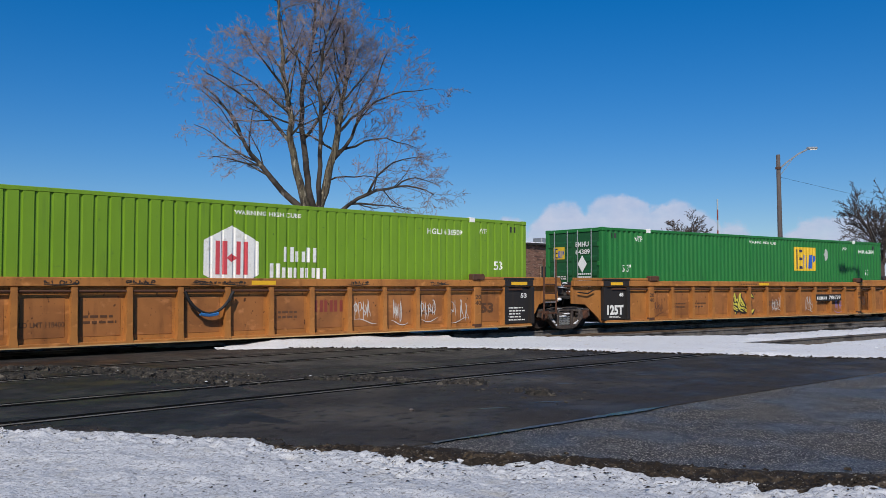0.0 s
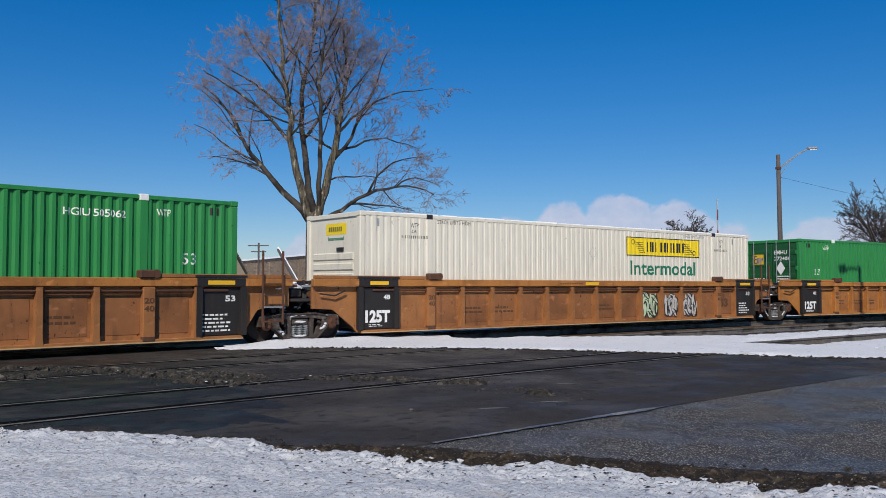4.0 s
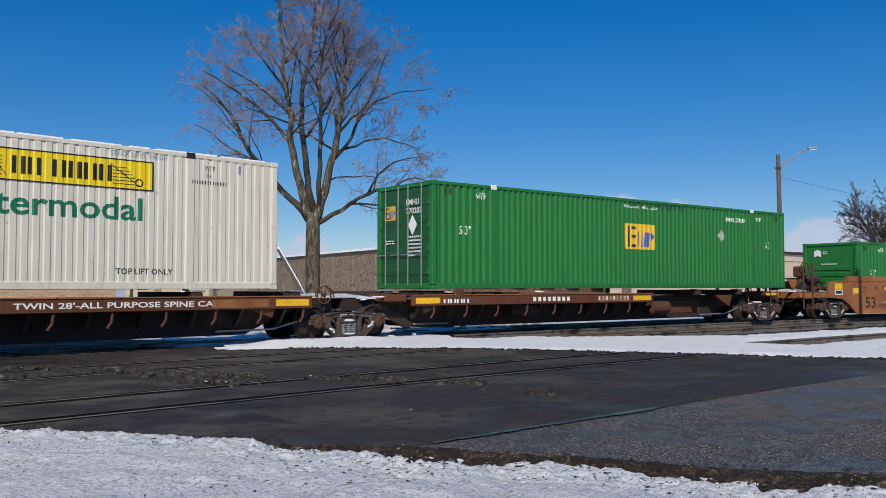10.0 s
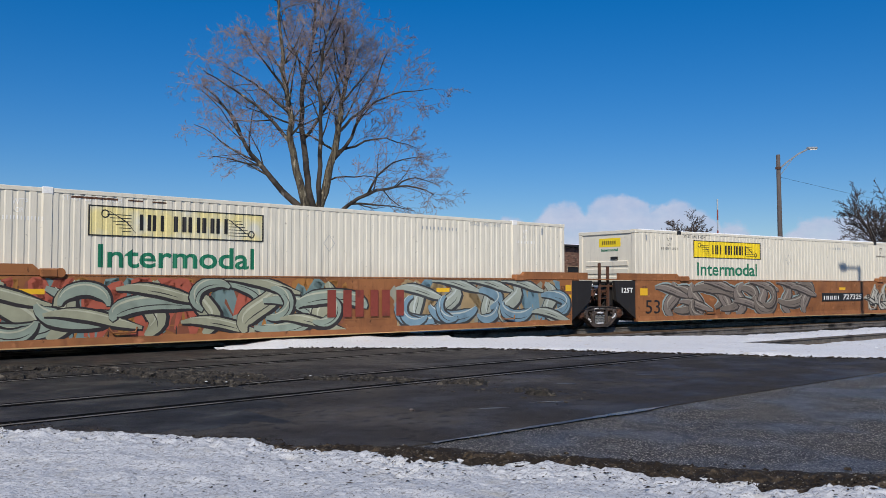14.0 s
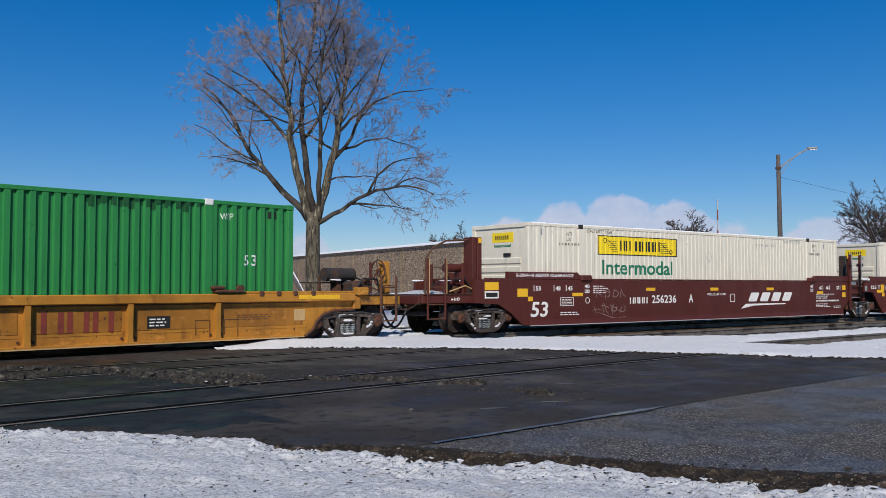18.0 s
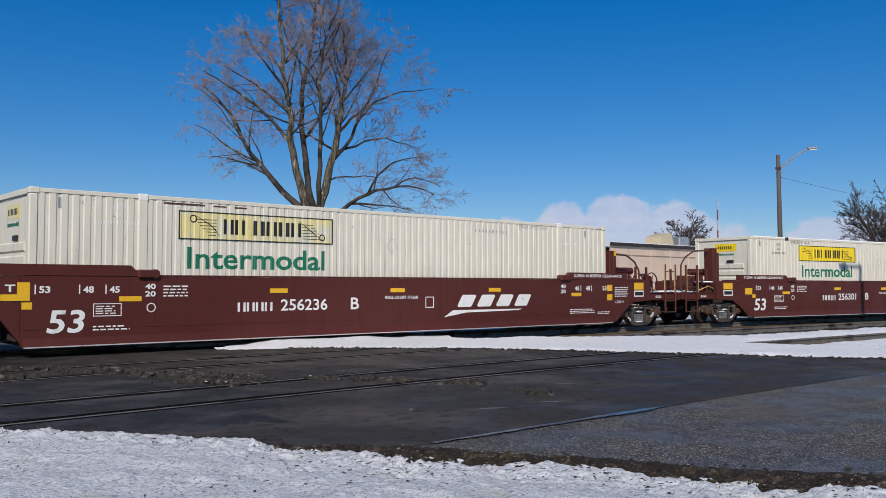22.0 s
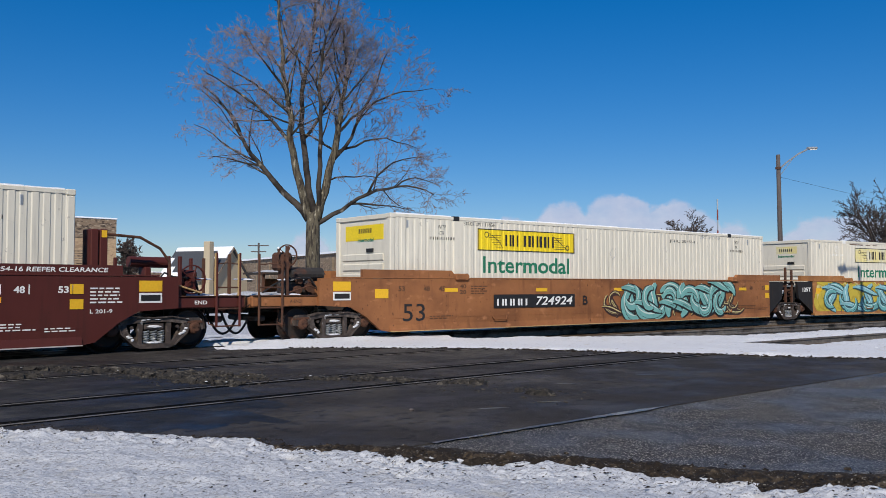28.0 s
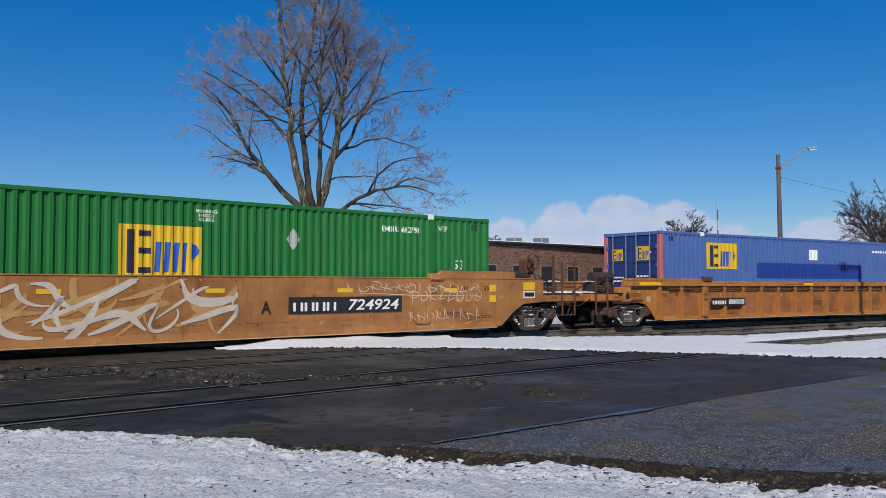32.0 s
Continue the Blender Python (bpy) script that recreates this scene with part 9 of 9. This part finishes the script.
car = smooth_well(U[10], M_BROWN, M_BLACK, "mural wagons", "joint", "joint", 302, NEWB + " in pale green and blue", "ochre", "", "", None, ladder_mat=M_YELLOW, art=[
    dict(x0=-7.7, x1=0.4, z0=0.24, z1=1.5, fill=(0.32, 0.32, 0.22), line=(0.03, 0.025, 0.025), seed=51, glyphs=6, back=(0.22, 0.075, 0.040), inner=(0.46, 0.46, 0.34), weight=0.32, second=(0.26, 0.31, 0.25), mist=((0.36, 0.16, 0.04), (0.16, 0.23, 0.22), (0.40, 0.10, 0.06))),
    dict(x0=1.9, x1=8.2, z0=0.24, z1=1.5, fill=(0.33, 0.36, 0.30), line=(0.05, 0.05, 0.05), seed=52, glyphs=5, back=(0.26, 0.25, 0.19), inner=(0.46, 0.50, 0.46), weight=0.32, second=(0.17, 0.27, 0.33), mist=((0.15, 0.25, 0.30), (0.34, 0.24, 0.12)))])
blob_letters(-0.2, 2.2, 0.6, 1.24, -1.468, M_INKMAROON, car, [(0, 1)] * 3)
truck(car, -10.22, 1)
container(U[10], WELL_Z, M_WHITE, "off-white freight container with faded name panel and green lettering", "ribs", 10, "hunt_faded", 0.105)

car = smooth_well(U[11], M_BROWN, M_BLACK, "mural wagons", "joint", "coupler", 303, NEWB + " in taupe and black-and-white", "ochre", "B", "727325", (2.0, 5.0, 0.74, 1.06), art=[
    dict(x0=-7.4, x1=1.6, z0=0.24, z1=1.5, fill=TAUPE, line=(0.05, 0.04, 0.035), seed=61, glyphs=7, inner=(0.34, 0.30, 0.25), weight=0.34, rim=(0.27, 0.34, 0.33), second=(0.17, 0.14, 0.115)),
    dict(x0=5.3, x1=9.6, z0=0.30, z1=1.5, fill=(0.44, 0.42, 0.36), line=(0.02, 0.02, 0.02), seed=62, glyphs=5, inner=(0.60, 0.58, 0.52), weight=0.18, rim=(0.36, 0.28, 0.20))])
truck(car, -10.22, 2)
container(U[11], WELL_Z, M_WHITE, "off-white freight container with yellow name panel and green lettering", "ribs", 11, "hunt", 0.105)

shallow_well(U[12], M_GOLD, M_GOLDPANEL, "low-sided wagons", 112, "golden ochre low-sided well wagon with black number panel", "467438")
container(U[12], WELL_Z, M_EMERALD, "mid green freight container with yellow emblem panel", "plain", 12, "emp")

RED = "flat-sided maroon well wagon with white lettering and slanted emblem"
for a, num, first_i in ((13, "256236", 0), (16, "256301", 1)):
    for k, letter in enumerate("ACB" if a == 13 else "BCA"):
        smooth_well(U[a + k], M_MAROON, M_MAROON, "maroon wagons", "coupler" if k == 0 else "joint", "coupler" if k == 2 else "joint", 400 + a + k, RED, "maroon", letter, num,
                    art=[dict(x0=-6.0, x1=-4.3, z0=0.4, z1=1.4, fill=(0.30, 0.22, 0.20), line=None, seed=71, glyphs=5, weight=0.02)] if a + k == 13 else ())
        if k < 2:
            truck(MOVING[-1][0], 10.2, a + k)
        container(U[a + k], WELL_Z, M_WHITE, "off-white freight container with yellow name panel and green lettering", "ribs", a + k, "hunt_faded" if a + k == 15 else "hunt", 0.105)

smooth_well(U[19], M_BROWN, M_BLACK, "brown flat-sided wagons", "coupler", "joint", 501, "flat-sided brown well wagon with a teal sprayed mural", "ochre", "B", "724924", (-5.14, -1.91, 0.73, 1.10), art=[
    dict(x0=-0.5, x1=6.7, z0=0.30, z1=1.2, fill=(0.46, 0.38, 0.16), line=(0.05, 0.025, 0.02), seed=80, glyphs=9, weight=0.09, inner=(0.62, 0.54, 0.30)),
    dict(x0=0.2, x1=6.0, z0=0.24, z1=1.5, fill=(0.17, 0.40, 0.37), line=bk, seed=83, glyphs=6, y=-1.456, inner=(0.60, 0.68, 0.62), weight=0.32)])
truck(MOVING[-1][0], 10.2, 0)
container(U[19], WELL_Z, M_WHITE, "off-white freight container with yellow name panel and green lettering", "ribs", 19, "hunt", 0.105)
smooth_well(U[20], M_TAN, M_BLACK, "brown flat-sided wagons", "joint", "joint", 502, "flat-sided brown well wagon with a yellow and blue mural", "ochre", "", "", (-1.27, 1.5, 0.60, 1.26), art=[
    dict(x0=-8.4, x1=-1.5, z0=0.24, z1=1.5, fill=(0.52, 0.40, 0.05), line=(0.44, 0.33, 0.04), seed=90, glyphs=7, back=(0.50, 0.38, 0.04), weight=0.36, mist=((0.60, 0.50, 0.20),)),
    dict(x0=-8.1, x1=-1.9, z0=0.26, z1=1.5, fill=(0.22, 0.46, 0.50), line=(0.03, 0.07, 0.08), seed=91, glyphs=5, y=-1.456, inner=(0.52, 0.66, 0.66), weight=0.26, second=(0.14, 0.38, 0.38)),
    dict(x0=2.6, x1=5.6, z0=0.4, z1=1.45, fill=BROWNTAG, line=None, seed=92, glyphs=6, weight=0.025),
    dict(x0=6.6, x1=8.4, z0=0.4, z1=1.4, fill=(0.62, 0.52, 0.42), line=None, seed=93, glyphs=6, weight=0.035)])
truck(MOVING[-1][0], 10.2, 1)
container(U[20], WELL_Z, M_WHITE, "off-white freight container with faded name panel and green lettering", "ribs", 20, "hunt_faded", 0.105)
smooth_well(U[21], M_TAN, M_BLACK, "brown flat-sided wagons", "joint", "coupler", 503, "flat-sided brown well wagon with white and tan sprayed strokes", "ochre", "", "724924", (1.9, 5.21, 0.70, 1.08), art=[
    dict(x0=-8.0, x1=-5.6, z0=0.5, z1=1.4, fill=(0.62, 0.56, 0.48), line=None, seed=94, glyphs=6, weight=0.05),
    dict(x0=-5.6, x1=0.6, z0=0.26, z1=1.48, fill=(0.50, 0.28, 0.10), line="smear", seed=95, glyphs=9, second=(0.58, 0.50, 0.42)),
    dict(x0=3.4, x1=8.2, z0=1.1, z1=1.5, fill=(0.62, 0.50, 0.38), line=None, seed=96, glyphs=9, weight=0.06),
    dict(x0=5.4, x1=8.3, z0=0.35, z1=1.3, fill=(0.62, 0.40, 0.25), line=None, seed=97, glyphs=5, weight=0.04)])
letters("A", 1.2, 1.45, 0.72, 1.0, -1.452, M_INKBLACK, MOVING[-1][0], 0.02)
container(U[21], WELL_Z, M_GREEN, "dark green freight container with large yellow emblem panel", "doors", 21, "emp", deep=True)
ribbed_well(U[22], M_OCHRE, "ochre ribbed wagons", "coupler", "coupler", 122, "worn ochre ribbed well wagon carrying a blue container", plate=(-6.1, -4.2, 0.65, 0.92, "88005"))
car = container(U[22], WELL_Z, M_BLUE, "faded blue freight container with red corner post and yellow emblems", "doors", 22, "blue")
part("repaint_patch", slab(Geo(), -3.2, 3.9, 1.62, 2.2, NEAR - 0.004, 0.002), paint("deep_blue_paint", (0.015, 0.045, 0.25), (0.01, 0.03, 0.14), 0.4), car, "darker repainted patch")
part("white_placard", slab(Geo(), 0.2, 0.7, 2.35, 2.75, NEAR - 0.006), M_INKWHITE, car)
lay_print(SECTIONS[car.name])


# ---------- movement ----------
def motions():
    times = [float(k) for k in range(33)]
    for ob, s in MOVING:
        walk(ob, [(t, run_pose(s - gone(t))) for t in times])
    done = {}
    for w, sgn in SPIN:
        if sgn not in done:
            walk(w, [(k / FPS, pose(sgn * AXLE, 0, WHEEL_R) @ Matrix.Rotation(-(gone(k / FPS) / WHEEL_R) % (2 * math.pi), 4, "Y")) for k in range(int(CLIP * FPS) + 1)])
            done[sgn] = w.animation_data
        else:
            w.rotation_mode = "QUATERNION"
            w.animation_data_create()
            w.animation_data.action = done[sgn].action
            w.animation_data.action_slot = done[sgn].action_slot


motions()
